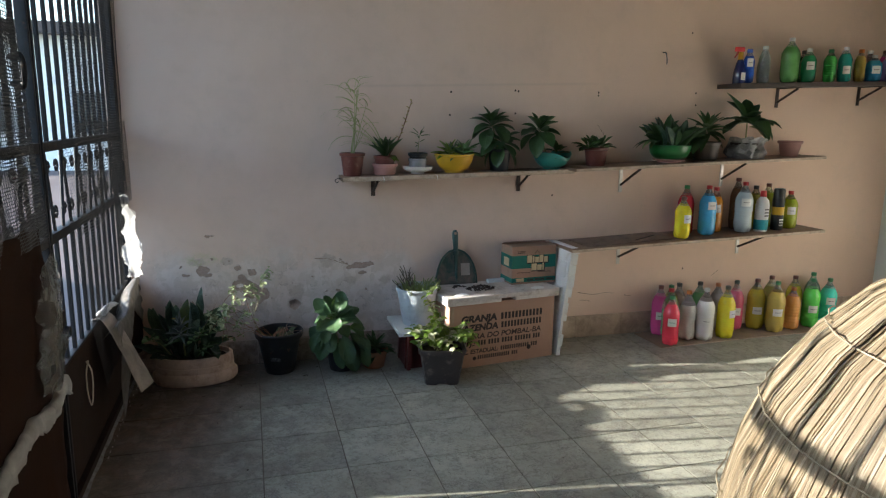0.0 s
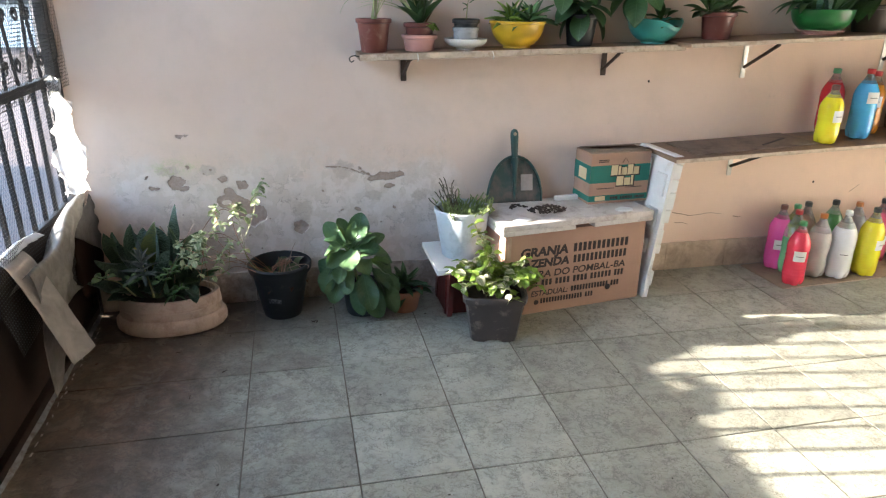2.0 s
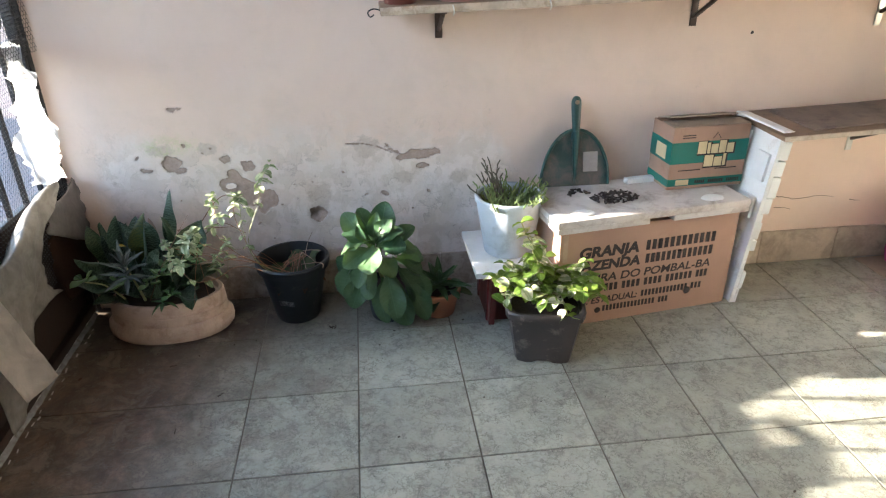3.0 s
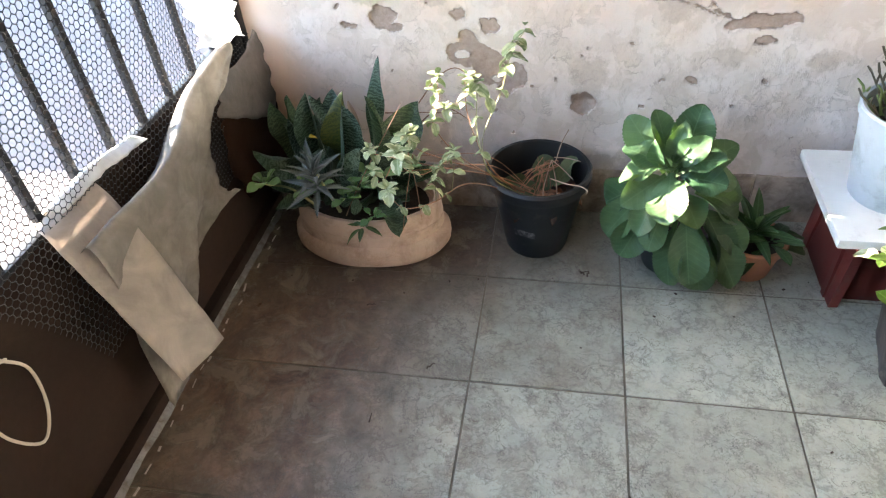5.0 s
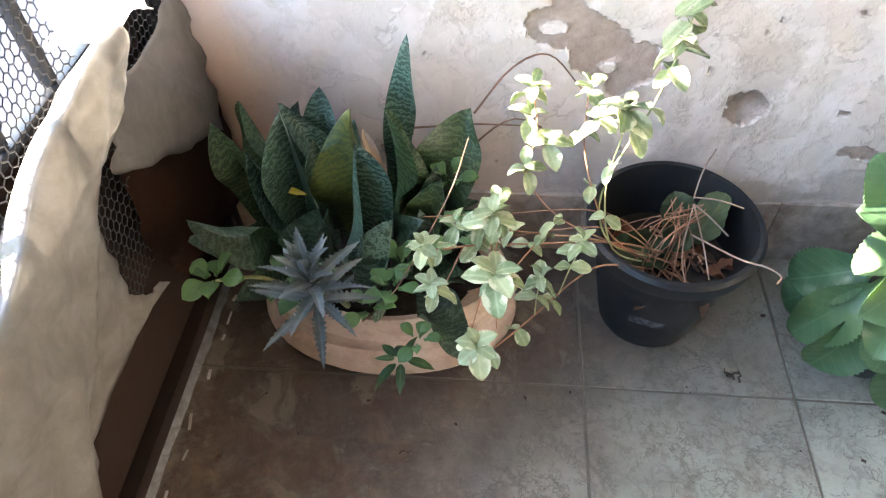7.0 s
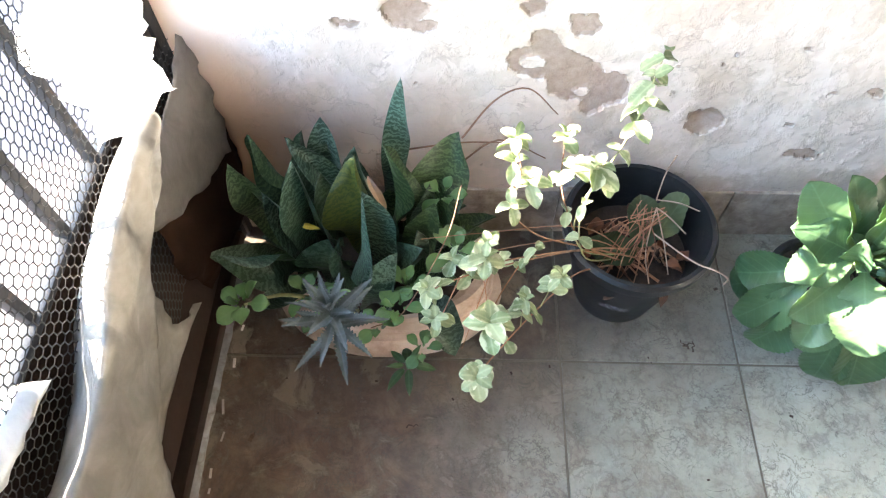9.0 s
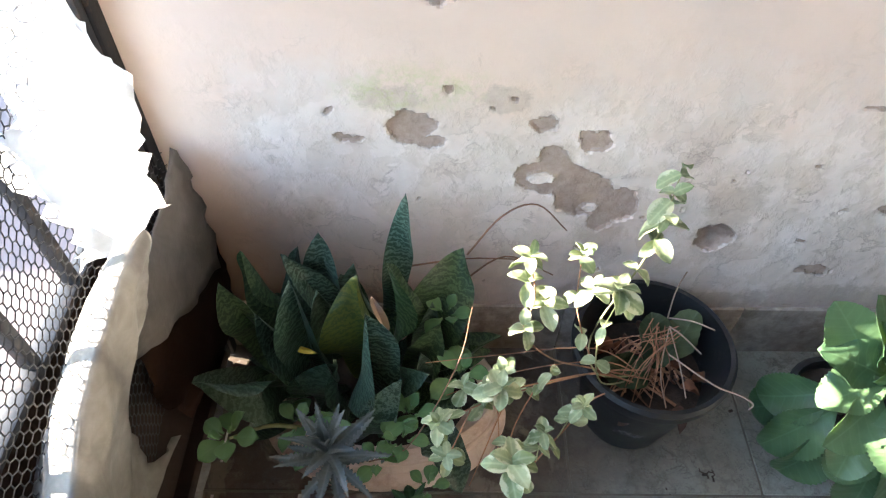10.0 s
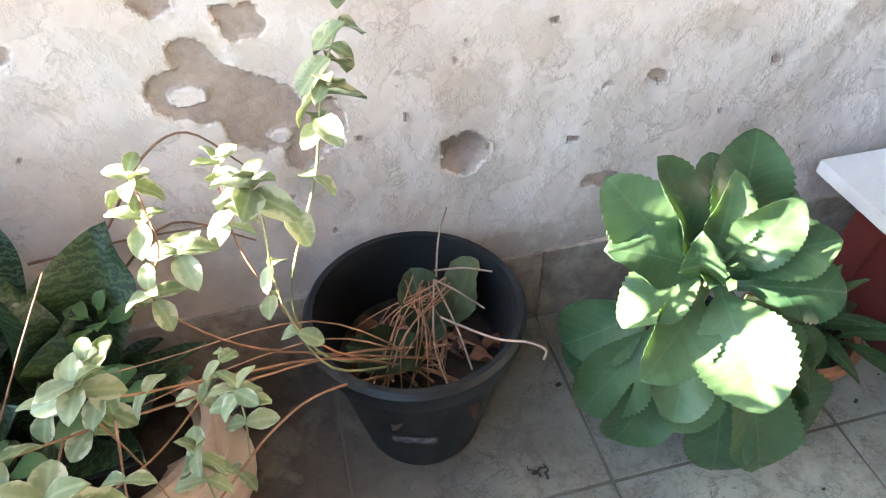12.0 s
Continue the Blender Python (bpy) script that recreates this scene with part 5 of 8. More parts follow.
# screw holes left in the wall, the shade inside them painted as dark discs
holes = ((0.79, 1.535), (0.785, 1.405), (1.185, 1.552), (1.205, 1.548), (1.19, 1.42), (1.73, 1.553), (1.73, 1.535), (2.36, 1.93), (2.42, 1.565), (2.425, 1.49), (1.45, 0.93), (2.43, 0.42))
t = thing("screw_holes", (0, WALL_Y, 0), "small dark screw holes in the cream painted wall", "holes")
for i, (x, z) in enumerate(holes):
    part("plug", lathe_bm(((0.0, 0.0012), (0.0045, 0.0012), (0.006, 0.0003), (0.0065, -0.002)), 9, 0.3), M_INK, t, m=pose(x, 0, z, 90))

# dark cardboard lying on the middle shelf, a strip at the wall
t = thing("cardboard_sheet", (1.56, 0.33, Z3(1.56) + 0.001), "flattened dark cardboard sheet lying on the shelf", "cardboard")
bm = slab_bm(0.62, 0.25, 0.005, 0.001)
for v in bm.verts:
    v.co.z += 0.012 * max(0, v.co.x - 0.35) * (1 if v.co.y < 0.1 else 0.2)
part("sheet", bm, M_CARD_DARK, t, m=pose(0, 0, 0, 0, -1.95, 3))
# dark strip laid on the card as the shade of its fold
bm = slab_bm(0.2, 0.012, 0.003, 0.001)
part("crease", bm, M_INK, t, m=pose(0.36, 0.06, 0.0195, 0, -1.95, 28))

# ---- pots and plants ----
def pot_bm(r_top, r_base, h, lip=0.006, wall=0.004, seg=32, sx=1.0, sy=1.0):
    p = ((0.0, 0.0), (r_base, 0.0), (r_base + 0.002, 0.004), (r_top - 0.001, h - 0.018), (r_top + lip, h - 0.016), (r_top + lip + 0.001, h - 0.003),
         (r_top + lip - 0.002, h), (r_top - wall, h), (r_top - wall - 0.001, h - 0.02), (r_base - 0.002, h * 0.35), (0.0, h * 0.35))
    return lathe_bm(p, seg, 0.0, sx, sy)


def bowl_bm(r, h, foot, seg=36):
    p = [(0.0, 0.0), (foot, 0.0), (foot, 0.006)]
    for i in range(9):
        a = i / 8 * math.pi / 2
        p.append((foot + (r - foot) * math.sin(a) ** 0.9, 0.008 + (h - 0.01) * (0.5 * (1 - math.cos(a)) + 0.5 * i / 8)))
    p += [(r + 0.003, h), (r - 0.003, h + 0.001), (r - 0.006, h - 0.01), (r * 0.75, h * 0.45), (0.0, h * 0.4)]
    return lathe_bm(p, seg)


def soil_bm(r, z, seg=24, sy=1.0):
    bm = bmesh.new()
    c = bm.verts.new((0, 0, z + 0.005))
    rings = [[bm.verts.new((r * k * math.cos(a), r * k * sy * math.sin(a), z + 0.006 * noise.noise((k * 5, a * 2, z * 30)) + 0.004 * (1 - k)))
              for a in (2 * math.pi * i / seg for i in range(seg))] for k in (0.3, 0.65, 1.0)]
    for i in range(seg):
        j = (i + 1) % seg
        bm.faces.new((c, rings[0][i], rings[0][j]))
        for a, b in zip(rings, rings[1:]):
            bm.faces.new((a[i], b[i], b[j], a[j]))
    bmesh.ops.recalc_face_normals(bm, faces=bm.faces[:])
    return bm


def rosette(parent, at, n, length, width, material, shape="oval", el=(10, 75), bend=(0.3, 1.0), fold=0.15, seed=1, serrate=0.0, thick=0.0015, rows=10, rise=0.03, wave=0.0, spread=360.0, az0=0.0, name="leaf"):
    """Leaves in a spiral, the young ones upright in the middle."""
    rnd = random.Random(seed)
    for i in range(n):
        k = (i + 0.5) / n
        az = az0 + (i * 137.5 + rnd.uniform(-14, 14)) % spread
        e = el[0] + (el[1] - el[0]) * k + rnd.uniform(-8, 8)
        s = (1.0 - 0.45 * k) * rnd.uniform(0.82, 1.12)
        bm = leaf_bm(length * s, width * s, shape, rnd.uniform(*bend) * (1 - 0.5 * k), fold, serrate, rnd.uniform(-0.3, 0.3), thick, rows, wave, seed * 100 + i)
        p = Vector(at) + Vector((-math.sin(radians(az)) * 0.008, math.cos(radians(az)) * 0.008, rise * k))
        part(name, bm, material, parent, m=leaf_pose(p, az, e, rnd.uniform(-18, 18)), smooth=60)


def stem(parent, points, radius, material, taper=0.5, name="stem", sides=6):
    pts = curve_points(points, 5)
    part(name, tube_bm(pts, radius, sides, taper), material, parent, smooth=60)
    return pts


# brown pot with thin pale grass, then the rest of the upper shelf
def on_shelf(x, y, zf):
    return (x, y, zf(x))


t = thing("potted_plant", on_shelf(0.205, 0.53, Z1), "wispy pale plant in a reddish brown plastic pot", "potted plant", "plants on the shelf")
part("pot", pot_bm(0.063, 0.048, 0.125), M_BROWNPOT, t)
part("soil", soil_bm(0.058, 0.108), M_SOIL, t)
rnd = random.Random(3)
for i in range(10):
    a = rnd.uniform(0, 6.28)
    h = rnd.uniform(0.12, 0.42)
    lean = rnd.uniform(-0.02, 0.10)
    top = Vector((lean + 0.03 * math.cos(a), 0.03 * math.sin(a), 0.11 + h))
    stem(t, [(0.01 * math.cos(a), 0.01 * math.sin(a), 0.11), top * 0.55 + Vector((0.0, 0, 0.05)), top, top + Vector((rnd.uniform(-0.02, 0.08), rnd.uniform(-0.03, 0.02), rnd.uniform(-0.02, 0.03)))], 0.0022, L_GRASS, 0.4, "stalk", 5)
for i in range(24):
    z = rnd.uniform(0.2, 0.5)
    part("leaf", leaf_bm(rnd.uniform(0.08, 0.2), 0.011, "blade", rnd.uniform(0.9, 2.4), 0.2, rows=10), L_GRASS, t, m=leaf_pose((rnd.uniform(-0.01, 0.04), rnd.uniform(-0.02, 0.02), z), rnd.choice((-90, 90)) + rnd.uniform(-60, 60), rnd.uniform(20, 75)))

t = thing("potted_plant", on_shelf(0.385, 0.53, Z1), "spiky dark plant in brown pot inside pink pot", "potted plant", "plants on the shelf")
part("outer_pot", pot_bm(0.064, 0.056, 0.062), M_PINKPOT, t)
part("pot", pot_bm(0.056, 0.048, 0.06), M_BROWNPOT, t, m=pose(0, 0, 0.046))
part("soil", soil_bm(0.05, 0.09), M_SOIL, t)
rosette(t, (0, 0, 0.095), 18, 0.14, 0.05, L_DARK, "lance", (40, 88), (0.1, 0.5), 0.25, 11, rows=8)
for i in range(9):
    a = rnd.uniform(0, 6.28)
    part("leaf", leaf_bm(rnd.uniform(0.2, 0.34), 0.008, "blade", rnd.uniform(0.5, 1.6), 0.2, rows=9), L_GRASS, t, m=leaf_pose((0, 0, 0.1), rnd.uniform(20, 150), rnd.uniform(50, 82)))
for i in range(4):
    part("yellow_leaf", leaf_bm(0.06, 0.035, "oval", 0.9, 0.2, wave=0.2, seed=i), L_LIME, t, m=leaf_pose((0.02, -0.03, 0.1), 200 + 25 * i, 5))
pts = stem(t, [(0.02, 0, 0.1), (0.08, 0.0, 0.2), (0.12, 0.01, 0.3), (0.15, 0.0, 0.4)], 0.0035, M_STEM, 0.6, "dry_stalk")
for i, p in enumerate(pts[5:]):
    part("dry_bud", leaf_bm(0.022, 0.012, "oval", 0.3, 0.3, rows=5), L_BROWNED, t, m=leaf_pose(p, 90 + i * 137, 50))

t = thing("potted_plant", on_shelf(0.57, 0.52, Z1), "small sprig in black pot set in a white dish", "potted plant", "plants on the shelf")
part("dish", bowl_bm(0.086, 0.042, 0.038), M_WHITE, t)
part("tin", pot_bm(0.05, 0.046, 0.055, 0.002), plain("clear_grey", (0.3, 0.3, 0.31), 0.25, 0.1, 10, 60, 0.0), t, m=pose(0, 0, 0.03))
part("pot", pot_bm(0.048, 0.042, 0.05), M_BLACK, t, m=pose(0, 0, 0.066))
part("soil", soil_bm(0.042, 0.1), M_SOIL, t)
stem(t, [(0, 0, 0.1), (0.004, 0, 0.16), (0.012, 0, 0.22)], 0.0025, M_STEM_GREEN)
rosette(t, (0.01, 0, 0.2), 8, 0.06, 0.012, L_MID, "lance", (0, 70), (0.2, 0.8), 0.2, 21, rows=6)
rosette(t, (0.005, 0, 0.15), 3, 0.05, 0.012, L_MID, "lance", (10, 40), (0.2, 0.8), 0.2, 22, rows=6)

t = thing("potted_plant", on_shelf(0.785, 0.525, Z1), "pale green succulent in a round yellow bowl", "potted plant", "plants on the shelf")
part("bowl", bowl_bm(0.108, 0.1, 0.055), M_YELLOWPOT, t)
part("rim_band", lathe_bm(((0.11, 0.094), (0.114, 0.096), (0.114, 0.104), (0.108, 0.105)), 36), M_YELLOWPOT, t)
part("soil", soil_bm(0.1, 0.082), M_SOIL, t)
for k, (x, y) in enumerate(((-0.04, -0.02), (0.04, -0.03), (0.0, 0.03), (0.07, 0.02))):
    rosette(t, (x, y, 0.095), 11, 0.125, 0.032, L_LIME if k < 1 else L_SUCC if k < 2 else L_MID, "lance", (-5, 70), (0.3, 0.9), 0.25, 31 + k, thick=0.003, rows=7)

t = thing("potted_plant", on_shelf(1.06, 0.53, Z1), "tall broad-leaved plant in a black pot", "potted plant", "plants on the shelf")
part("pot", pot_bm(0.066, 0.05, 0.125), M_BLACK, t)
part("soil", soil_bm(0.06, 0.108), M_SOIL, t)
stem(t, [(0, 0, 0.1), (-0.03, 0, 0.2), (-0.05, 0, 0.27)], 0.006, M_STEM_GREEN)
rosette(t, (-0.05, 0, 0.24), 20, 0.17, 0.088, L_MID, "spoon", (-25, 70), (0.5, 1.1), 0.2, 41, rise=0.04)
rosette(t, (0.0, -0.02, 0.15), 18, 0.17, 0.088, L_MID, "spoon", (-40, 50), (0.6, 1.2), 0.2, 42)

t = thing("potted_plant", on_shelf(1.39, 0.525, Z1), "broad-leaved plant in a chipped teal bowl", "potted plant", "plants on the shelf")
bm = bowl_bm(0.112, 0.1, 0.05)
for v in bm.verts:
    if v.co.z > 0.07:
        a = math.atan2(v.co.y, v.co.x)
        v.co.z -= 0.03 * max(0, math.cos(a + 1.1)) ** 6 + 0.008 * noise.noise((a * 3, 0, 0))
part("bowl", bm, M_TEALPOT, t)
part("soil", soil_bm(0.1, 0.07), M_SOIL, t)
stem(t, [(-0.03, 0.01, 0.07), (-0.06, 0.01, 0.16), (-0.09, 0.0, 0.24)], 0.006, M_STEM_GREEN)
rosette(t, (-0.09, 0, 0.2), 20, 0.165, 0.084, L_MID, "spoon", (-30, 70), (0.5, 1.1), 0.2, 51, rise=0.05)
rosette(t, (0.03, -0.02, 0.08), 6, 0.1, 0.05, L_DARK, "spoon", (0, 50), (0.5, 1.0), 0.2, 52)

t = thing("potted_plant", on_shelf(1.655, 0.48, Z2), "small leafy succulent in a brown plastic pot", "potted plant", "plants on the shelf")
part("pot", pot_bm(0.068, 0.054, 0.11), M_BROWNPOT, t)
part("soil", soil_bm(0.062, 0.094), M_SOIL, t)
for k, (x, y) in enumerate(((-0.03, 0), (0.03, 0.0), (-0.06, -0.02))):
    rosette(t, (x, y, 0.1), 13, 0.105, 0.036, L_MID, "spoon", (5, 75), (0.2, 0.7), 0.25, 61 + k, rows=7)
stem(t, [(0.02, 0, 0.1), (0.05, 0, 0.17), (0.0, 0, 0.24)], 0.0016, M_STEM, 0.5, "dry_stalk")

t = thing("potted_plant", on_shelf(2.16, 0.48, Z2), "dense dark snake plant in a green bowl on a saucer", "potted plant", "plants on the shelf")
part("saucer", bowl_bm(0.1, 0.02, 0.07), M_PINKPOT, t)
part("bowl", bowl_bm(0.126, 0.09, 0.085), M_GREENPOT, t, m=pose(0, 0, 0.016))
part("soil", soil_bm(0.11, 0.095), M_SOIL, t)
rnd = random.Random(71)
for i in range(46):
    a, r = rnd.uniform(0, 6.28), 0.1 * rnd.random() ** 0.5
    part("leaf", leaf_bm(rnd.uniform(0.12, 0.2), rnd.uniform(0.05, 0.068), "snake", rnd.uniform(0.1, 0.9), 0.3, twist=rnd.uniform(-0.5, 0.5), thick=0.003, rows=8), L_DARK if i % 4 else L_SNAKE, t,
         m=leaf_pose((r * math.cos(a), r * math.sin(a), 0.1), math.degrees(a) - 90 + rnd.uniform(-40, 40), rnd.uniform(42, 88), rnd.uniform(-60, 60)))
for i in range(4):
    part("leaf", leaf_bm(0.17, 0.04, "lance", 1.3, 0.3, rows=8), L_DARK, t, m=leaf_pose((-0.11, -0.04, 0.115), 70 + 20 * i, 30))

t = thing("potted_plant", on_shelf(2.425, 0.49, Z2), "drooping leafy plant in a dark brown pot", "potted plant", "plants on the shelf")
part("pot", pot_bm(0.085, 0.068, 0.115), plain("dark_brown_plastic", (0.07, 0.05, 0.04), 0.5, 0.2, 10, 60, 0.06), t)
part("soil", soil_bm(0.078, 0.1), M_SOIL, t)
rosette(t, (0, 0, 0.16), 24, 0.19, 0.056, L_MID, "lance", (-20, 75), (0.4, 1.0), 0.2, 81, rise=0.05)
part("leaf", leaf_bm(0.2, 0.09, "oval", 1.2, 0.2), L_MID, t, m=leaf_pose((-0.03, -0.03, 0.13), 120, 10))

t = thing("potted_plant", on_shelf(2.71, 0.48, Z2), "large-leaved plant with its pot wrapped in clear plastic", "potted plant", "plants on the shelf")
part("pot", pot_bm(0.085, 0.07, 0.1), M_GREYPOT, t)
part("soil", soil_bm(0.078, 0.085), M_SOIL, t)
M_BAG = sheet_material("clear_bag", (0.9, 0.9, 0.89), 0.3, 0.1, 1.0, 0.5)
bm = lathe_bm(((0.095, 0.0), (0.105, 0.015), (0.112, 0.035), (0.108, 0.06), (0.1, 0.08), (0.092, 0.1), (0.1, 0.12), (0.095, 0.13)), 56, 0.4)
for v in bm.verts:
    v.co.x += 0.035 * max(0, v.co.z - 0.05) / 0.08 + 0.03 * noise.noise(v.co * 30) + 0.012 * noise.noise(v.co * 80)
    v.co.y += 0.03 * noise.noise(v.co * 30 + Vector((5, 5, 5)))
    v.co.z = max(0.001, v.co.z + (0.022 * noise.noise(v.co * 22 + Vector((9, 2, 4))) if v.co.z > 0.02 else 0))
part("plastic_bag", bm, M_BAG, t, "crumpled clear plastic bag")
stem(t, [(0, 0, 0.08), (0.0, 0, 0.18), (-0.01, -0.01, 0.27)], 0.006, M_STEM_GREEN)
for az, el, ln, wd, bd in ((70, 62, 0.2, 0.075, 0.3), (-60, 45, 0.19, 0.08, 0.9), (-85, 20, 0.2, 0.075, 0.8), (180, 15, 0.2, 0.1, 1.2), (150, 35, 0.19, 0.095, 1.1), (-120, 25, 0.19, 0.09, 1.1), (20, 60, 0.18, 0.08, 0.6), (110, 30, 0.12, 0.06, 0.8), (-150, 5, 0.18, 0.09, 1.2), (-30, 70, 0.16, 0.07, 0.5), (200, -10, 0.17, 0.09, 0.8), (90, 5, 0.17, 0.09, 0.9), (-95, -10, 0.18, 0.09, 0.8), (170, 50, 0.14, 0.07, 0.8), (60, 30, 0.15, 0.08, 0.9), (-70, 65, 0.15, 0.07, 0.7)):
    part("leaf", leaf_bm(ln * 1.15, wd * 1.2, "oval", bd, 0.15, wave=0.12), L_MID, t, m=leaf_pose((-0.01, -0.01, 0.225), az, el))
part("leaf", leaf_bm(0.12, 0.05, "oval", 1.0, 0.15, wave=0.3), L_BROWNED, t, m=leaf_pose((0.02, 0, 0.2), -100, 0))

t = thing("flower_pot", on_shelf(3.05, 0.47, Z2), "empty mauve-brown plastic flower pot on the shelf", "flower pot")
part("pot", pot_bm(0.069, 0.05, 0.1), M_MAUVEPOT, t)


# ---- bottles ----
def pet_profile(h, r, waist=0.0, ribs=0):
    """The side of a soft-drink bottle without its cap."""
    p = [(0.0, 0.006), (r * 0.55, 0.0), (r * 0.9, 0.008), (r, 0.03)]
    steps = 26
    for i in range(1, steps):
        u = i / steps
        z = 0.03 + (h * 0.62 - 0.03) * u
        rr = r * (1 - waist * math.exp(-((u - 0.45) / 0.16) ** 2))
        rr *= 1 - 0.03 * math.exp(-((u - 0.6) / 0.05) ** 2) - 0.025 * math.exp(-((u - 0.78) / 0.035) ** 2)
        if ribs:
            rr *= 1 - 0.075 * (0.5 + 0.5 * math.cos(u * ribs * 2 * math.pi)) ** 2
        p.append((rr, z))
    for i in range(1, 8):
        u = i / 8
        p.append((0.014 + (r - 0.014) * math.cos(u * math.pi / 2) ** 1.2, h * (0.62 + 0.31 * u)))
    p += [(0.0135, h * 0.945), (0.0165, h * 0.95), (0.0165, h * 0.956), (0.0125, h * 0.96), (0.0125, h)]
    return p


CAPS = {c: plain(c + "_cap", v, 0.4, 0.1, 20, 80, 0.0) for c, v in (("black", (0.02, 0.02, 0.02)), ("green", (0.02, 0.16, 0.05)), ("red", (0.45, 0.02, 0.02)), ("white", (0.7, 0.7, 0.68)), ("blue", (0.02, 0.08, 0.4)), ("orange", (0.5, 0.16, 0.02)), ("darkred", (0.12, 0.03, 0.02)))}
LIQUIDS, NECKS = {}, {}


def bottle(at, colour, word, h=0.33, r=0.053, cap="black", waist=0.0, ribs=0, label_z=0.5, turn=0.0, fill=0.84, clear=0.16, group="bottles on the floor", tag=True, category="bottle"):
    key = (colour, clear)
    if key not in LIQUIDS:
        LIQUIDS[key] = bottle_material(word.replace(" ", "_") + "_bottle", colour, clear)
        NECKS[key] = bottle_material(word.replace(" ", "_") + "_neck", tuple(0.45 + 0.5 * c for c in colour), 0.75, 0.1)
    t = thing("bottle", at, f"plastic bottle filled with {word} liquid, {cap} cap", category, group, rz=turn)
    prof = pet_profile(h, r, waist, ribs)
    cut = h * fill
    low = [q for q in prof if q[1] <= cut]
    high = [low[-1]] + [q for q in prof if q[1] > cut]
    petal = lambda a, z: 1 - (0.3 * (0.5 + 0.5 * math.cos(5 * a)) ** 2 * max(0, 1 - z / 0.05) if z < 0.05 else 0)
    part("body", lathe_bm(low, 40, 0.0, ripple=petal), LIQUIDS[key], t, smooth=70)
    if len(high) > 2:
        part("neck", lathe_bm(high, 24), NECKS[key], t, "tinted clear neck above the liquid", smooth=70)
    c = lathe_bm(((0.0165, h - 0.016), (0.017, h - 0.014), (0.017, h + 0.003), (0.015, h + 0.006), (0.0, h + 0.006)), 20)
    part("cap", c, CAPS[cap], t)
    if tag:
        bm = bmesh.new()
        rows = []
        for z in (label_z - 0.027, label_z + 0.027):
            zz = max(0.04, label_z * h + (0.025 if z > label_z else -0.025))
            rows.append([bm.verts.new(((r + 0.0012) * math.cos(a), (r + 0.0012) * math.sin(a), zz)) for a in (radians(-146 + 7.5 * i) for i in range(9))])
        for i in range(8):
            bm.faces.new((rows[0][i], rows[0][i + 1], rows[1][i + 1], rows[1][i]))
        lab = part("label", bm, M_LABEL, t, "white paper label with a thin dark line", smooth=180)
        bm = bmesh.new()
        rows = []
        for dz in (-0.0015, 0.0015):
            rows.append([bm.verts.new(((r + 0.002) * math.cos(a), (r + 0.002) * math.sin(a), label_z * h + dz)) for a in (radians(-134 + 6 * i) for i in range(7))])
        for i in range(6):
            bm.faces.new((rows[0][i], rows[0][i + 1], rows[1][i + 1], rows[1][i]))
        part("print_bar", bm, M_INK, lab, smooth=180)
    return t


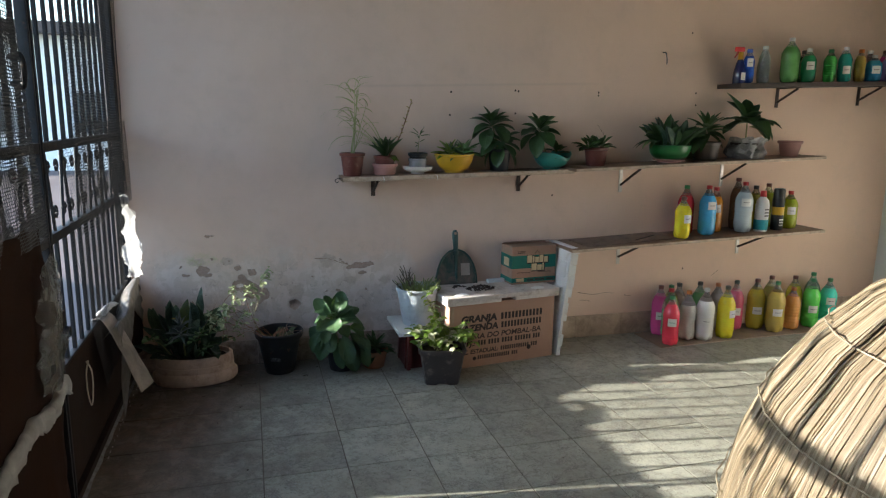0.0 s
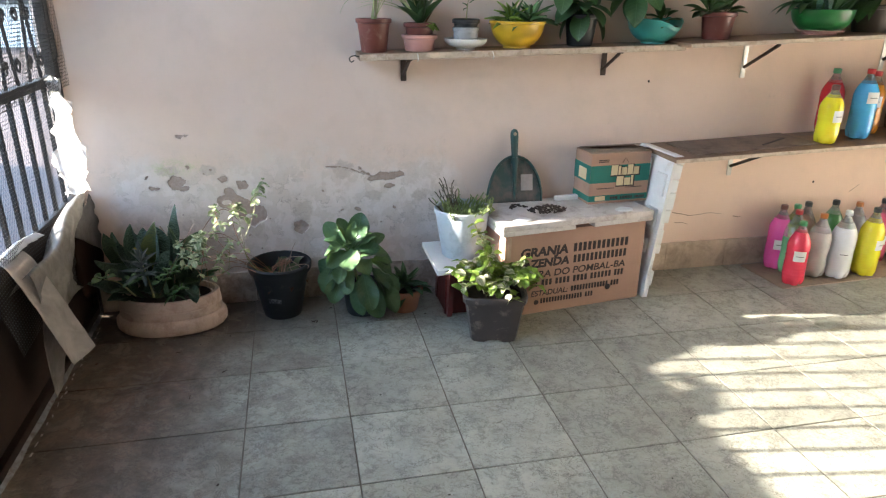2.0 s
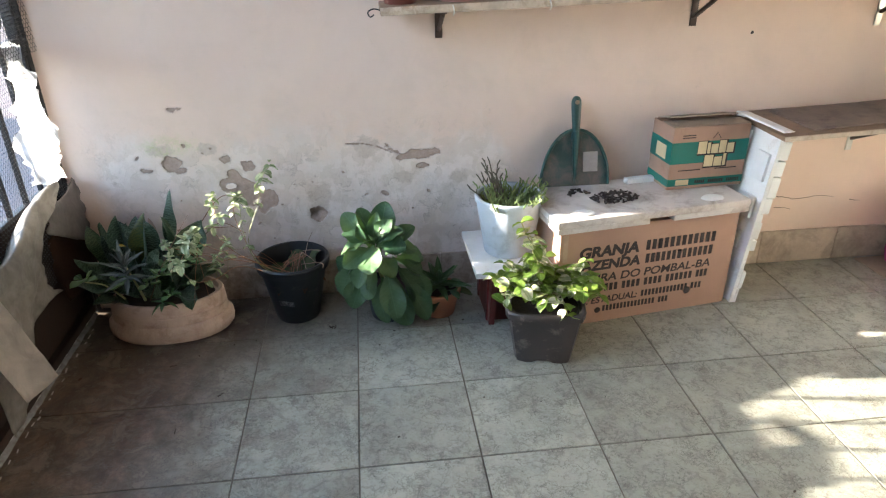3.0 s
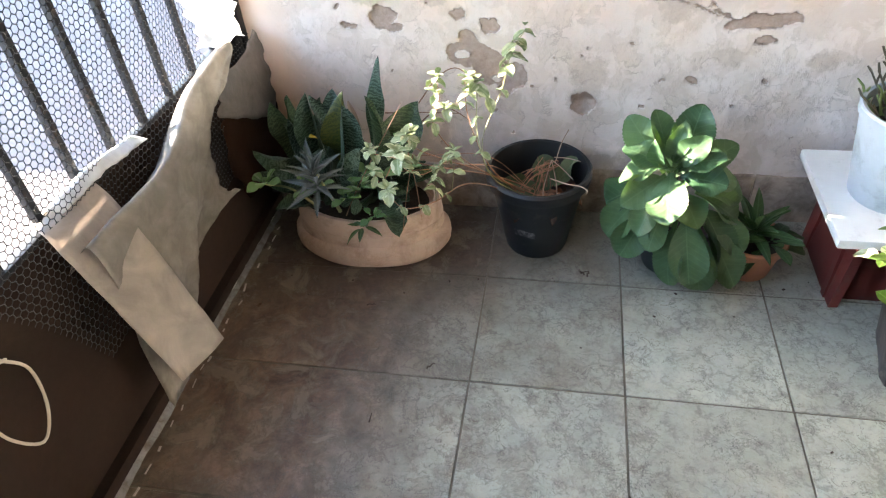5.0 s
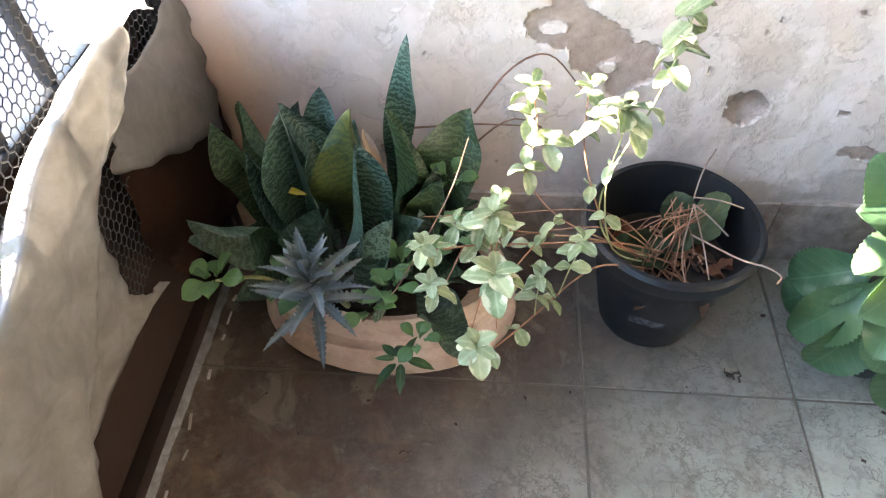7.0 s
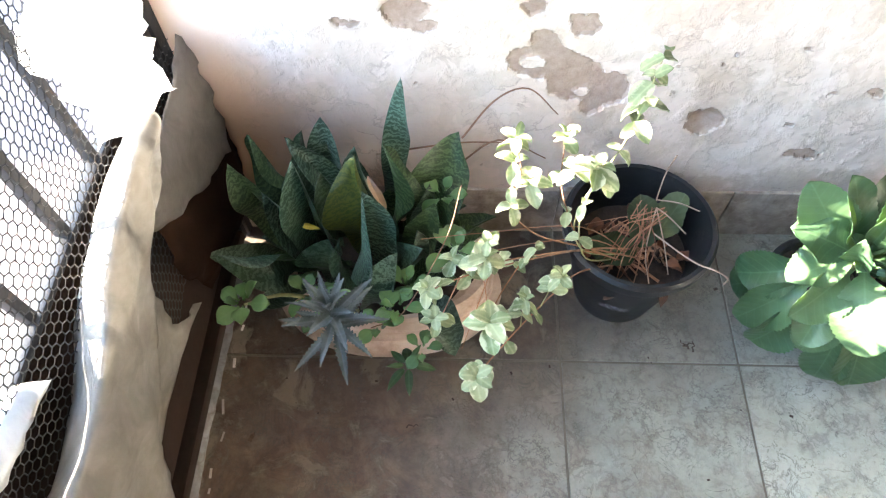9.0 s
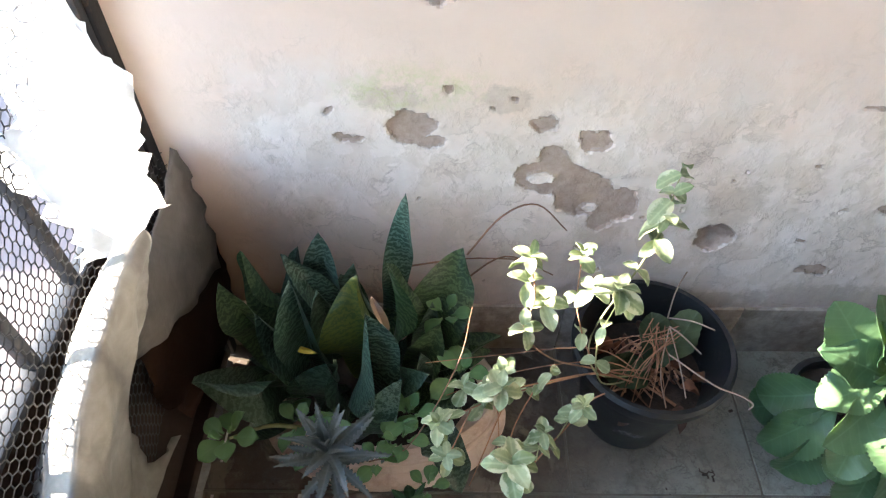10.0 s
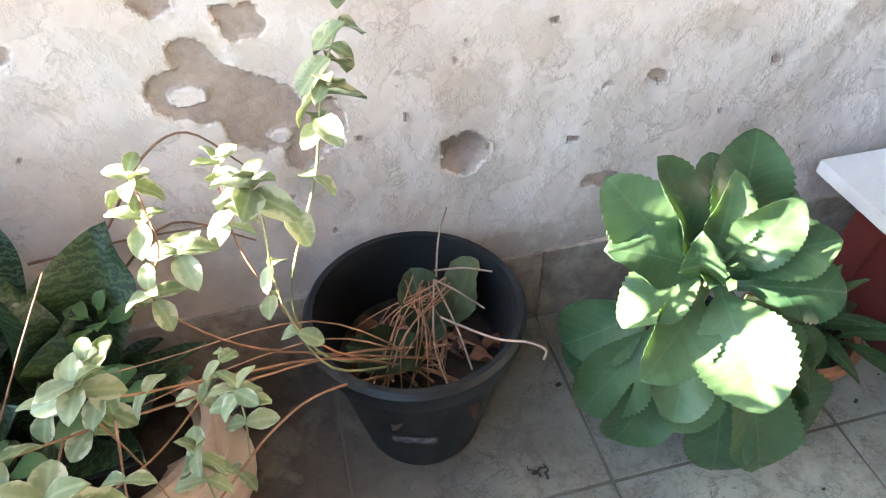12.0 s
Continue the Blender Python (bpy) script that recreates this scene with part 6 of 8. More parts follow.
PINK, GRN, RED, GREY, WHT, YEL = (0.85, 0.1, 0.36), (0.24, 0.58, 0.28), (0.85, 0.05, 0.09), (0.66, 0.64, 0.61), (0.85, 0.82, 0.78), (0.88, 0.68, 0.03)
OLIVE, ORNG, LGRN, TEAL, BLUE, AMBER = (0.55, 0.42, 0.1), (0.9, 0.36, 0.1), (0.12, 0.66, 0.1), (0.08, 0.7, 0.56), (0.08, 0.42, 0.8), (0.5, 0.2, 0.02)
Zf = 0.006
for at, col, word, kw in (
    ((2.215, 0.535), PINK, "bright pink", dict(h=0.325, cap="darkred", label_z=0.42)),
    ((2.245, 0.465), GRN, "green", dict(h=0.32, cap="red", clear=0.3, fill=0.62, label_z=0.4, waist=0.05)),
    ((2.165, 0.335), RED, "red", dict(h=0.31, r=0.051, cap="green", ribs=9, label_z=0.5, fill=0.86)),
    ((2.335, 0.405), GREY, "cloudy grey", dict(h=0.315, cap="orange", waist=0.08, tag=False, fill=0.75, clear=0.35)),
    ((2.44, 0.37), WHT, "milky white", dict(h=0.335, r=0.056, cap="white", fill=0.78, label_z=0.4)),
    ((2.6, 0.372), YEL, "yellow", dict(h=0.34, r=0.055, cap="black", label_z=0.5, turn=40)),
    ((2.36, 0.545), (0.5, 0.22, 0.14), "salmon", dict(h=0.33, cap="black", tag=False, fill=0.6, clear=0.4)),
    ((2.3, 0.545), (0.35, 0.36, 0.06), "yellow-green", dict(h=0.32, cap="green", tag=False)),
    ((2.52, 0.545), (0.1, 0.36, 0.1), "dark green", dict(h=0.33, cap="black", tag=False, clear=0.4)),
    ((2.66, 0.54), (0.55, 0.5, 0.48), "pale clear", dict(h=0.315, cap="orange", tag=False, clear=0.6)),
    ((2.79, 0.52), (0.58, 0.1, 0.18), "raspberry pink", dict(h=0.33, cap="black", label_z=0.4)),
    ((2.94, 0.5), (0.5, 0.4, 0.04), "dull yellow", dict(h=0.34, r=0.058, cap="darkred", label_z=0.4)),
    ((3.02, 0.405), OLIVE, "olive brown", dict(h=0.34, r=0.058, cap="green", label_z=0.42, fill=0.82)),
    ((3.1, 0.55), (0.4, 0.4, 0.12), "pale olive", dict(h=0.34, cap="darkred", tag=False, clear=0.3)),
    ((3.18, 0.43), ORNG, "orange", dict(h=0.285, r=0.052, cap="orange", ribs=7, waist=0.1, tag=False)),
    ((3.3, 0.55), (0.55, 0.48, 0.04), "lemon yellow", dict(h=0.33, cap="darkred", tag=False)),
    ((3.345, 0.44), LGRN, "bright green", dict(h=0.335, r=0.056, cap="green", ribs=8, label_z=0.4)),
    ((3.46, 0.555), (0.3, 0.48, 0.32), "pale green", dict(h=0.345, cap="green", tag=False, clear=0.6)),
    ((3.5, 0.45), TEAL, "turquoise", dict(h=0.325, r=0.056, cap="green", ribs=8, label_z=0.55)),
):
    bottle((*at, Zf), col, word, **kw)
mid = "bottles on the middle shelf"
for x, y, col, word, kw in (
    (2.225, 0.385, YEL, "yellow", dict(h=0.275, r=0.05, cap="darkred", label_z=0.5, turn=30, waist=0.05)),
    (2.345, 0.53, (0.5, 0.02, 0.03), "dark red", dict(h=0.33, r=0.052, cap="green", label_z=0.45)),
    (2.435, 0.43, BLUE, "sky blue", dict(h=0.335, r=0.053, cap="red", label_z=0.62, turn=20)),
    (2.545, 0.5, AMBER, "amber", dict(h=0.31, r=0.048, cap="red", label_z=0.55)),
    (2.705, 0.43, (0.55, 0.62, 0.66), "pale blue", dict(h=0.345, r=0.055, cap="red", label_z=0.62, clear=0.3, waist=0.05)),
    (2.745, 0.545, (0.2, 0.1, 0.05), "dark brown", dict(h=0.36, r=0.045, cap="darkred", tag=False)),
    (2.98, 0.535, (0.3, 0.33, 0.04), "olive green", dict(h=0.31, r=0.05, cap="darkred", tag=False, clear=0.3)),
    (2.88, 0.535, (0.45, 0.42, 0.05), "yellow-green", dict(h=0.3, r=0.045, cap="black", tag=False)),
    (3.075, 0.44, (0.45, 0.55, 0.04), "lime", dict(h=0.262, r=0.05, cap="red", label_z=0.5, clear=0.35)),
):
    kw["h"] *= 0.92
    bottle((x, y, Z3(x)), col, word, group=mid, **kw)
t = thing("squeeze_bottle", (2.84, 0.42, Z3(2.84)), "white and teal cleaner bottle with a red cap", "bottle", mid)
part("body", lathe_bm(((0.0, 0.0), (0.04, 0.0), (0.042, 0.01), (0.042, 0.17), (0.036, 0.2), (0.018, 0.22), (0.018, 0.225), (0.0, 0.226)), 26), M_WHITE, t)
part("lower_band", lathe_bm(((0.0425, 0.012), (0.0432, 0.014), (0.0432, 0.075), (0.0425, 0.077)), 26), plain("teal_label", (0.02, 0.3, 0.36), 0.4), t)
for k in range(3):
    part("print_bar", slab_bm(0.03, 0.001, 0.007, 0, (-0.015, -0.0436, 0.1 + 0.02 * k)), M_INK, t)
part("cap", lathe_bm(((0.019, 0.224), (0.02, 0.226), (0.017, 0.262), (0.0, 0.264)), 18), CAPS["red"], t)
t = thing("spray_can", (2.965, 0.42, Z3(2.965)), "black spray can with yellow panel and black cap", "spray can", mid)
part("can", lathe_bm(((0.0, 0.0), (0.036, 0.0), (0.037, 0.006), (0.037, 0.2), (0.034, 0.21), (0.0, 0.212)), 26), M_BLACK, t)
part("panel", lathe_bm(((0.0372, 0.1), (0.0376, 0.102), (0.0376, 0.15), (0.0372, 0.152)), 26), M_YELLOWPOT, t)
for k in range(3):
    part("print_bar", slab_bm(0.03, 0.001, 0.008, 0, (-0.015, -0.0385, 0.03 + 0.018 * k)), M_WHITE, t)
part("cap", lathe_bm(((0.035, 0.208), (0.035, 0.262), (0.03, 0.27), (0.0, 0.27)), 22), CAPS["black"], t)

top = "bottles on the high shelf"
for x, col, word, kw in (
    (2.675, (0.02, 0.1, 0.55), "royal blue", dict(h=0.2, r=0.034, cap="blue", clear=0.3, label_z=0.62)),
    (2.79, (0.5, 0.55, 0.56), "clear", dict(h=0.22, r=0.034, cap="white", clear=0.8, tag=False)),
    (2.84, (0.02, 0.06, 0.04), "blackish green", dict(h=0.17, r=0.03, cap="black", tag=False, y=0.55)),
    (2.985, (0.16, 0.42, 0.13), "pale green", dict(h=0.27, r=0.056, cap="white", clear=0.4, tag=False)),
    (3.13, (0.03, 0.33, 0.16), "deep green", dict(h=0.205, r=0.046, cap="white", clear=0.3, label_z=0.5)),
    (3.17, (0.01, 0.08, 0.05), "dark green", dict(h=0.2, r=0.034, cap="black", tag=False, y=0.56)),
    (3.3, (0.05, 0.42, 0.06), "grass green", dict(h=0.2, r=0.04, cap="green", clear=0.3, tag=False, ribs=6)),
    (3.42, (0.02, 0.3, 0.26), "teal", dict(h=0.215, r=0.042, cap="white", clear=0.3, label_z=0.35)),
    (3.475, (0.1, 0.36, 0.1), "green", dict(h=0.2, r=0.03, cap="white", clear=0.3, tag=False, y=0.54)),
    (3.545, (0.3, 0.2, 0.03), "brownish yellow", dict(h=0.2, r=0.034, cap="orange", tag=False)),
    (3.66, (0.04, 0.3, 0.5), "light blue", dict(h=0.165, r=0.05, cap="white", label_z=0.45)),
    (3.7, (0.5, 0.5, 0.55), "clear", dict(h=0.2, r=0.03, cap="white", clear=0.7, tag=False, y=0.55)),
    (3.775, (0.2, 0.16, 0.42), "violet", dict(h=0.165, r=0.04, cap="white", label_z=0.45)),
    (3.83, (0.4, 0.03, 0.2), "magenta", dict(h=0.2, r=0.036, cap="darkred", tag=False, y=0.55)),
    (3.91, (0.14, 0.35, 0.22), "sea green", dict(h=0.165, r=0.052, cap="darkred", label_z=0.45)),
):
    kw = dict(kw)
    y = kw.pop("y", 0.475)
    bottle((x, y, Z4(x)), col, word, group=top, **kw)
t = thing("spray_bottle", (2.615, 0.48, Z4(2.615)), "dark blue trigger spray bottle with a red nozzle", "spray bottle", top)
part("body", lathe_bm(((0.0, 0.0), (0.036, 0.0), (0.038, 0.01), (0.036, 0.07), (0.024, 0.12), (0.014, 0.15), (0.013, 0.19), (0.0, 0.19)), 24), bottle_material("navy_bottle", (0.02, 0.03, 0.16), 0.2), t)
part("neck_band", lathe_bm(((0.0138, 0.14), (0.0165, 0.145), (0.0155, 0.186), (0.0132, 0.19)), 20), M_YELLOWPOT, t)
bm = slab_bm(0.062, 0.022, 0.03, 0.006, (-0.042, -0.011, 0.19))
part("nozzle_head", bm, CAPS["red"], t)
part("trigger", tube_bm(curve_points([(-0.02, 0, 0.192), (-0.03, 0, 0.175), (-0.045, 0, 0.155)]), 0.005, 6), CAPS["red"], t)
part("front_panel", slab_bm(0.03, 0.001, 0.045, 0, (-0.015, -0.0375, 0.02)), M_LABEL, t)

t = thing("cardboard_mat", (2.09, 0.295, 0.0), "dirty flattened cardboard under the bottles on the floor", "cardboard")
bm = slab_bm(0.62, 0.3, 0.005, 0.0015)
M_CARD_MAT = plain("trodden_card", (0.3, 0.225, 0.17), 0.85, 0.2, 5, 90, 0.2, dirt=(0.15, 0.105, 0.08), dirt_amount=0.35)
part("sheet", bm, M_CARD_MAT, t, m=pose(0, 0, 0, 0, 0, 3))
part("sheet", slab_bm(0.85, 0.26, 0.005, 0.0015), M_CARD_MAT, t, m=pose(0.6, 0.035, 0.0005, 0, 0, 0.5))
for x, w in ((0.02, 0.56), (0.64, 0.78)):
    part("torn_edge", slab_bm(w, 0.004, 0.004, 0.001, (0, -0.005, 0.0)), M_WOOD_PALE, t, m=pose(x, 0.001 if x < 0.5 else 0.036, 0, 0, 0, 3 if x < 0.5 else 0.5))

# ---- box, foam, dustpan ----
BOX = Matrix.Translation((0.69, 0.252, 0.0)) @ pose(0, 0, 0, 0, 0, 8)


def boxed(name, label, category, m):
    t = thing(name, (0, 0, 0), label, category)
    t.matrix_basis = m
    return t


t = boxed("egg_box", "large brown cardboard box with dark printed lettering", "cardboard box", BOX)
W, D, H = 0.68, 0.27, 0.372
part("front_panel", slab_bm(W, 0.004, H, 0.001), M_CARD, t)
part("back_panel", slab_bm(W, 0.004, H, 0.001, (0, D - 0.004, 0)), M_CARD, t)
part("side_panel", slab_bm(0.004, D - 0.009, H, 0.001, (0.0, 0.0045, 0)), M_CARD, t)
part("side_panel", slab_bm(0.004, D - 0.009, H, 0.001, (W - 0.004, 0.0045, 0)), M_CARD, t)
part("flap", slab_bm(W - 0.01, D - 0.01, 0.004, 0.0, (0.005, 0.005, H - 0.006)), M_CARD, t)
part("tape", slab_bm(0.016, 0.001, 0.1, 0, (0.012, -0.0012, 0.26)), M_DRY_PALE, t, "torn paper strip")


def lettering(text, size, x, z, parent, material, y=-0.0012, bold=0.0, shear=0.12, width=None):
    """Printed words as flat mesh, with Blender's own font."""
    cu = bpy.data.curves.new("text", "FONT")
    cu.body, cu.size, cu.shear, cu.offset = text, size, shear, bold
    ob = bpy.data.objects.new("text", cu)
    me = bpy.data.meshes.new_from_object(ob)
    bpy.data.objects.remove(ob)
    me.materials.clear()
    me.materials.append(material)
    k = 1.0
    if width and len(me.vertices):
        xs = [v.co.x for v in me.vertices]
        k = width / (max(xs) - min(xs))
    return part("lettering", me, material, parent, m=Matrix.Translation((x, y, z)) @ pose(0, 0, 0, 90) @ Matrix.Diagonal((k, 1, 1, 1)))


def bars(parent, x, z, widths, h, material, y=-0.0012, gap=0.012):
    for w in widths:
        n = max(1, round(w / (h * 0.62)))
        for i in range(n):
            part("print_bar", slab_bm(w / n * 0.62, 0.0012, h, 0, (x + w / n * i, y, z)), material, parent)
        x += w + gap


lettering("GRANJA", 0.054, 0.071, 0.265, t, M_INK, bold=0.0026, width=0.225)
bars(t, 0.325, 0.265, (0.28,), 0.038, M_INK)
lettering("FAZENDA", 0.05, 0.058, 0.2145, t, M_INK, bold=0.0024, width=0.248)
bars(t, 0.328, 0.2145, (0.272,), 0.035, M_INK)
lettering("RIBEIRA DO POMBAL-BA", 0.043, 0.051, 0.166, t, M_INK, bold=0.0009, width=0.54)
lettering("CNPJ.:", 0.04, 0.034, 0.126, t, M_INK, bold=0.0013, width=0.125)
bars(t, 0.18, 0.126, (0.055, 0.075, 0.075, 0.11, 0.05), 0.028, M_INK, gap=0.012)
lettering("INSC. ESTADUAL:", 0.035, 0.035, 0.08, t, M_INK, bold=0.0009, width=0.275)
bars(t, 0.328, 0.08, (0.19, 0.045), 0.0245, M_INK)
bars(t, 0.18, 0.043, (0.21, 0.042), 0.0225, M_INK)
# vent holes are flat discs, painted with the dark of their inside
part("vent_hole", lathe_bm(((0.0, 0.001), (0.012, 0.001), (0.0135, 0.0)), 20), M_INK, t, m=pose(0.515, -0.001, 0.075, 90))
part("vent_hole", lathe_bm(((0.0, 0.001), (0.01, 0.001), (0.0115, 0.0)), 20), M_INK, t, m=pose(0.16, -0.001, 0.05, 90))

t = boxed("foam_lid", "white polystyrene lid lying on the egg box", "foam lid", BOX @ Matrix.Translation((-0.022, -0.022, 0.373)))
part("slab", slab_bm(0.722, 0.315, 0.027, 0.006, (0, 0, 0.0195)), M_FOAM_DUSTY, t)
part("rim", slab_bm(0.335, 0.31, 0.02, 0.004, (0.001, 0.001, 0)), M_FOAM_DUSTY, t)
part("rim", slab_bm(0.295, 0.31, 0.02, 0.004, (0.426, 0.001, 0)), M_FOAM_DUSTY, t)
for x, y in ((0.11, 0.05), (0.6, 0.05)):
    part("dimple", lathe_bm(((0.0, 0.006), (0.03, 0.007), (0.042, 0.003), (0.044, -0.002)), 24, 0.1, 1.0, 0.62), M_FOAM, t, m=pose(x, y, 0.0465))
part("tab", slab_bm(0.14, 0.03, 0.02, 0.004, (0.38, 0.25, 0.046)), M_FOAM, t)
part("tab", slab_bm(0.04, 0.05, 0.014, 0.004), M_FOAM, t, m=pose(0.525, 0.205, 0.0455, 0, 0, 25))

t = boxed("wood_chips", "small heap of dark dry chips on the foam lid", "chips", BOX @ Matrix.Translation((0.25, 0.12, 0.421)))
tagged(t, kind="stuff")
rnd = random.Random(91)
bm = bmesh.new()
for i in range(105):
    r = 0.07 * rnd.random() ** 0.6
    a = rnd.uniform(0, 6.28)
    p = Vector((r * 1.2 * math.cos(a), r * 0.75 * math.sin(a), 0.003 + 0.022 * (1 - r / 0.075) * rnd.random()))
    add_box(bm, (-0.008, -0.003, -0.002), (0.008, 0.003, 0.002), Matrix.Translation(p) @ pose(0, 0, 0, rnd.uniform(-30, 30), rnd.uniform(-30, 30), rnd.uniform(0, 360)))
for i in range(18):
    p = Vector((rnd.uniform(-0.14, -0.06), rnd.uniform(0.06, 0.11), 0.003))
    add_box(bm, (-0.008, -0.003, -0.002), (0.008, 0.003, 0.002), Matrix.Translation(p) @ pose(0, 0, 0, 0, 0, rnd.uniform(0, 360)))
part("chips", bm, plain("dark_chips", (0.05, 0.035, 0.03), 0.9, 0.5, 60, 150, 0.2), t, kind="stuff")

# dustpan leaning on the wall
t = boxed("dustpan", "dark green plastic dustpan leaning upright on the wall", "dustpan", Matrix.Translation((0.818, 0.545, 0.4205)) @ pose(0, 0, 0, -11, 0, 0))
bm = bmesh.new()
outline = [(-0.125, 0.0)] + [(-0.125 * math.cos(a) ** 0.95, 0.02 + 0.183 * math.sin(a) ** 1.15) for a in (radians(8 + 74 * i / 9) for i in range(10))]
outline += [(-x, z) for x, z in outline[::-1]]
a = [bm.verts.new((x, 0.0, z)) for x, z in outline]
b = [bm.verts.new((x, -0.003, z)) for x, z in outline]
bm.faces.new(a)
bm.faces.new(b[::-1])
for i in range(len(a)):
    j = (i + 1) % len(a)
    bm.faces.new((a[i], b[i], b[j], a[j]))
bmesh.ops.recalc_face_normals(bm, faces=bm.faces[:])
part("pan", bm, M_PAN_DUSTY, t)
bm = bmesh.new()
tube(bm, [(x, -0.012 * min(1.0, z / 0.1), z) for x, z in outline], 0.0065, 6)
part("raised_rim", bm, M_PAN, t)
part("spine", tube_bm([(0, -0.012, 0.2), (0, -0.01, 0.13), (0, -0.006, 0.05), (0, -0.003, 0.01)], 0.0155, 10, 0.25), M_PAN, t)
bm = bmesh.new()
rings = []
for z, w, d in ((0.172, 0.02, 0.006), (0.19, 0.016, 0.009), (0.215, 0.0145, 0.011), (0.25, 0.0165, 0.011), (0.285, 0.0185, 0.01), (0.305, 0.018, 0.009), (0.316, 0.013, 0.008), (0.321, 0.006, 0.005)):
    rings.append([bm.verts.new((w * math.cos(a), -0.012 + d * math.sin(a), z)) for a in (2 * math.pi * i / 14 for i in range(14))])
for p, q in zip(rings, rings[1:]):
    for i in range(14):
        bm.faces.new((p[i], p[(i + 1) % 14], q[(i + 1) % 14], q[i]))
bm.faces.new(rings[0][::-1])
bm.faces.new(rings[-1])
part("handle", bm, M_PAN, t, smooth=70)
part("hang_hole", lathe_bm(((0.0, 0.0008), (0.007, 0.0008), (0.008, 0.0)), 14), M_DRY_PALE, t, m=pose(0, -0.0216, 0.3, 90))
part("worn_patch", slab_bm(0.055, 0.003, 0.072, 0.0012, (0.03, -0.0054, 0.05), 3), plain("worn_grey", (0.3, 0.27, 0.26), 0.7, 0.2, 20, 90, 0.1), t, "pale worn sticker")

CARTON = Matrix.Translation((1.128, 0.448, 0.4215)) @ pose(0, 0, 0, 0, 0, 4)
t = boxed("product_carton", "brown cardboard carton with a teal printed band", "cardboard box", CARTON)
W, D, H = 0.292, 0.15, 0.225
bm = slab_bm(W, D, H, 0.002)
part("body", bm, M_CARD, t)
bm = slab_bm(W, 0.078, 0.004, 0.001)
part("flap", bm, M_CARD_MAT, t, m=Matrix.Translation((0, 0.005, H + 0.0005)) @ pose(0, 0, 0, 1.5))
bm = slab_bm(W - 0.03, 0.088, 0.004, 0.001, (0.012, 0, 0))
part("flap", bm, M_CARD_MAT, t, m=Matrix.Translation((0, 0.146, H + 0.001)) @ pose(0, 0, 0, 180 - 13) @ Matrix.Diagonal((1, 1, -1, 1)))
part("printed_band", slab_bm(W, 0.0012, 0.078, 0, (0, -0.0014, 0.095)), M_GREEN_INK, t)
part("printed_band", slab_bm(W, 0.0012, 0.026, 0, (0, -0.0014, 0.012)), M_GREEN_INK, t)
part("printed_band", slab_bm(0.0012, D, 0.078, 0, (-0.0014, 0, 0.095)), M_GREEN_INK, t)
part("printed_band", slab_bm(0.0012, D, 0.026, 0, (-0.0014, 0, 0.012)), M_GREEN_INK, t)
for x, z, w, h in ((0.098, 0.128, 0.032, 0.045), (0.134, 0.128, 0.011, 0.04), (0.149, 0.128, 0.026, 0.034), (0.179, 0.128, 0.026, 0.045), (0.209, 0.128, 0.026, 0.034), (0.128, 0.08, 0.034, 0.042), (0.166, 0.08, 0.03, 0.034), (0.2, 0.08, 0.011, 0.044)):
    part("logo_shadow", slab_bm(w + 0.008, 0.0012, h + 0.008, 0.0005, (x - 0.001, -0.0027, z - 0.006)), M_INK, t)
    part("logo_shape", slab_bm(w, 0.0012, h, 0.0005, (x, -0.004, z)), M_CREAM_INK, t, "plain cream logo shape")
part("logo_shape", slab_bm(0.0012, 0.07, 0.05, 0.0005, (-0.0028, 0.035, 0.105)), M_CREAM_INK, t, "plain cream logo shape")
part("logo_shape", slab_bm(0.05, 0.0012, 0.02, 0.0005, (0.03, -0.0028, 0.015)), M_CREAM_INK, t, "plain cream logo shape")
bm = bmesh.new()
tube(bm, [(0.15, -0.002, 0.182), (0.165, -0.002, 0.203), (0.18, -0.002, 0.182)], 0.0012, 4)
part("printed_mark", bm, M_INK, t)
bars(t, 0.035, 0.195, (0.05,), 0.004, M_INK, -0.0014)
bars(t, 0.035, 0.187, (0.05,), 0.004, M_INK, -0.0014)
bars(t, 0.035, 0.068, (0.085,), 0.003, M_INK, -0.0014)
bars(t, 0.175, 0.068, (0.085,), 0.003, M_INK, -0.0014)
bars(t, 0.105, 0.018, (0.04, 0.06, 0.05), 0.012, M_INK, -0.0028)

# foam slab on edge, under the end of the middle shelf
t = boxed("foam_slab", "white polystyrene packing slab standing against the shelf end", "foam slab", Matrix.Translation((1.385, 0.335, 0.0)) @ pose(0, 0, 0, 0, 6.5, 4))
bm = bmesh.new()
add_box(bm, (0, 0, 0), (0.014, 0.27, 0.645))
part("sheet", bm, M_FOAM, t)
rnd = random.Random(17)
z = 0.0
while z < 0.64:
    h = min(rnd.uniform(0.03, 0.085), 0.645 - z)
    w = rnd.choice((0.004, 0.012, 0.018)) + 0.042 * (z / 0.69) ** 1.5
    part("rib", slab_bm(w, 0.265 - rnd.uniform(0, 0.012), h - 0.002, 0.005, (0.014, rnd.uniform(-0.005, 0.008), z), 3), M_FOAM, t)
    z += h
part("top_lip", slab_bm(0.068, 0.28, 0.014, 0.004, (-0.003, -0.006, 0.645), 3), M_FOAM, t)
for y, z, d, h in ((0.02, 0.47, 0.07, 0.1), (0.03, 0.33, 0.09, 0.08), (0.15, 0.5, 0.09, 0.12), (0.05, 0.2, 0.12, 0.07)):
    part("pad", slab_bm(0.012, d, h, 0.004, (-0.0115, y, z), 2), M_FOAM, t)

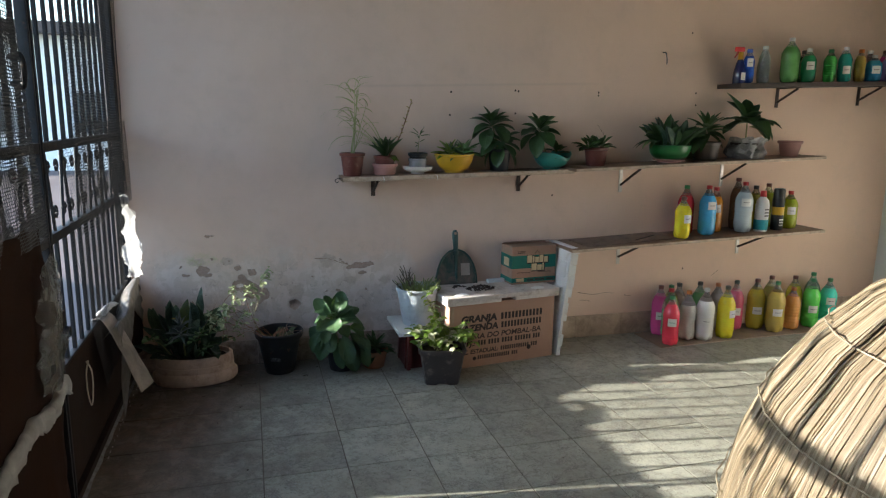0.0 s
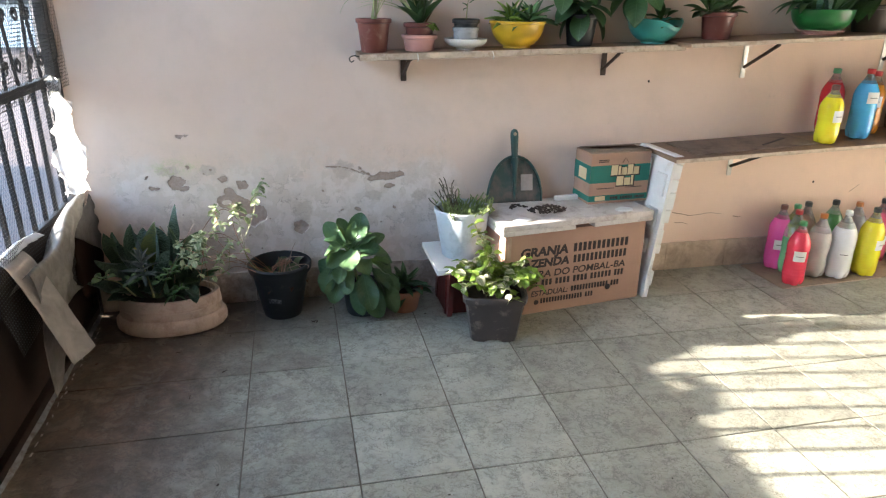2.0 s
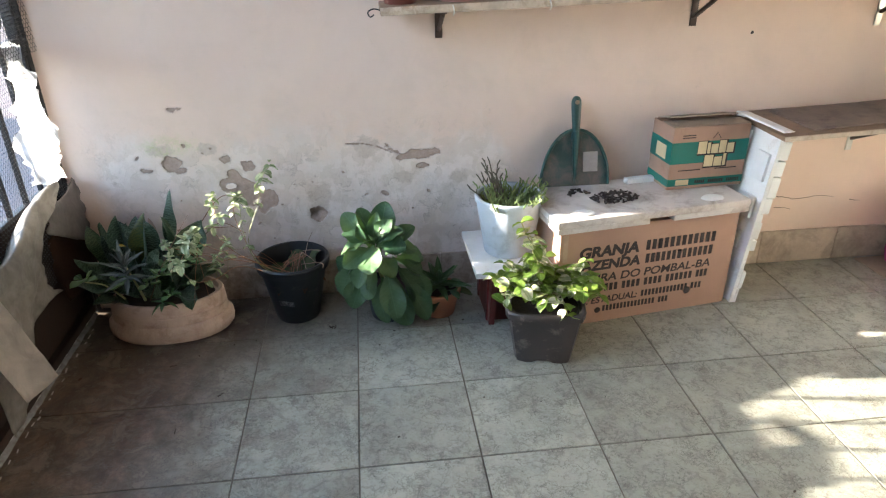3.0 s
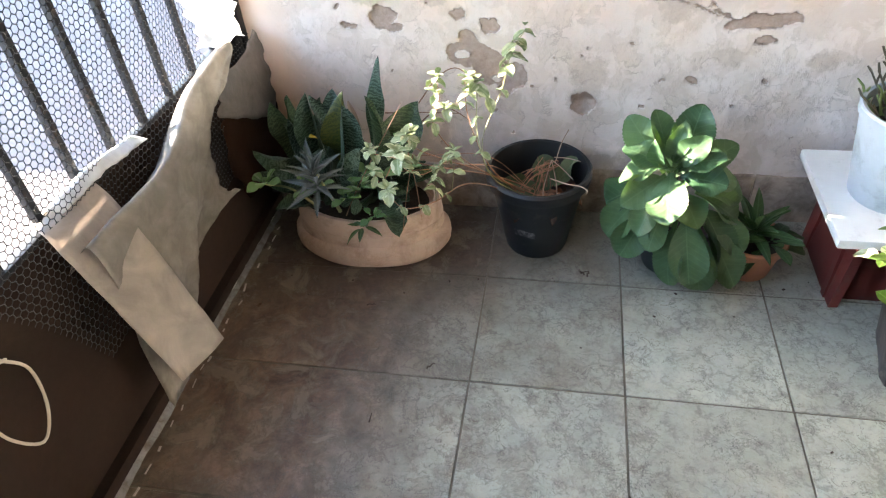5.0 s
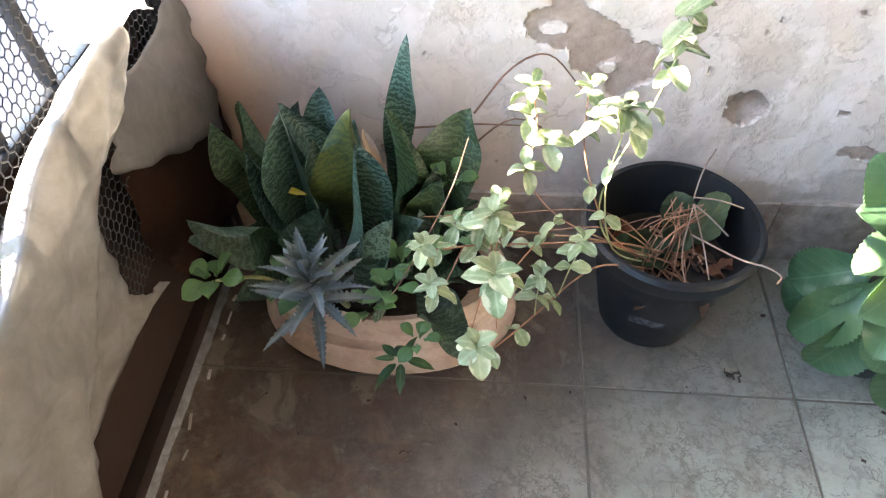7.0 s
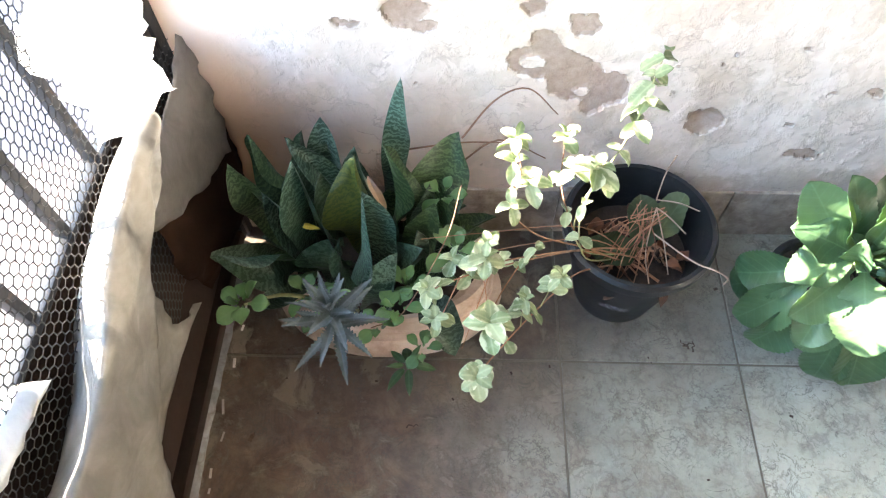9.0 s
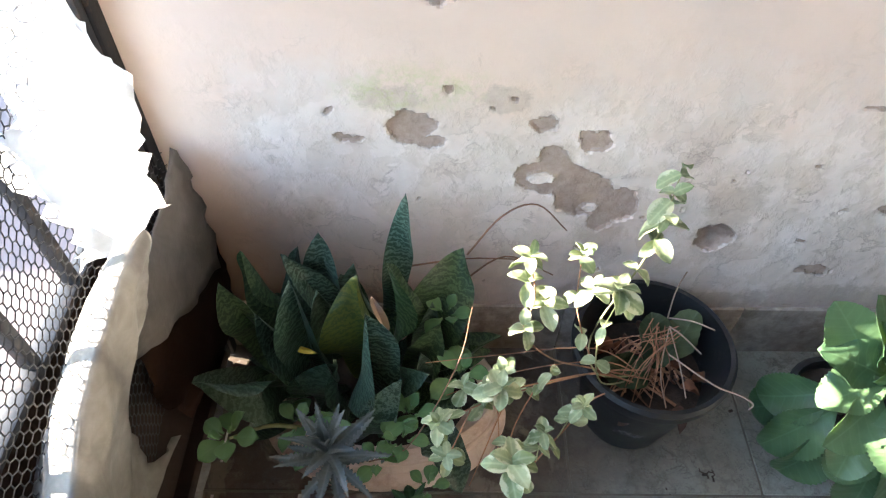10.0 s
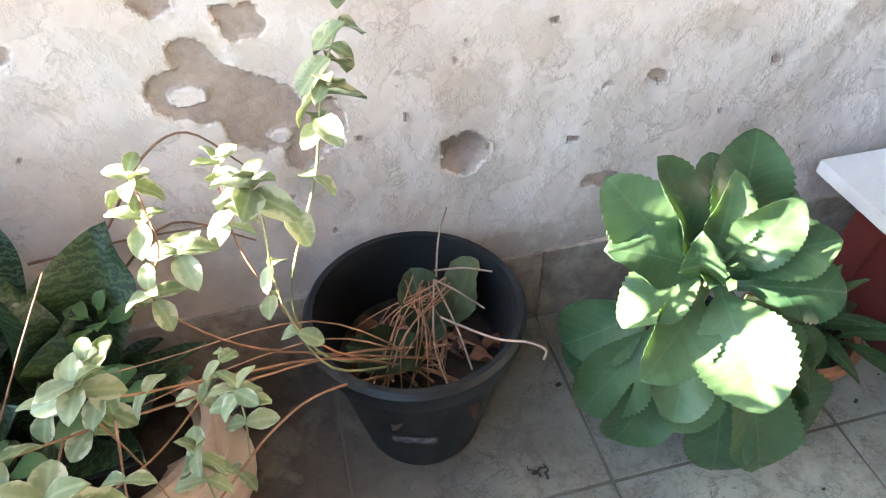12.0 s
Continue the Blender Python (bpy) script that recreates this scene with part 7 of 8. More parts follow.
# ---- floor plants ----
# oval planter with snake plant and succulents
PL = Vector((-0.665, 0.478, 0.0))
t = thing("planter", tuple(PL), "peach terracotta oval planter full of mixed plants", "planter")
prof = ((0.0, 0.0), (0.17, 0.0), (0.196, 0.006), (0.206, 0.02), (0.208, 0.038), (0.206, 0.055), (0.2, 0.063), (0.193, 0.0665), (0.1895, 0.069), (0.191, 0.0725), (0.1905, 0.1), (0.188, 0.1015), (0.188, 0.104), (0.1898, 0.1055), (0.1865, 0.144), (0.182, 0.1495), (0.17, 0.15), (0.165, 0.13), (0.0, 0.118))
part("bowl", lathe_bm(prof, 56, 0.018, 1.03, 0.64), M_TERRA, t, m=Matrix.Translation((0.012, -0.024, 0)))
part("soil", soil_bm(0.163, 0.13, 28, 0.62), M_SOIL, t, m=Matrix.Translation((0.012, -0.024, 0)))


def off(p):
    return Vector(p) - PL


snakes = (
    # tip, foot, width, face, roll, bend, fold, twist, kind
    ((-0.609, 0.565, 0.484), (-0.66, 0.53, 0.13), 0.043, (0.25, -1, 0.3), 0, 0.15, 0.15, 0.2, 0),
    ((-0.745, 0.575, 0.389), (-0.72, 0.52, 0.13), 0.062, (0.2, -1, 0.3), 0, 0.2, 0.3, 0.2, 0),
    ((-0.854, 0.54, 0.388), (-0.77, 0.5, 0.13), 0.052, (0.5, -1, 0.3), 20, 0.25, 0.4, 0.7, 2),
    ((-0.864, 0.46, 0.41), (-0.765, 0.47, 0.13), 0.064, (0.3, -1, 0.5), 0, 0.3, 0.35, 0.2, 2),
    ((-0.756, 0.436, 0.452), (-0.755, 0.44, 0.13), 0.06, (0.5, -1, 0.1), 10, 0.1, 0.8, 0.3, 0),
    ((-0.655, 0.385, 0.45), (-0.69, 0.41, 0.13), 0.06, (0.3, -1, 0.3), -15, 0.15, 0.75, -0.4, 0),
    ((-0.876, 0.345, 0.345), (-0.75, 0.42, 0.2), 0.055, (0.2, -0.7, 1), 0, 0.7, 0.5, 0.4, 3),
    ((-0.61, 0.335, 0.36), (-0.675, 0.39, 0.13), 0.062, (0.3, -0.7, 0.8), 0, 1.5, 0.4, 0.5, 0),
    ((-0.577, 0.36, 0.345), (-0.655, 0.42, 0.2), 0.05, (0.1, -0.6, 1), 0, 0.5, 0.3, 0.1, 3),
    ((-0.79, 0.53, 0.395), (-0.71, 0.5, 0.13), 0.055, (0.2, -1, 1), 55, 0.2, 0.5, 0.3, 0),
    ((-0.67, 0.445, 0.45), (-0.672, 0.445, 0.13), 0.072, (0.1, -1, 0.3), 0, 0.5, 0.35, 0.3, 1),
    ((-0.634, 0.5, 0.41), (-0.645, 0.48, 0.13), 0.052, (0.6, -1, 0.3), 25, 0.5, 0.4, -0.3, 2),
    ((-0.525, 0.572, 0.36), (-0.62, 0.48, 0.13), 0.098, (0.1, -1, 0.7), 0, 0.4, 0.25, 0.1, 2),
    ((-0.56, 0.45, 0.33), (-0.62, 0.45, 0.15), 0.056, (0.3, -0.8, 0.9), 0, 0.5, 0.3, 0.2, 2),
    ((-0.525, 0.265, 0.175), (-0.6, 0.39, 0.2), 0.062, (0.3, -0.4, 1), 0, 0.5, 0.25, 0.1, 3),
    ((-0.778, 0.56, 0.372), (-0.75, 0.52, 0.13), 0.058, (0.1, -1, 0.2), -20, 0.2, 0.4, 0.3, 3),
    ((-0.735, 0.48, 0.371), (-0.735, 0.47, 0.13), 0.06, (0.4, -1, 0.2), 30, 0.1, 0.5, 0.3, 3),
    ((-0.7, 0.37, 0.345), (-0.71, 0.42, 0.13), 0.07, (0.1, -1, 0.5), -20, 0.4, 0.5, 0.4, 3),
    ((-0.585, 0.42, 0.3), (-0.62, 0.43, 0.13), 0.056, (0.4, -1, 0.4), 30, 0.5, 0.3, 0.2, 3),
    ((-0.812, 0.43, 0.385), (-0.765, 0.45, 0.13), 0.05, (0.5, -1, 0.2), 35, 0.1, 0.7, 0.3, 0),
    ((-0.69, 0.54, 0.36), (-0.69, 0.5, 0.13), 0.055, (0.1, -1, 0.2), 20, 0.1, 0.4, 0.3, 3),
    ((-0.57, 0.51, 0.3), (-0.61, 0.48, 0.13), 0.05, (0.3, -1, 0.5), 10, 0.4, 0.4, 0.2, 3),
)
L_SNAKE_DARK = leaf_material("snake_leaf_dark", (0.012, 0.032, 0.013), (0.03, 0.06, 0.024), 0.06, 0.65, 0.4, edge=(0.1, 0.16, 0.07))
L_SNAKE_DEEP = leaf_material("snake_leaf_deep", (0.01, 0.028, 0.014), (0.02, 0.045, 0.022), 0.05, 0.6, 0.42, edge=(0.085, 0.135, 0.09))
for i, (tip, foot, wd, face, roll, bend, fold, twist, kind) in enumerate(snakes):
    bend += 0.3
    foot = Vector(foot).lerp(Vector(tip), 0.28)
    ln = (Vector(tip) - foot).length
    m = leaf_to(off(foot), off(tip), roll, face) @ pose(0, 0, 0, math.degrees(bend) * 0.5)
    bm = leaf_bm(ln * (0.98 + bend * bend * 0.06), wd * (1.1 if i % 3 else 1.0), "snake", bend, fold * 1.2, 0, twist * 2.6, 0.003, 26, 0.5, i)
    part("snake_leaf", bm, (L_SNAKE, L_SNAKE_YELLOW, L_SNAKE_DARK, L_SNAKE_DEEP)[kind], t, m=m, smooth=70)
rnd = random.Random(19)
for i in range(22):
    a = i * 2.4
    r = 0.03 + 0.075 * rnd.random()
    p = (0.0 + r * 1.4 * math.cos(a) - 0.03, -0.01 + r * 0.7 * math.sin(a), 0.125)
    part("snake_leaf", leaf_bm(rnd.uniform(0.11, 0.17), rnd.uniform(0.05, 0.066), "snake", rnd.uniform(0.2, 0.9), 0.4, 0, rnd.uniform(-0.8, 0.8), 0.003, 16, 0.3, i), L_SNAKE_DEEP if i % 3 else L_SNAKE_DARK, t,
         m=leaf_pose(p, math.degrees(a) - 90 + rnd.uniform(-30, 30), rnd.uniform(35, 80), rnd.uniform(-40, 40)), smooth=70)
part("dry_leaf", leaf_bm(0.085, 0.013, "lance", 0.4, 0.8, 0, 0.9, 0.001, 12, 0.2, 3), M_DRY_PALE, t, m=leaf_to(off((-0.65, 0.42, 0.44)), off((-0.628, 0.4, 0.36)), 0, (0.3, -1, 0)))
part("yellow_leaf", leaf_bm(0.026, 0.009, "lance", 0.9, 0.6, wave=0.4), plain("yellow_leaf", (0.33, 0.23, 0.02), 0.6), t, m=leaf_to(off((-0.75, 0.39, 0.36)), off((-0.725, 0.375, 0.372)), 0))
# silver-leaved spray at the front
sv = Vector((-0.696, 0.25, 0.372))
stem(t, [off((-0.69, 0.34, 0.18)), off((-0.69, 0.3, 0.26)), off(sv)], 0.005, M_STEM_GREEN)
rnd = random.Random(23)
for i in range(27):
    k = i / 26
    az, el = i * 137.5, 84 - 90 * k + rnd.uniform(-10, 10)
    part("silver_leaf", leaf_bm(rnd.uniform(0.06, 0.088) * (0.85 + 0.25 * k), rnd.uniform(0.011, 0.0145), "lance", rnd.uniform(0.1, 0.8), 0.35, 0.6, rnd.uniform(-0.4, 0.4), 0.001, 26, 0.2, i), L_SILVER, t, m=leaf_pose(off(sv) - Vector((0, 0, 0.07 * k)), az, el, rnd.uniform(-25, 25)))


def cluster(parent, at, n, length, width, material, seed, el=(-5, 60), shape="oval", name="leaf", serrate=0.0, thick=0.0012):
    rosette(parent, at, n, length, width, material, shape, el, (0.2, 0.7), 0.18, seed, serrate, thick, 9, 0.012, 0.06, name=name)


for k, (p, n, ln) in enumerate((((-0.61, 0.29, 0.29), 7, 0.04), ((-0.64, 0.27, 0.27), 6, 0.035), ((-0.6, 0.32, 0.3), 6, 0.045), ((-0.575, 0.245, 0.24), 6, 0.03), ((-0.72, 0.3, 0.27), 6, 0.045), ((-0.76, 0.33, 0.25), 6, 0.045), ((-0.55, 0.5, 0.28), 6, 0.04), ((-0.53, 0.4, 0.27), 6, 0.05))):
    cluster(t, off(p), n, ln, ln * 0.72, L_SUCC, 200 + k, (-10, 60), "spoon", "succulent_leaf", 0.0, 0.003)
cluster(t, off((-0.595, 0.225, 0.225)), 7, 0.05, 0.016, L_DARK, 216, (-35, 25), "lance", "dark_leaf")
# a succulent sprig over the gate side
stem(t, [off((-0.76, 0.36, 0.18)), off((-0.8, 0.33, 0.25)), off((-0.842, 0.295, 0.285))], 0.004, M_STEM_GREEN)
cluster(t, off((-0.842, 0.295, 0.285)), 7, 0.045, 0.036, L_SUCC, 217, (-10, 60), "spoon", "succulent_leaf", 0.0, 0.003)
# thin trailing stalks
for k, line in enumerate((((-0.66, 0.3, 0.2), (-0.6, 0.27, 0.32), (-0.54, 0.33, 0.42), (-0.52, 0.4, 0.45)), ((-0.52, 0.56, 0.36), (-0.47, 0.585, 0.42), (-0.42, 0.59, 0.44), (-0.37, 0.585, 0.39)), ((-0.61, 0.56, 0.33), (-0.52, 0.585, 0.32), (-0.42, 0.585, 0.32)), ((-0.53, 0.55, 0.3), (-0.46, 0.57, 0.345), (-0.38, 0.57, 0.3)))):
    stem(t, [off(p) for p in line], 0.0018 if k else 0.0011, M_STEM, 0.6, "stalk", 5)

# black pot with dead stalks and a climbing sprig
BP = Vector((-0.216, 0.488, 0.0))
t = thing("black_pot", tuple(BP), "black plastic pot of dry stalks with a leafy sprig", "potted plant")
part("pot", lathe_bm(((0.0, 0.0), (0.076, 0.0), (0.079, 0.006), (0.116, 0.198), (0.126, 0.2), (0.13, 0.212), (0.131, 0.228), (0.126, 0.234), (0.119, 0.233), (0.116, 0.222), (0.1, 0.135), (0.0, 0.135)), 56), M_BLACK, t)
bm = bmesh.new()
rows = []
for z in (0.082, 0.104):
    r = 0.079 + 0.037 * (z - 0.006) / 0.192 + 0.0006
    rows.append([bm.verts.new((r * math.cos(a), r * math.sin(a), z + 0.002 * math.sin(a * 9))) for a in (radians(-122 + 4 * i) for i in range(9))])
for a, b in zip(zip(rows[0], rows[0][1:]), zip(rows[1], rows[1][1:])):
    bm.faces.new((a[0], a[1], b[1], b[0]))
part("sticker", bm, plain("scuffed_sticker", (0.06, 0.06, 0.065), 0.7, 0.5, 60, 120, 0.3, dirt=(0.3, 0.3, 0.31), dirt_amount=0.45), t, label="scuffed remains of a sticker", smooth=180)
part("soil", soil_bm(0.103, 0.14, 28), M_SOIL, t)
rnd = random.Random(5)
for i in range(46):
    a, r = rnd.uniform(0, 6.28), rnd.uniform(0.0, 0.052)
    p = Vector((r * math.cos(a), r * math.sin(a), 0.147 + rnd.uniform(0, 0.012)))
    d = Vector((rnd.uniform(-0.032, 0.032), rnd.uniform(-0.032, 0.032), rnd.uniform(0.0, 0.015)))
    part("dry_twig", tube_bm([p - d, p + Vector((0, 0, rnd.uniform(0, 0.008))), p + d], rnd.uniform(0.0012, 0.0028), 5), M_DRY if i % 3 else M_STEM, t)
hub = Vector((0.03, 0.03, 0.235))
for i in range(26):
    e = Vector((rnd.uniform(-0.08, 0.03), rnd.uniform(-0.08, 0.05), rnd.uniform(0.15, 0.18)))
    part("dry_stalk", tube_bm(curve_points([hub + Vector((rnd.uniform(-0.035, 0.02), rnd.uniform(-0.03, 0.025), rnd.uniform(-0.02, 0.012))), (hub + e) / 2 + Vector((rnd.uniform(-0.02, 0.01), rnd.uniform(-0.015, 0.015), rnd.uniform(-0.005, 0.022))), e], 4), rnd.uniform(0.0006, 0.0011), 5), M_DRY if i % 4 else M_STEM, t)
for tip, mid_, foot in (((0.068, 0.115, 0.272), (0.05, 0.09, 0.24), (0.03, 0.03, 0.18)), ((0.085, 0.0, 0.2), (0.055, 0.02, 0.22), (0.03, 0.03, 0.235)), ((0.05, -0.07, 0.18), (0.045, -0.02, 0.2), (0.03, 0.03, 0.235)), ((0.02, -0.08, 0.165), (0.015, -0.03, 0.19), (0.03, 0.03, 0.235)), ((0.1, 0.02, 0.24), (0.07, 0.04, 0.235), (0.035, 0.05, 0.23))):
    part("pale_stalk", tube_bm(curve_points([tip, mid_, foot], 5), 0.0012, 6), M_DRY_PALE, t)
part("curled_stalk", tube_bm(curve_points([(0.03, 0.0, 0.2), (0.07, -0.08, 0.243), (0.1, -0.105, 0.256), (0.116, -0.117, 0.253), (0.113, -0.121, 0.242)], 5), 0.0014, 6), M_DRY_PALE, t)
L_FADED = leaf_material("faded_leaf", (0.035, 0.055, 0.026), (0.085, 0.11, 0.05), 0.1, 0, 0.6, 0.3)
for k, (p, az) in enumerate((((0.02, -0.01, 0.17), 10), ((0.04, 0.01, 0.17), -40), ((0.0, -0.03, 0.165), 80))):
    part("fallen_leaf", leaf_bm(0.095, 0.062, "oval", -0.5 + 0.3 * k, 0.25, 0.06, 0.4 * k, 0.001, 16, 0.35, k), L_FADED, t, m=leaf_pose(p, az, 25))
M_DEAD = plain("dead_leaf", (0.2, 0.08, 0.04), 0.8, 0.4, 40)
M_DEAD_DARK = plain("dark_dead_leaf", (0.07, 0.035, 0.022), 0.85, 0.4, 40)
for k in range(16):
    a, r = rnd.uniform(0, 6.28), 0.03 + 0.058 * rnd.random()
    ln = rnd.uniform(0.026, 0.048)
    part("dead_leaf", leaf_bm(ln, ln * 0.6, "oval", rnd.uniform(0.5, 1.5), 0.6, 0, 0.5, 0.001, 8, 0.4, k), M_DEAD if k % 3 == 0 else M_DEAD_DARK, t, m=leaf_pose((r * math.cos(a), r * math.sin(a), 0.152), rnd.uniform(0, 360), rnd.uniform(0, 25)))


def offb(p):
    return Vector(p) - BP


# stalks leaning out of the pot, with their leaf pairs
ROOT = (-0.315, 0.44, 0.23)
vines = (
    ((-0.2, 0.46, 0.16), ROOT, (-0.4, 0.41, 0.31), (-0.45, 0.395, 0.4), (-0.438, 0.42, 0.44), (-0.446, 0.45, 0.485)),
    ((-0.22, 0.45, 0.16), (-0.32, 0.42, 0.25), (-0.42, 0.36, 0.33), (-0.47, 0.32, 0.38), (-0.49, 0.295, 0.42)),
    ((-0.2, 0.48, 0.16), (-0.31, 0.43, 0.24), (-0.44, 0.36, 0.31), (-0.52, 0.3, 0.37), (-0.562, 0.256, 0.41)),
    ((-0.22, 0.47, 0.16), (-0.32, 0.42, 0.25), (-0.345, 0.43, 0.34), (-0.302, 0.458, 0.455), (-0.289, 0.465, 0.514), (-0.276, 0.49, 0.545), (-0.258, 0.53, 0.56)),
    ((-0.25, 0.46, 0.16), (-0.33, 0.42, 0.28), (-0.375, 0.43, 0.4), (-0.382, 0.445, 0.48)),
    ((-0.24, 0.46, 0.16), (-0.32, 0.4, 0.26), (-0.35, 0.39, 0.38), (-0.346, 0.383, 0.49)),
    ((-0.24, 0.45, 0.16), (-0.33, 0.38, 0.25), (-0.38, 0.32, 0.29), (-0.43, 0.27, 0.28), (-0.48, 0.2, 0.31), (-0.5, 0.15, 0.38)),
    ((-0.4, 0.3, 0.285), (-0.392, 0.3, 0.34), (-0.386, 0.288, 0.392)),
    ((-0.43, 0.27, 0.28), (-0.43, 0.275, 0.31), (-0.428, 0.277, 0.337)),
    ((-0.42, 0.37, 0.32), (-0.46, 0.3, 0.33), (-0.48, 0.23, 0.39), (-0.483, 0.197, 0.438)),
    ((-0.52, 0.3, 0.37), (-0.545, 0.26, 0.33), (-0.55, 0.235, 0.37)),
    ((-0.49, 0.295, 0.4), (-0.48, 0.3, 0.3), (-0.475, 0.3, 0.2)),
    ((-0.48, 0.3, 0.38), (-0.5, 0.28, 0.28), (-0.515, 0.27, 0.19)),
    ((-0.22, 0.47, 0.16), (-0.32, 0.43, 0.27), (-0.45, 0.41, 0.27), (-0.55, 0.36, 0.29)),
    ((-0.22, 0.47, 0.16), (-0.33, 0.44, 0.29), (-0.48, 0.42, 0.3), (-0.58, 0.4, 0.31)),
)


def tuft(parent, at, n, length, seed):
    """Opposite pairs of small leaves, each pair crossing the one below, the youngest on top."""
    rnd = random.Random(seed)
    turn = rnd.uniform(0, 180)
    n += 1 if n > 3 else 0
    for i in range(n):
        k = (i // 2) / max(1, (n - 1) // 2)
        s = length * (0.78 - 0.3 * k) * rnd.uniform(0.82, 1.1)
        az = turn + 90 * (i // 2) + 180 * (i % 2) + rnd.uniform(-24, 24)
        el = -18 + 68 * k + rnd.uniform(-18, 18)
        bm = leaf_bm(s, s * rnd.uniform(0.58, 0.72), "oval", rnd.uniform(0.2, 0.9), 0.22, 0.05, rnd.uniform(-0.3, 0.3), 0.0012, 12, 0.1, seed * 10 + i)
        part("leaf", bm, L_VINE, parent, m=leaf_pose(Vector(at) + Vector((0, 0, 0.014 * k)), az, el, rnd.uniform(-25, 25)), smooth=60)


for k, line in enumerate(vines):
    pts = stem(t, [offb(p) for p in line], 0.0016 if k < 7 else 0.0011, M_STEM_GREEN if k in (3, 5, 7, 8) else M_DRY, 0.55, "stalk")
    if 0 < k < 11:
        for j in range(len(pts) // 2, len(pts) - 1, 4):
            tuft(t, pts[j], 2, 0.033, 700 + 10 * k + j)
tufts = (
    ((-0.446, 0.449, 0.482), 6, 0.042, 301), ((-0.448, 0.435, 0.452), 4, 0.042, 302), ((-0.425, 0.42, 0.424), 4, 0.05, 303), ((-0.45, 0.395, 0.402), 5, 0.045, 304),
    ((-0.38, 0.458, 0.478), 5, 0.036, 305), ((-0.35, 0.383, 0.503), 7, 0.05, 306), ((-0.37, 0.41, 0.47), 4, 0.042, 307), ((-0.33, 0.42, 0.455), 3, 0.045, 308),
    ((-0.291, 0.463, 0.51), 2, 0.052, 309), ((-0.284, 0.475, 0.528), 3, 0.056, 310), ((-0.274, 0.495, 0.547), 3, 0.058, 311), ((-0.258, 0.53, 0.56), 3, 0.044, 312),
    ((-0.488, 0.295, 0.425), 6, 0.042, 313), ((-0.483, 0.317, 0.418), 5, 0.044, 314), ((-0.562, 0.256, 0.41), 8, 0.036, 315), ((-0.483, 0.195, 0.44), 7, 0.058, 316),
    ((-0.428, 0.277, 0.339), 5, 0.036, 317), ((-0.386, 0.287, 0.394), 6, 0.036, 318), ((-0.498, 0.147, 0.39), 8, 0.04, 319), ((-0.551, 0.233, 0.374), 6, 0.034, 320),
    ((-0.5, 0.33, 0.36), 4, 0.04, 321), ((-0.53, 0.32, 0.38), 4, 0.036, 322), ((-0.41, 0.36, 0.35), 3, 0.035, 323),
)
for p, n, ln, seed in tufts:
    tuft(t, offb(p), n, ln, seed)

# broad-leaved plant on the floor
KP = Vector((0.12, 0.44, 0.0))
t = thing("broad_leaved_plant", tuple(KP), "bushy green plant with broad toothed leaves on the floor", "potted plant")
part("pot", pot_bm(0.085, 0.065, 0.13), M_BLACK, t)
part("soil", soil_bm(0.078, 0.11), M_SOIL, t)


def offk(p):
    return Vector(p) - KP


rnd = random.Random(31)
kc = offk((0.076, 0.37, 0.315))
stem(t, [(0, 0, 0.1), (-0.03, -0.04, 0.2), kc], 0.009, M_STEM_GREEN)
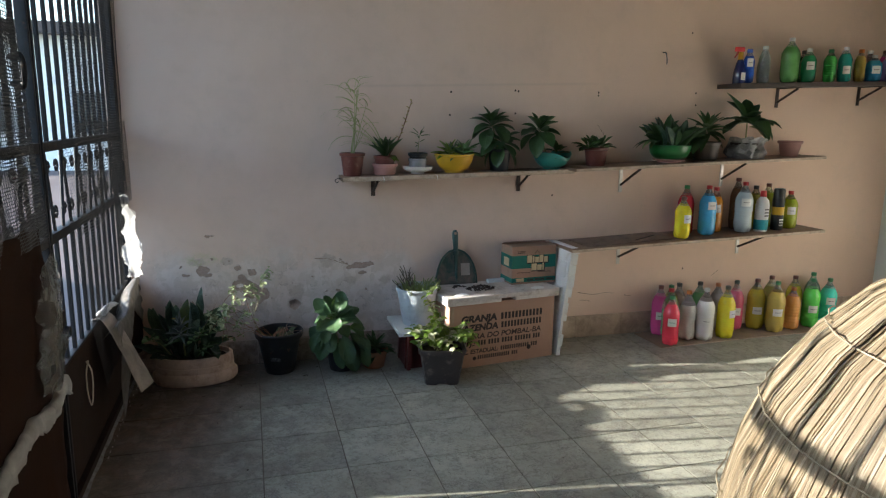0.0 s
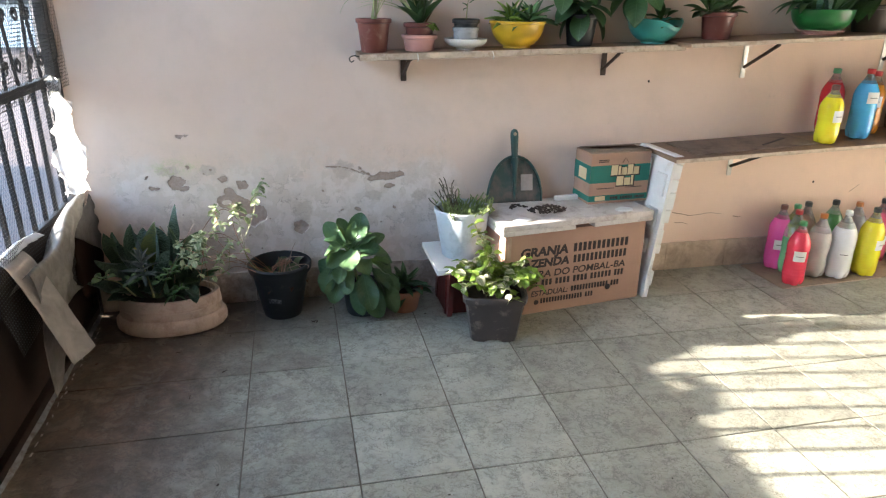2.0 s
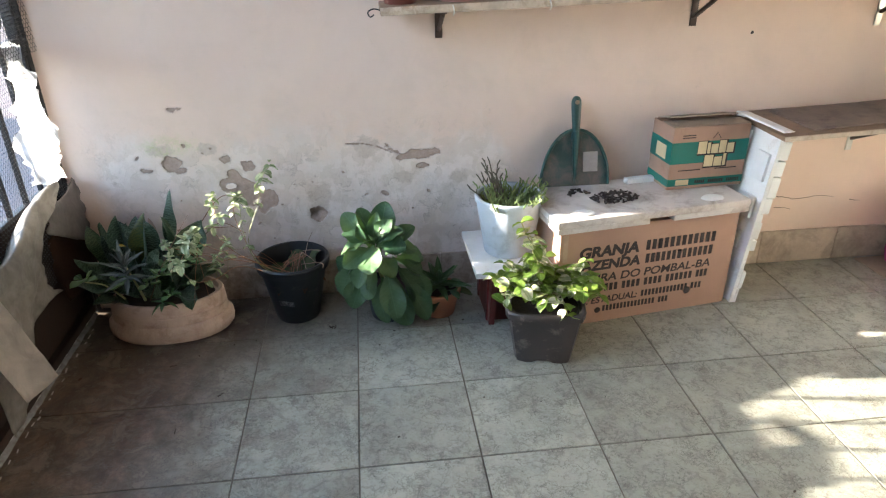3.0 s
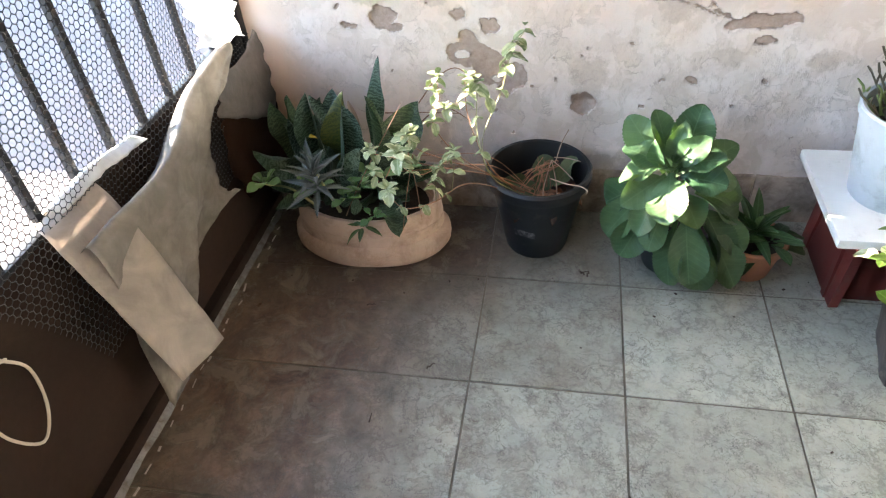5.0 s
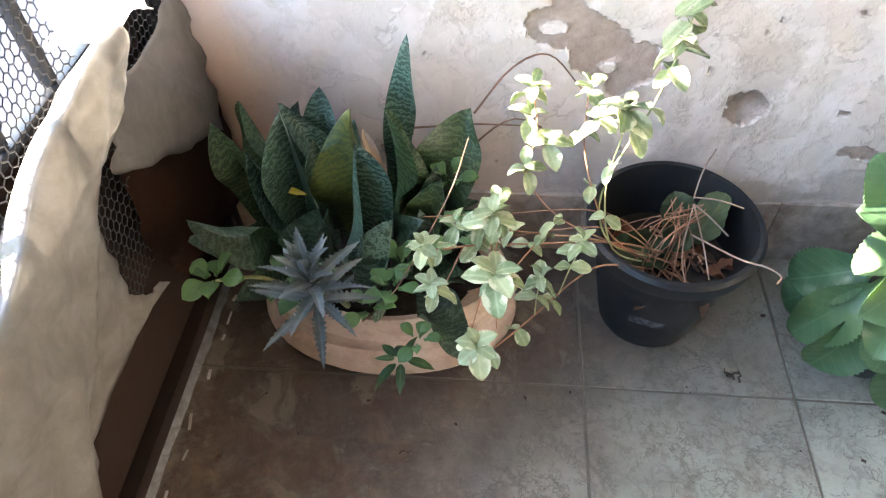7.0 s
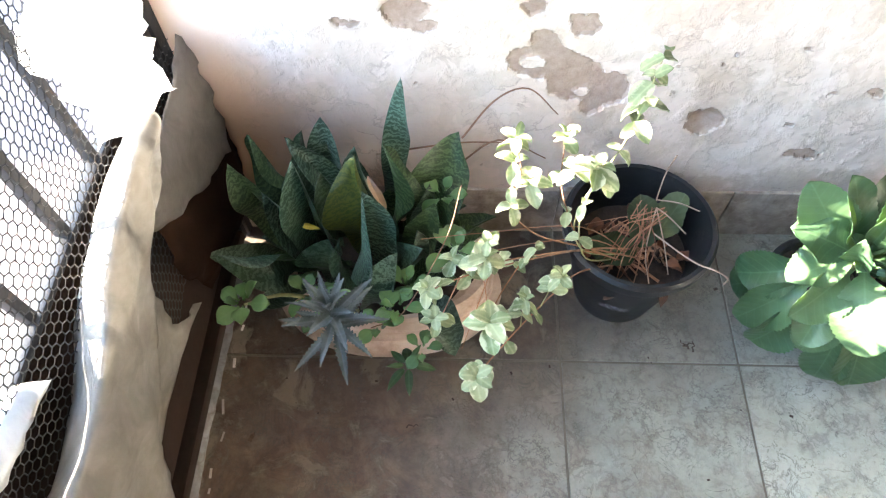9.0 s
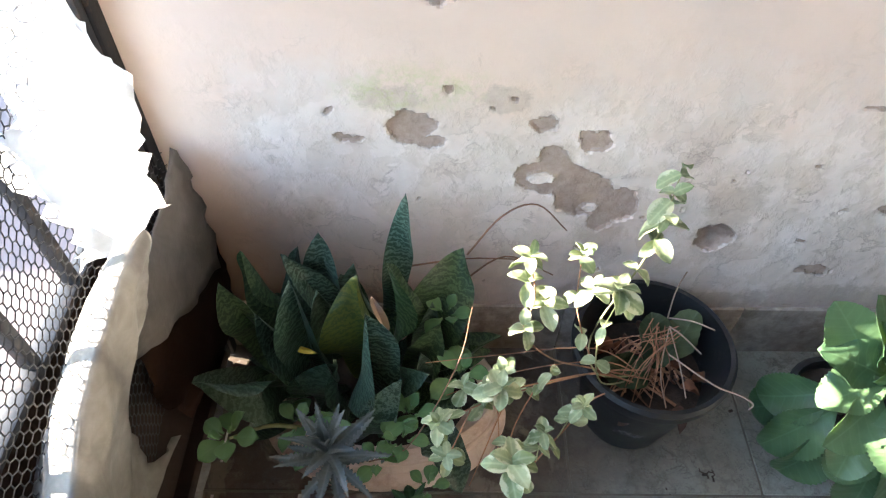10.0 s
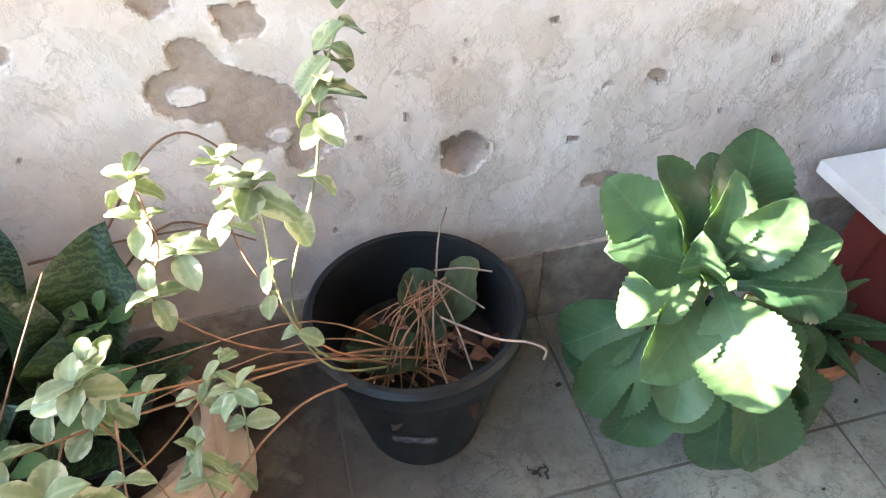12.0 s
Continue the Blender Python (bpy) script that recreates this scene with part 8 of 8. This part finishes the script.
# tip, foot, width, way the upper side faces
broad = (
    ((0.048, 0.238, 0.29), (0.06, 0.36, 0.33), 0.1, (-0.4, -0.5, 1)),
    ((-0.045, 0.345, 0.315), (0.05, 0.37, 0.345), 0.075, (-0.5, -0.4, 1)),
    ((-0.04, 0.3, 0.285), (0.05, 0.365, 0.32), 0.08, (-0.2, -0.5, 1)),
    ((-0.04, 0.405, 0.36), (0.05, 0.38, 0.33), 0.085, (-0.4, -0.7, 0.8)),
    ((-0.033, 0.44, 0.417), (0.05, 0.39, 0.31), 0.085, (0.3, -1, 0.4)),
    ((0.02, 0.44, 0.432), (0.058, 0.39, 0.31), 0.075, (0.1, -1, 0.4)),
    ((0.11, 0.43, 0.452), (0.075, 0.385, 0.31), 0.098, (-0.1, -1, 0.4)),
    ((0.012, 0.345, 0.412), (0.055, 0.37, 0.335), 0.046, (-0.6, -0.8, 0.5)),
    ((0.075, 0.402, 0.43), (0.065, 0.385, 0.335), 0.052, (-0.7, -0.9, 0.5)),
    ((0.122, 0.362, 0.418), (0.07, 0.372, 0.34), 0.066, (-1, -0.6, 0.7)),
    ((0.155, 0.335, 0.388), (0.075, 0.362, 0.335), 0.076, (-0.9, -0.5, 0.9)),
    ((0.165, 0.31, 0.338), (0.078, 0.352, 0.328), 0.078, (-0.6, -0.5, 1)),
    ((0.165, 0.385, 0.365), (0.075, 0.385, 0.31), 0.08, (-0.8, -0.6, 0.8)),
    ((0.205, 0.4, 0.29), (0.1, 0.39, 0.28), 0.085, (0.2, -0.6, 0.8)),
    ((0.2, 0.45, 0.35), (0.1, 0.42, 0.26), 0.085, (-0.1, -0.9, 0.6)),
    ((0.162, 0.31, 0.04), (0.12, 0.345, 0.24), 0.098, (-0.1, -1, 0.3)),
    ((0.125, 0.265, 0.1), (0.1, 0.335, 0.25), 0.095, (-0.1, -1, 0.4)),
    ((0.085, 0.285, 0.07), (0.085, 0.335, 0.22), 0.08, (-0.3, -1, 0.3)),
    ((0.205, 0.33, 0.12), (0.13, 0.36, 0.25), 0.09, (0.3, -0.9, 0.5)),
    ((0.22, 0.375, 0.2), (0.12, 0.375, 0.27), 0.08, (0.3, -0.6, 0.8)),
    ((-0.06, 0.362, 0.15), (0.02, 0.372, 0.27), 0.09, (-0.6, -0.7, 0.5)),
    ((-0.025, 0.335, 0.11), (0.03, 0.36, 0.24), 0.09, (-0.3, -0.9, 0.4)),
    ((-0.065, 0.42, 0.2), (0.02, 0.39, 0.28), 0.09, (-0.7, -0.5, 0.6)),
    ((0.0, 0.285, 0.215), (0.04, 0.35, 0.28), 0.07, (-0.2, -0.8, 0.7)),
    ((-0.045, 0.44, 0.12), (0.02, 0.4, 0.23), 0.08, (-0.6, -0.7, 0.4)),
    ((0.1, 0.47, 0.4), (0.08, 0.41, 0.28), 0.085, (0.1, -1, 0.4)),
    ((0.03, 0.3, 0.16), (0.06, 0.35, 0.26), 0.075, (-0.1, -1, 0.5)),
    ((0.235, 0.31, 0.06), (0.15, 0.35, 0.2), 0.085, (0.3, -1, 0.5)),
    ((0.25, 0.35, 0.13), (0.15, 0.37, 0.22), 0.08, (0.3, -0.8, 0.7)),
    ((0.23, 0.41, 0.24), (0.14, 0.4, 0.26), 0.08, (0.2, -0.7, 0.8)),
    ((0.12, 0.285, 0.245), (0.085, 0.35, 0.29), 0.075, (0.1, -0.6, 1)),
)
shift = Vector((0.014, 0.0, -0.012))
for i, (tip, foot, wd, face) in enumerate(broad):
    ln = (Vector(tip) - Vector(foot)).length
    bend = rnd.uniform(0.3, 1.0)
    bm = leaf_bm(ln * (1.02 + 0.06 * bend), wd * 0.9, "spoon", bend, rnd.uniform(0.1, 0.38), 0.075, rnd.uniform(-0.35, 0.35), 0.0022, 42, 0.2, i)
    part("leaf", bm, L_KALAN, t, m=leaf_to(offk(foot) + shift, offk(tip) + shift, rnd.uniform(-24, 24), face) @ pose(0, 0, 0, math.degrees(bend) * 0.45), smooth=70)
for i in range(9):
    k = i / 8
    bm = leaf_bm(0.05 * (1.25 - 0.7 * k), 0.028 * (1.2 - 0.6 * k), "spoon", 0.3, 0.3, 0.06, 0, 0.0018, 18, 0.1, i + 60)
    part("young_leaf", bm, L_KALAN, t, m=leaf_pose(kc + Vector((0, 0, 0.012 * k)), i * 137.5, 35 + 45 * k), smooth=70)

t = thing("potted_plant", (0.3, 0.43, 0.0), "low dark succulent in a terracotta coloured pot", "potted plant")
part("pot", pot_bm(0.075, 0.055, 0.1), plain("orange_clay", (0.4, 0.17, 0.09), 0.7, 0.15, 10, 80, 0.15), t)
part("soil", soil_bm(0.068, 0.084), M_SOIL, t)
rosette(t, (0, 0, 0.1), 18, 0.125, 0.036, L_MID, "lance", (-5, 75), (0.2, 0.7), 0.25, 411, thick=0.003)
rosette(t, (0.03, -0.03, 0.09), 9, 0.12, 0.045, L_MID, "spoon", (-20, 40), (0.4, 0.9), 0.2, 412, thick=0.002)

# red stool with a white top under the bucket
t = thing("plastic_stool", (0.555, 0.437, 0.0), "low red plastic stool with a flat white top", "stool")
part("top", slab_bm(0.29, 0.345, 0.024, 0.006, (-0.145, -0.1725, 0.211)), M_WHITE, t)
for sx, sy, w, d in ((0, -1, 0.18, 0.02), (0, 1, 0.18, 0.02), (-1, 0, 0.02, 0.26), (1, 0, 0.02, 0.26)):
    bm = bmesh.new()
    add_box(bm, (-w / 2, -d / 2, 0.13), (w / 2, d / 2, 0.2105))
    for k in (-1, -0.33, 0.33, 1):
        u = k * (0.06 if sx == 0 else 0.095)
        if sx == 0:
            add_box(bm, (u - 0.03, -d / 2, 0.0), (u + 0.03, d / 2, 0.1295))
        else:
            add_box(bm, (-w / 2, u - 0.035, 0.0), (w / 2, u + 0.035, 0.1295))
    for v in bm.verts:
        v.co.x += sx * (0.07 + 0.01 * (1 - v.co.z / 0.21))
        v.co.y += sy * (0.075 + 0.014 * (1 - v.co.z / 0.21))
        v.co.x *= 1 + 0.05 * (1 - v.co.z / 0.21) if sx == 0 else 1
    part("side", bm, M_RED_PLASTIC, t)

t = thing("bucket_plant", (0.553, 0.435, 0.2355), "stubby green succulent in a pale blue bucket", "potted plant")
part("bucket", lathe_bm(((0.0, 0.0), (0.082, 0.0), (0.085, 0.004), (0.115, 0.19), (0.12, 0.192), (0.121, 0.208), (0.117, 0.213), (0.11, 0.211), (0.1045, 0.165), (0.0, 0.155)), 44), M_BUCKET, t)
part("soil", soil_bm(0.1035, 0.166, 28), M_SOIL, t)
rnd = random.Random(37)
M_TWIG = plain("grey_twig", (0.1, 0.085, 0.06), 0.8, 0.3, 40, 120, 0.3)
M_STUB = leaf_material("stub_leaf", (0.1, 0.15, 0.045), (0.24, 0.3, 0.11), 0.1, 0, 0.5, 0.1)
for i in range(84):
    a, r = rnd.uniform(0, 6.28), 0.09 * rnd.random() ** 0.5
    tall = i < 11
    h = rnd.uniform(0.08, 0.135) if tall else rnd.uniform(0.035, 0.07)
    if tall:
        a = rnd.uniform(1.2, 4.2)
    p = Vector((r * math.cos(a), r * math.sin(a), 0.167))
    q = p + Vector((0.5 * p.x + rnd.uniform(-0.03, 0.03) - (0.025 if tall else -0.01), 0.4 * p.y + rnd.uniform(-0.03, 0.03), h))
    pts = curve_points([p, (p + q) / 2 + Vector((rnd.uniform(-0.008, 0.008), 0, 0)), q], 4)
    bm = tube_bm(pts, 0.003 if tall else 0.0036, 6, 0.7)
    for k, c in enumerate(pts[2::2]):
        d = Vector((rnd.uniform(-1, 1), rnd.uniform(-1, 1), 0.9)).normalized() * rnd.uniform(0.012, 0.022)
        tube(bm, [c, c + d], 0.0029, 6, 0.7)
    part("stub", bm, M_STUB if not tall else M_TWIG, t, smooth=60)

# square planter in front
SQ = Vector((0.618, 0.148, 0.0))
t = thing("square_planter", tuple(SQ), "grey-brown square plastic planter with lime green foliage", "planter", rz=0)
bm = bmesh.new()
levels = ((0.09, 0.0), (0.093, 0.012), (0.117, 0.17), (0.125, 0.173), (0.127, 0.194), (0.123, 0.2), (0.113, 0.199), (0.11, 0.165))
rings = []
for r, z in levels:
    ring = []
    for i in range(32):
        a = 2 * math.pi * i / 32 + math.pi / 4
        c, s = math.cos(a), math.sin(a)
        k = r / max(abs(c), abs(s)) if max(abs(c), abs(s)) > 0.78 else r / 0.78
        ring.append(bm.verts.new((k * c, k * s, z + (0.008 if z == 0.0 and abs(abs(c) - abs(s)) > 0.75 else 0))))
    rings.append(ring)
for a, b in zip(rings, rings[1:]):
    for i in range(32):
        bm.faces.new((a[i], a[(i + 1) % 32], b[(i + 1) % 32], b[i]))
bm.faces.new(rings[0][::-1])
bm.faces.new(rings[-1])
part("tub", bm, M_GREYPOT, t, m=pose(0, 0, 0, 0, 0, -13))
part("soil", soil_bm(0.108, 0.168, 28), M_SOIL, t)
rnd = random.Random(41)
for i in range(22):
    a = 6.28 * i / 18 + rnd.uniform(-0.2, 0.2)
    if i < 4:
        q = Vector((-0.09 + 0.03 * i, rnd.uniform(-0.02, 0.05), 0.47 - 0.05 * i))
    else:
        q = Vector((0.175 * math.cos(a), 0.13 * math.sin(a), rnd.uniform(0.2, 0.3)))
    pts = stem(t, [(rnd.uniform(-0.04, 0.04), rnd.uniform(-0.04, 0.04), 0.17), Vector((q.x * 0.5, q.y * 0.5, max(q.z * 0.75, 0.25))), q], 0.003, M_STEM_GREEN, 0.6)
    for k, p in enumerate(pts[2:]):
        for side in (0, 1):
            s = rnd.uniform(0.03, 0.05)
            part("leaf", leaf_bm(s, s * 0.78, "oval", rnd.uniform(0.2, 0.9), 0.18, 0.04, 0, 0.0012, 9, 0.1, i * 20 + k), L_LIME if p.z > 0.2 and rnd.random() < 0.7 else L_VINE, t,
                 m=leaf_pose(p, k * 97 + side * 180 + rnd.uniform(-30, 30), rnd.uniform(-30, 45), rnd.uniform(-20, 20)))

# ---- straw parasol ----
ST = Vector((0.805, -2.53, 0.0))
t = thing("straw_parasol", tuple(ST), "round straw parasol of bundled reeds tied with string", "parasol")
rnd = random.Random(43)
apex, rim_r, rim_z = 1.225, 0.47, 0.56


def dome(u, a):
    """A point on the canopy: u from the top (0) to the rim (1)."""
    r = rim_r * math.sin(u * math.pi / 2) ** 1.05
    return Vector((r * math.cos(a), r * math.sin(a), rim_z + (apex - rim_z) * max(0.0, math.cos(u * math.pi / 2)) ** 0.9))


strands = 290
for i in range(strands):
    a = 2 * math.pi * (i + rnd.uniform(-0.4, 0.4)) / strands
    lift = rnd.uniform(0.0, 0.008)
    pts = []
    for k in range(9):
        u = 0.03 + (0.97 + rnd.uniform(-0.02, 0.03) if k == 8 else 0.97) * k / 8
        p = dome(min(u, 1.03), a + 0.012 * math.sin(k + i))
        pts.append(p + Vector((math.cos(a), math.sin(a), 0.6)) * lift)
    bm = bmesh.new()
    for s in range(6):
        da, up = (s - 2.5) * 0.0045 + rnd.uniform(-0.003, 0.003), rnd.uniform(-0.003, 0.005)
        spun = Matrix.Rotation(da, 4, "Z")
        tube(bm, [spun @ p + Vector((0, 0, up + 0.002 * math.sin(k * 1.3 + s + i))) for k, p in enumerate(pts)], rnd.uniform(0.0012, 0.0024), 4, 1.2)
    part("reed", bm, M_STRAW, t)
# backing dome, its straw colour darkened as the shade behind the reeds
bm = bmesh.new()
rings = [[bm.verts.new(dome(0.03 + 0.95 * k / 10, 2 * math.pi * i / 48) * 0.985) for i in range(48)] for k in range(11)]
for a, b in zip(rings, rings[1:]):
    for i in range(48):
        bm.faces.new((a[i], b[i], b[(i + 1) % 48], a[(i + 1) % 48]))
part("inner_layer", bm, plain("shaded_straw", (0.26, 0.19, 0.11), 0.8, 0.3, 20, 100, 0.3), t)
for u in (0.3, 0.48, 0.66, 0.84):
    bm = bmesh.new()
    pts = [dome(u, 2 * math.pi * i / 90) + Vector((math.cos(2 * math.pi * i / 90), math.sin(2 * math.pi * i / 90), 0.6)) * (0.013 + 0.003 * math.sin(i * 1.7)) for i in range(91)]
    tube(bm, pts, 0.0015, 5)
    part("tie_string", bm, M_STRING, t)
part("pole", tube_bm([(0, 0, 0), (0, 0, apex + 0.02)], 0.018, 12), M_WOOD, t)
part("foot", lathe_bm(((0.0, 0.0), (0.19, 0.0), (0.2, 0.01), (0.19, 0.045), (0.05, 0.07), (0.022, 0.1), (0.0, 0.1)), 32), M_GREYPOT, t)

# ---- litter on the floor ----
rnd = random.Random(47)
t = thing("floor_litter", (0, 0, 0), "scattered dry leaf crumbs and grit on the tiles", "litter", kind="stuff")
bm = bmesh.new()
for i in range(110):
    x, y = rnd.uniform(-0.9, 1.2), rnd.uniform(-1.2, 0.58)
    if rnd.random() < 0.5:
        y = rnd.uniform(0.2, 0.58)
    s = 0.0008 + 0.0035 * rnd.random() ** 2.5
    add_box(bm, (-s, -s * 0.6, 0), (s, s * 0.6, s * 0.5), Matrix.Translation((x, y, 0.0002)) @ pose(0, 0, 0, 0, 0, rnd.uniform(0, 360)))
for x, y, rz in ((-0.088, 0.368, 20), (-0.079, 0.363, 75), (-0.096, 0.366, 130), (-0.42, 0.03, 40), (-0.52, -0.12, 100), (-0.6, 0.2, 10)):
    w = Matrix.Translation((x, y, 0.0022)) @ pose(0, 0, 0, 0, 0, rz)
    pts = [w @ Vector((-0.011 + 0.0044 * k, rnd.uniform(-0.003, 0.003), rnd.uniform(0, 0.003))) for k in range(6)]
    tube(bm, pts, rnd.uniform(0.0014, 0.0021), 5, 0.5)
part("crumbs", bm, plain("litter", (0.06, 0.04, 0.03), 0.9, 0.5, 60), t, kind="stuff")

# ---- floor tiles ----
PITCH, JOINT = 0.33, 0.0048


def tile_mesh(w, d):
    me = mesh_of(slab_bm(w, d, 0.0075, 0.0009, (0, 0, -0.0075), 1), 40)
    me.materials.append(M_TILE)
    return me


full = tile_mesh(PITCH - JOINT, PITCH - JOINT)
back = tile_mesh(PITCH - JOINT, WALL_Y - PITCH - JOINT - 0.001)
rnd = random.Random(53)
for i in range(-3, 13):
    for j in range(-11, 2):
        x, y = i * PITCH + JOINT / 2, j * PITCH + JOINT / 2
        if x + PITCH > SIDE_X - 0.02:
            continue
        if x < GATE_X:
            x = GATE_X + 0.004
        m = pose(x, y, rnd.uniform(-0.0008, 0.0004), rnd.uniform(-0.06, 0.06), rnd.uniform(-0.06, 0.06))
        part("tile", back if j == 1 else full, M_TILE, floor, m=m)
edge = tile_mesh(SIDE_X - 12 * PITCH - JOINT, PITCH - JOINT)
for j in range(-11, 1):
    part("tile", edge, M_TILE, floor, m=pose(12 * PITCH + JOINT / 2, j * PITCH + JOINT / 2, -0.001))
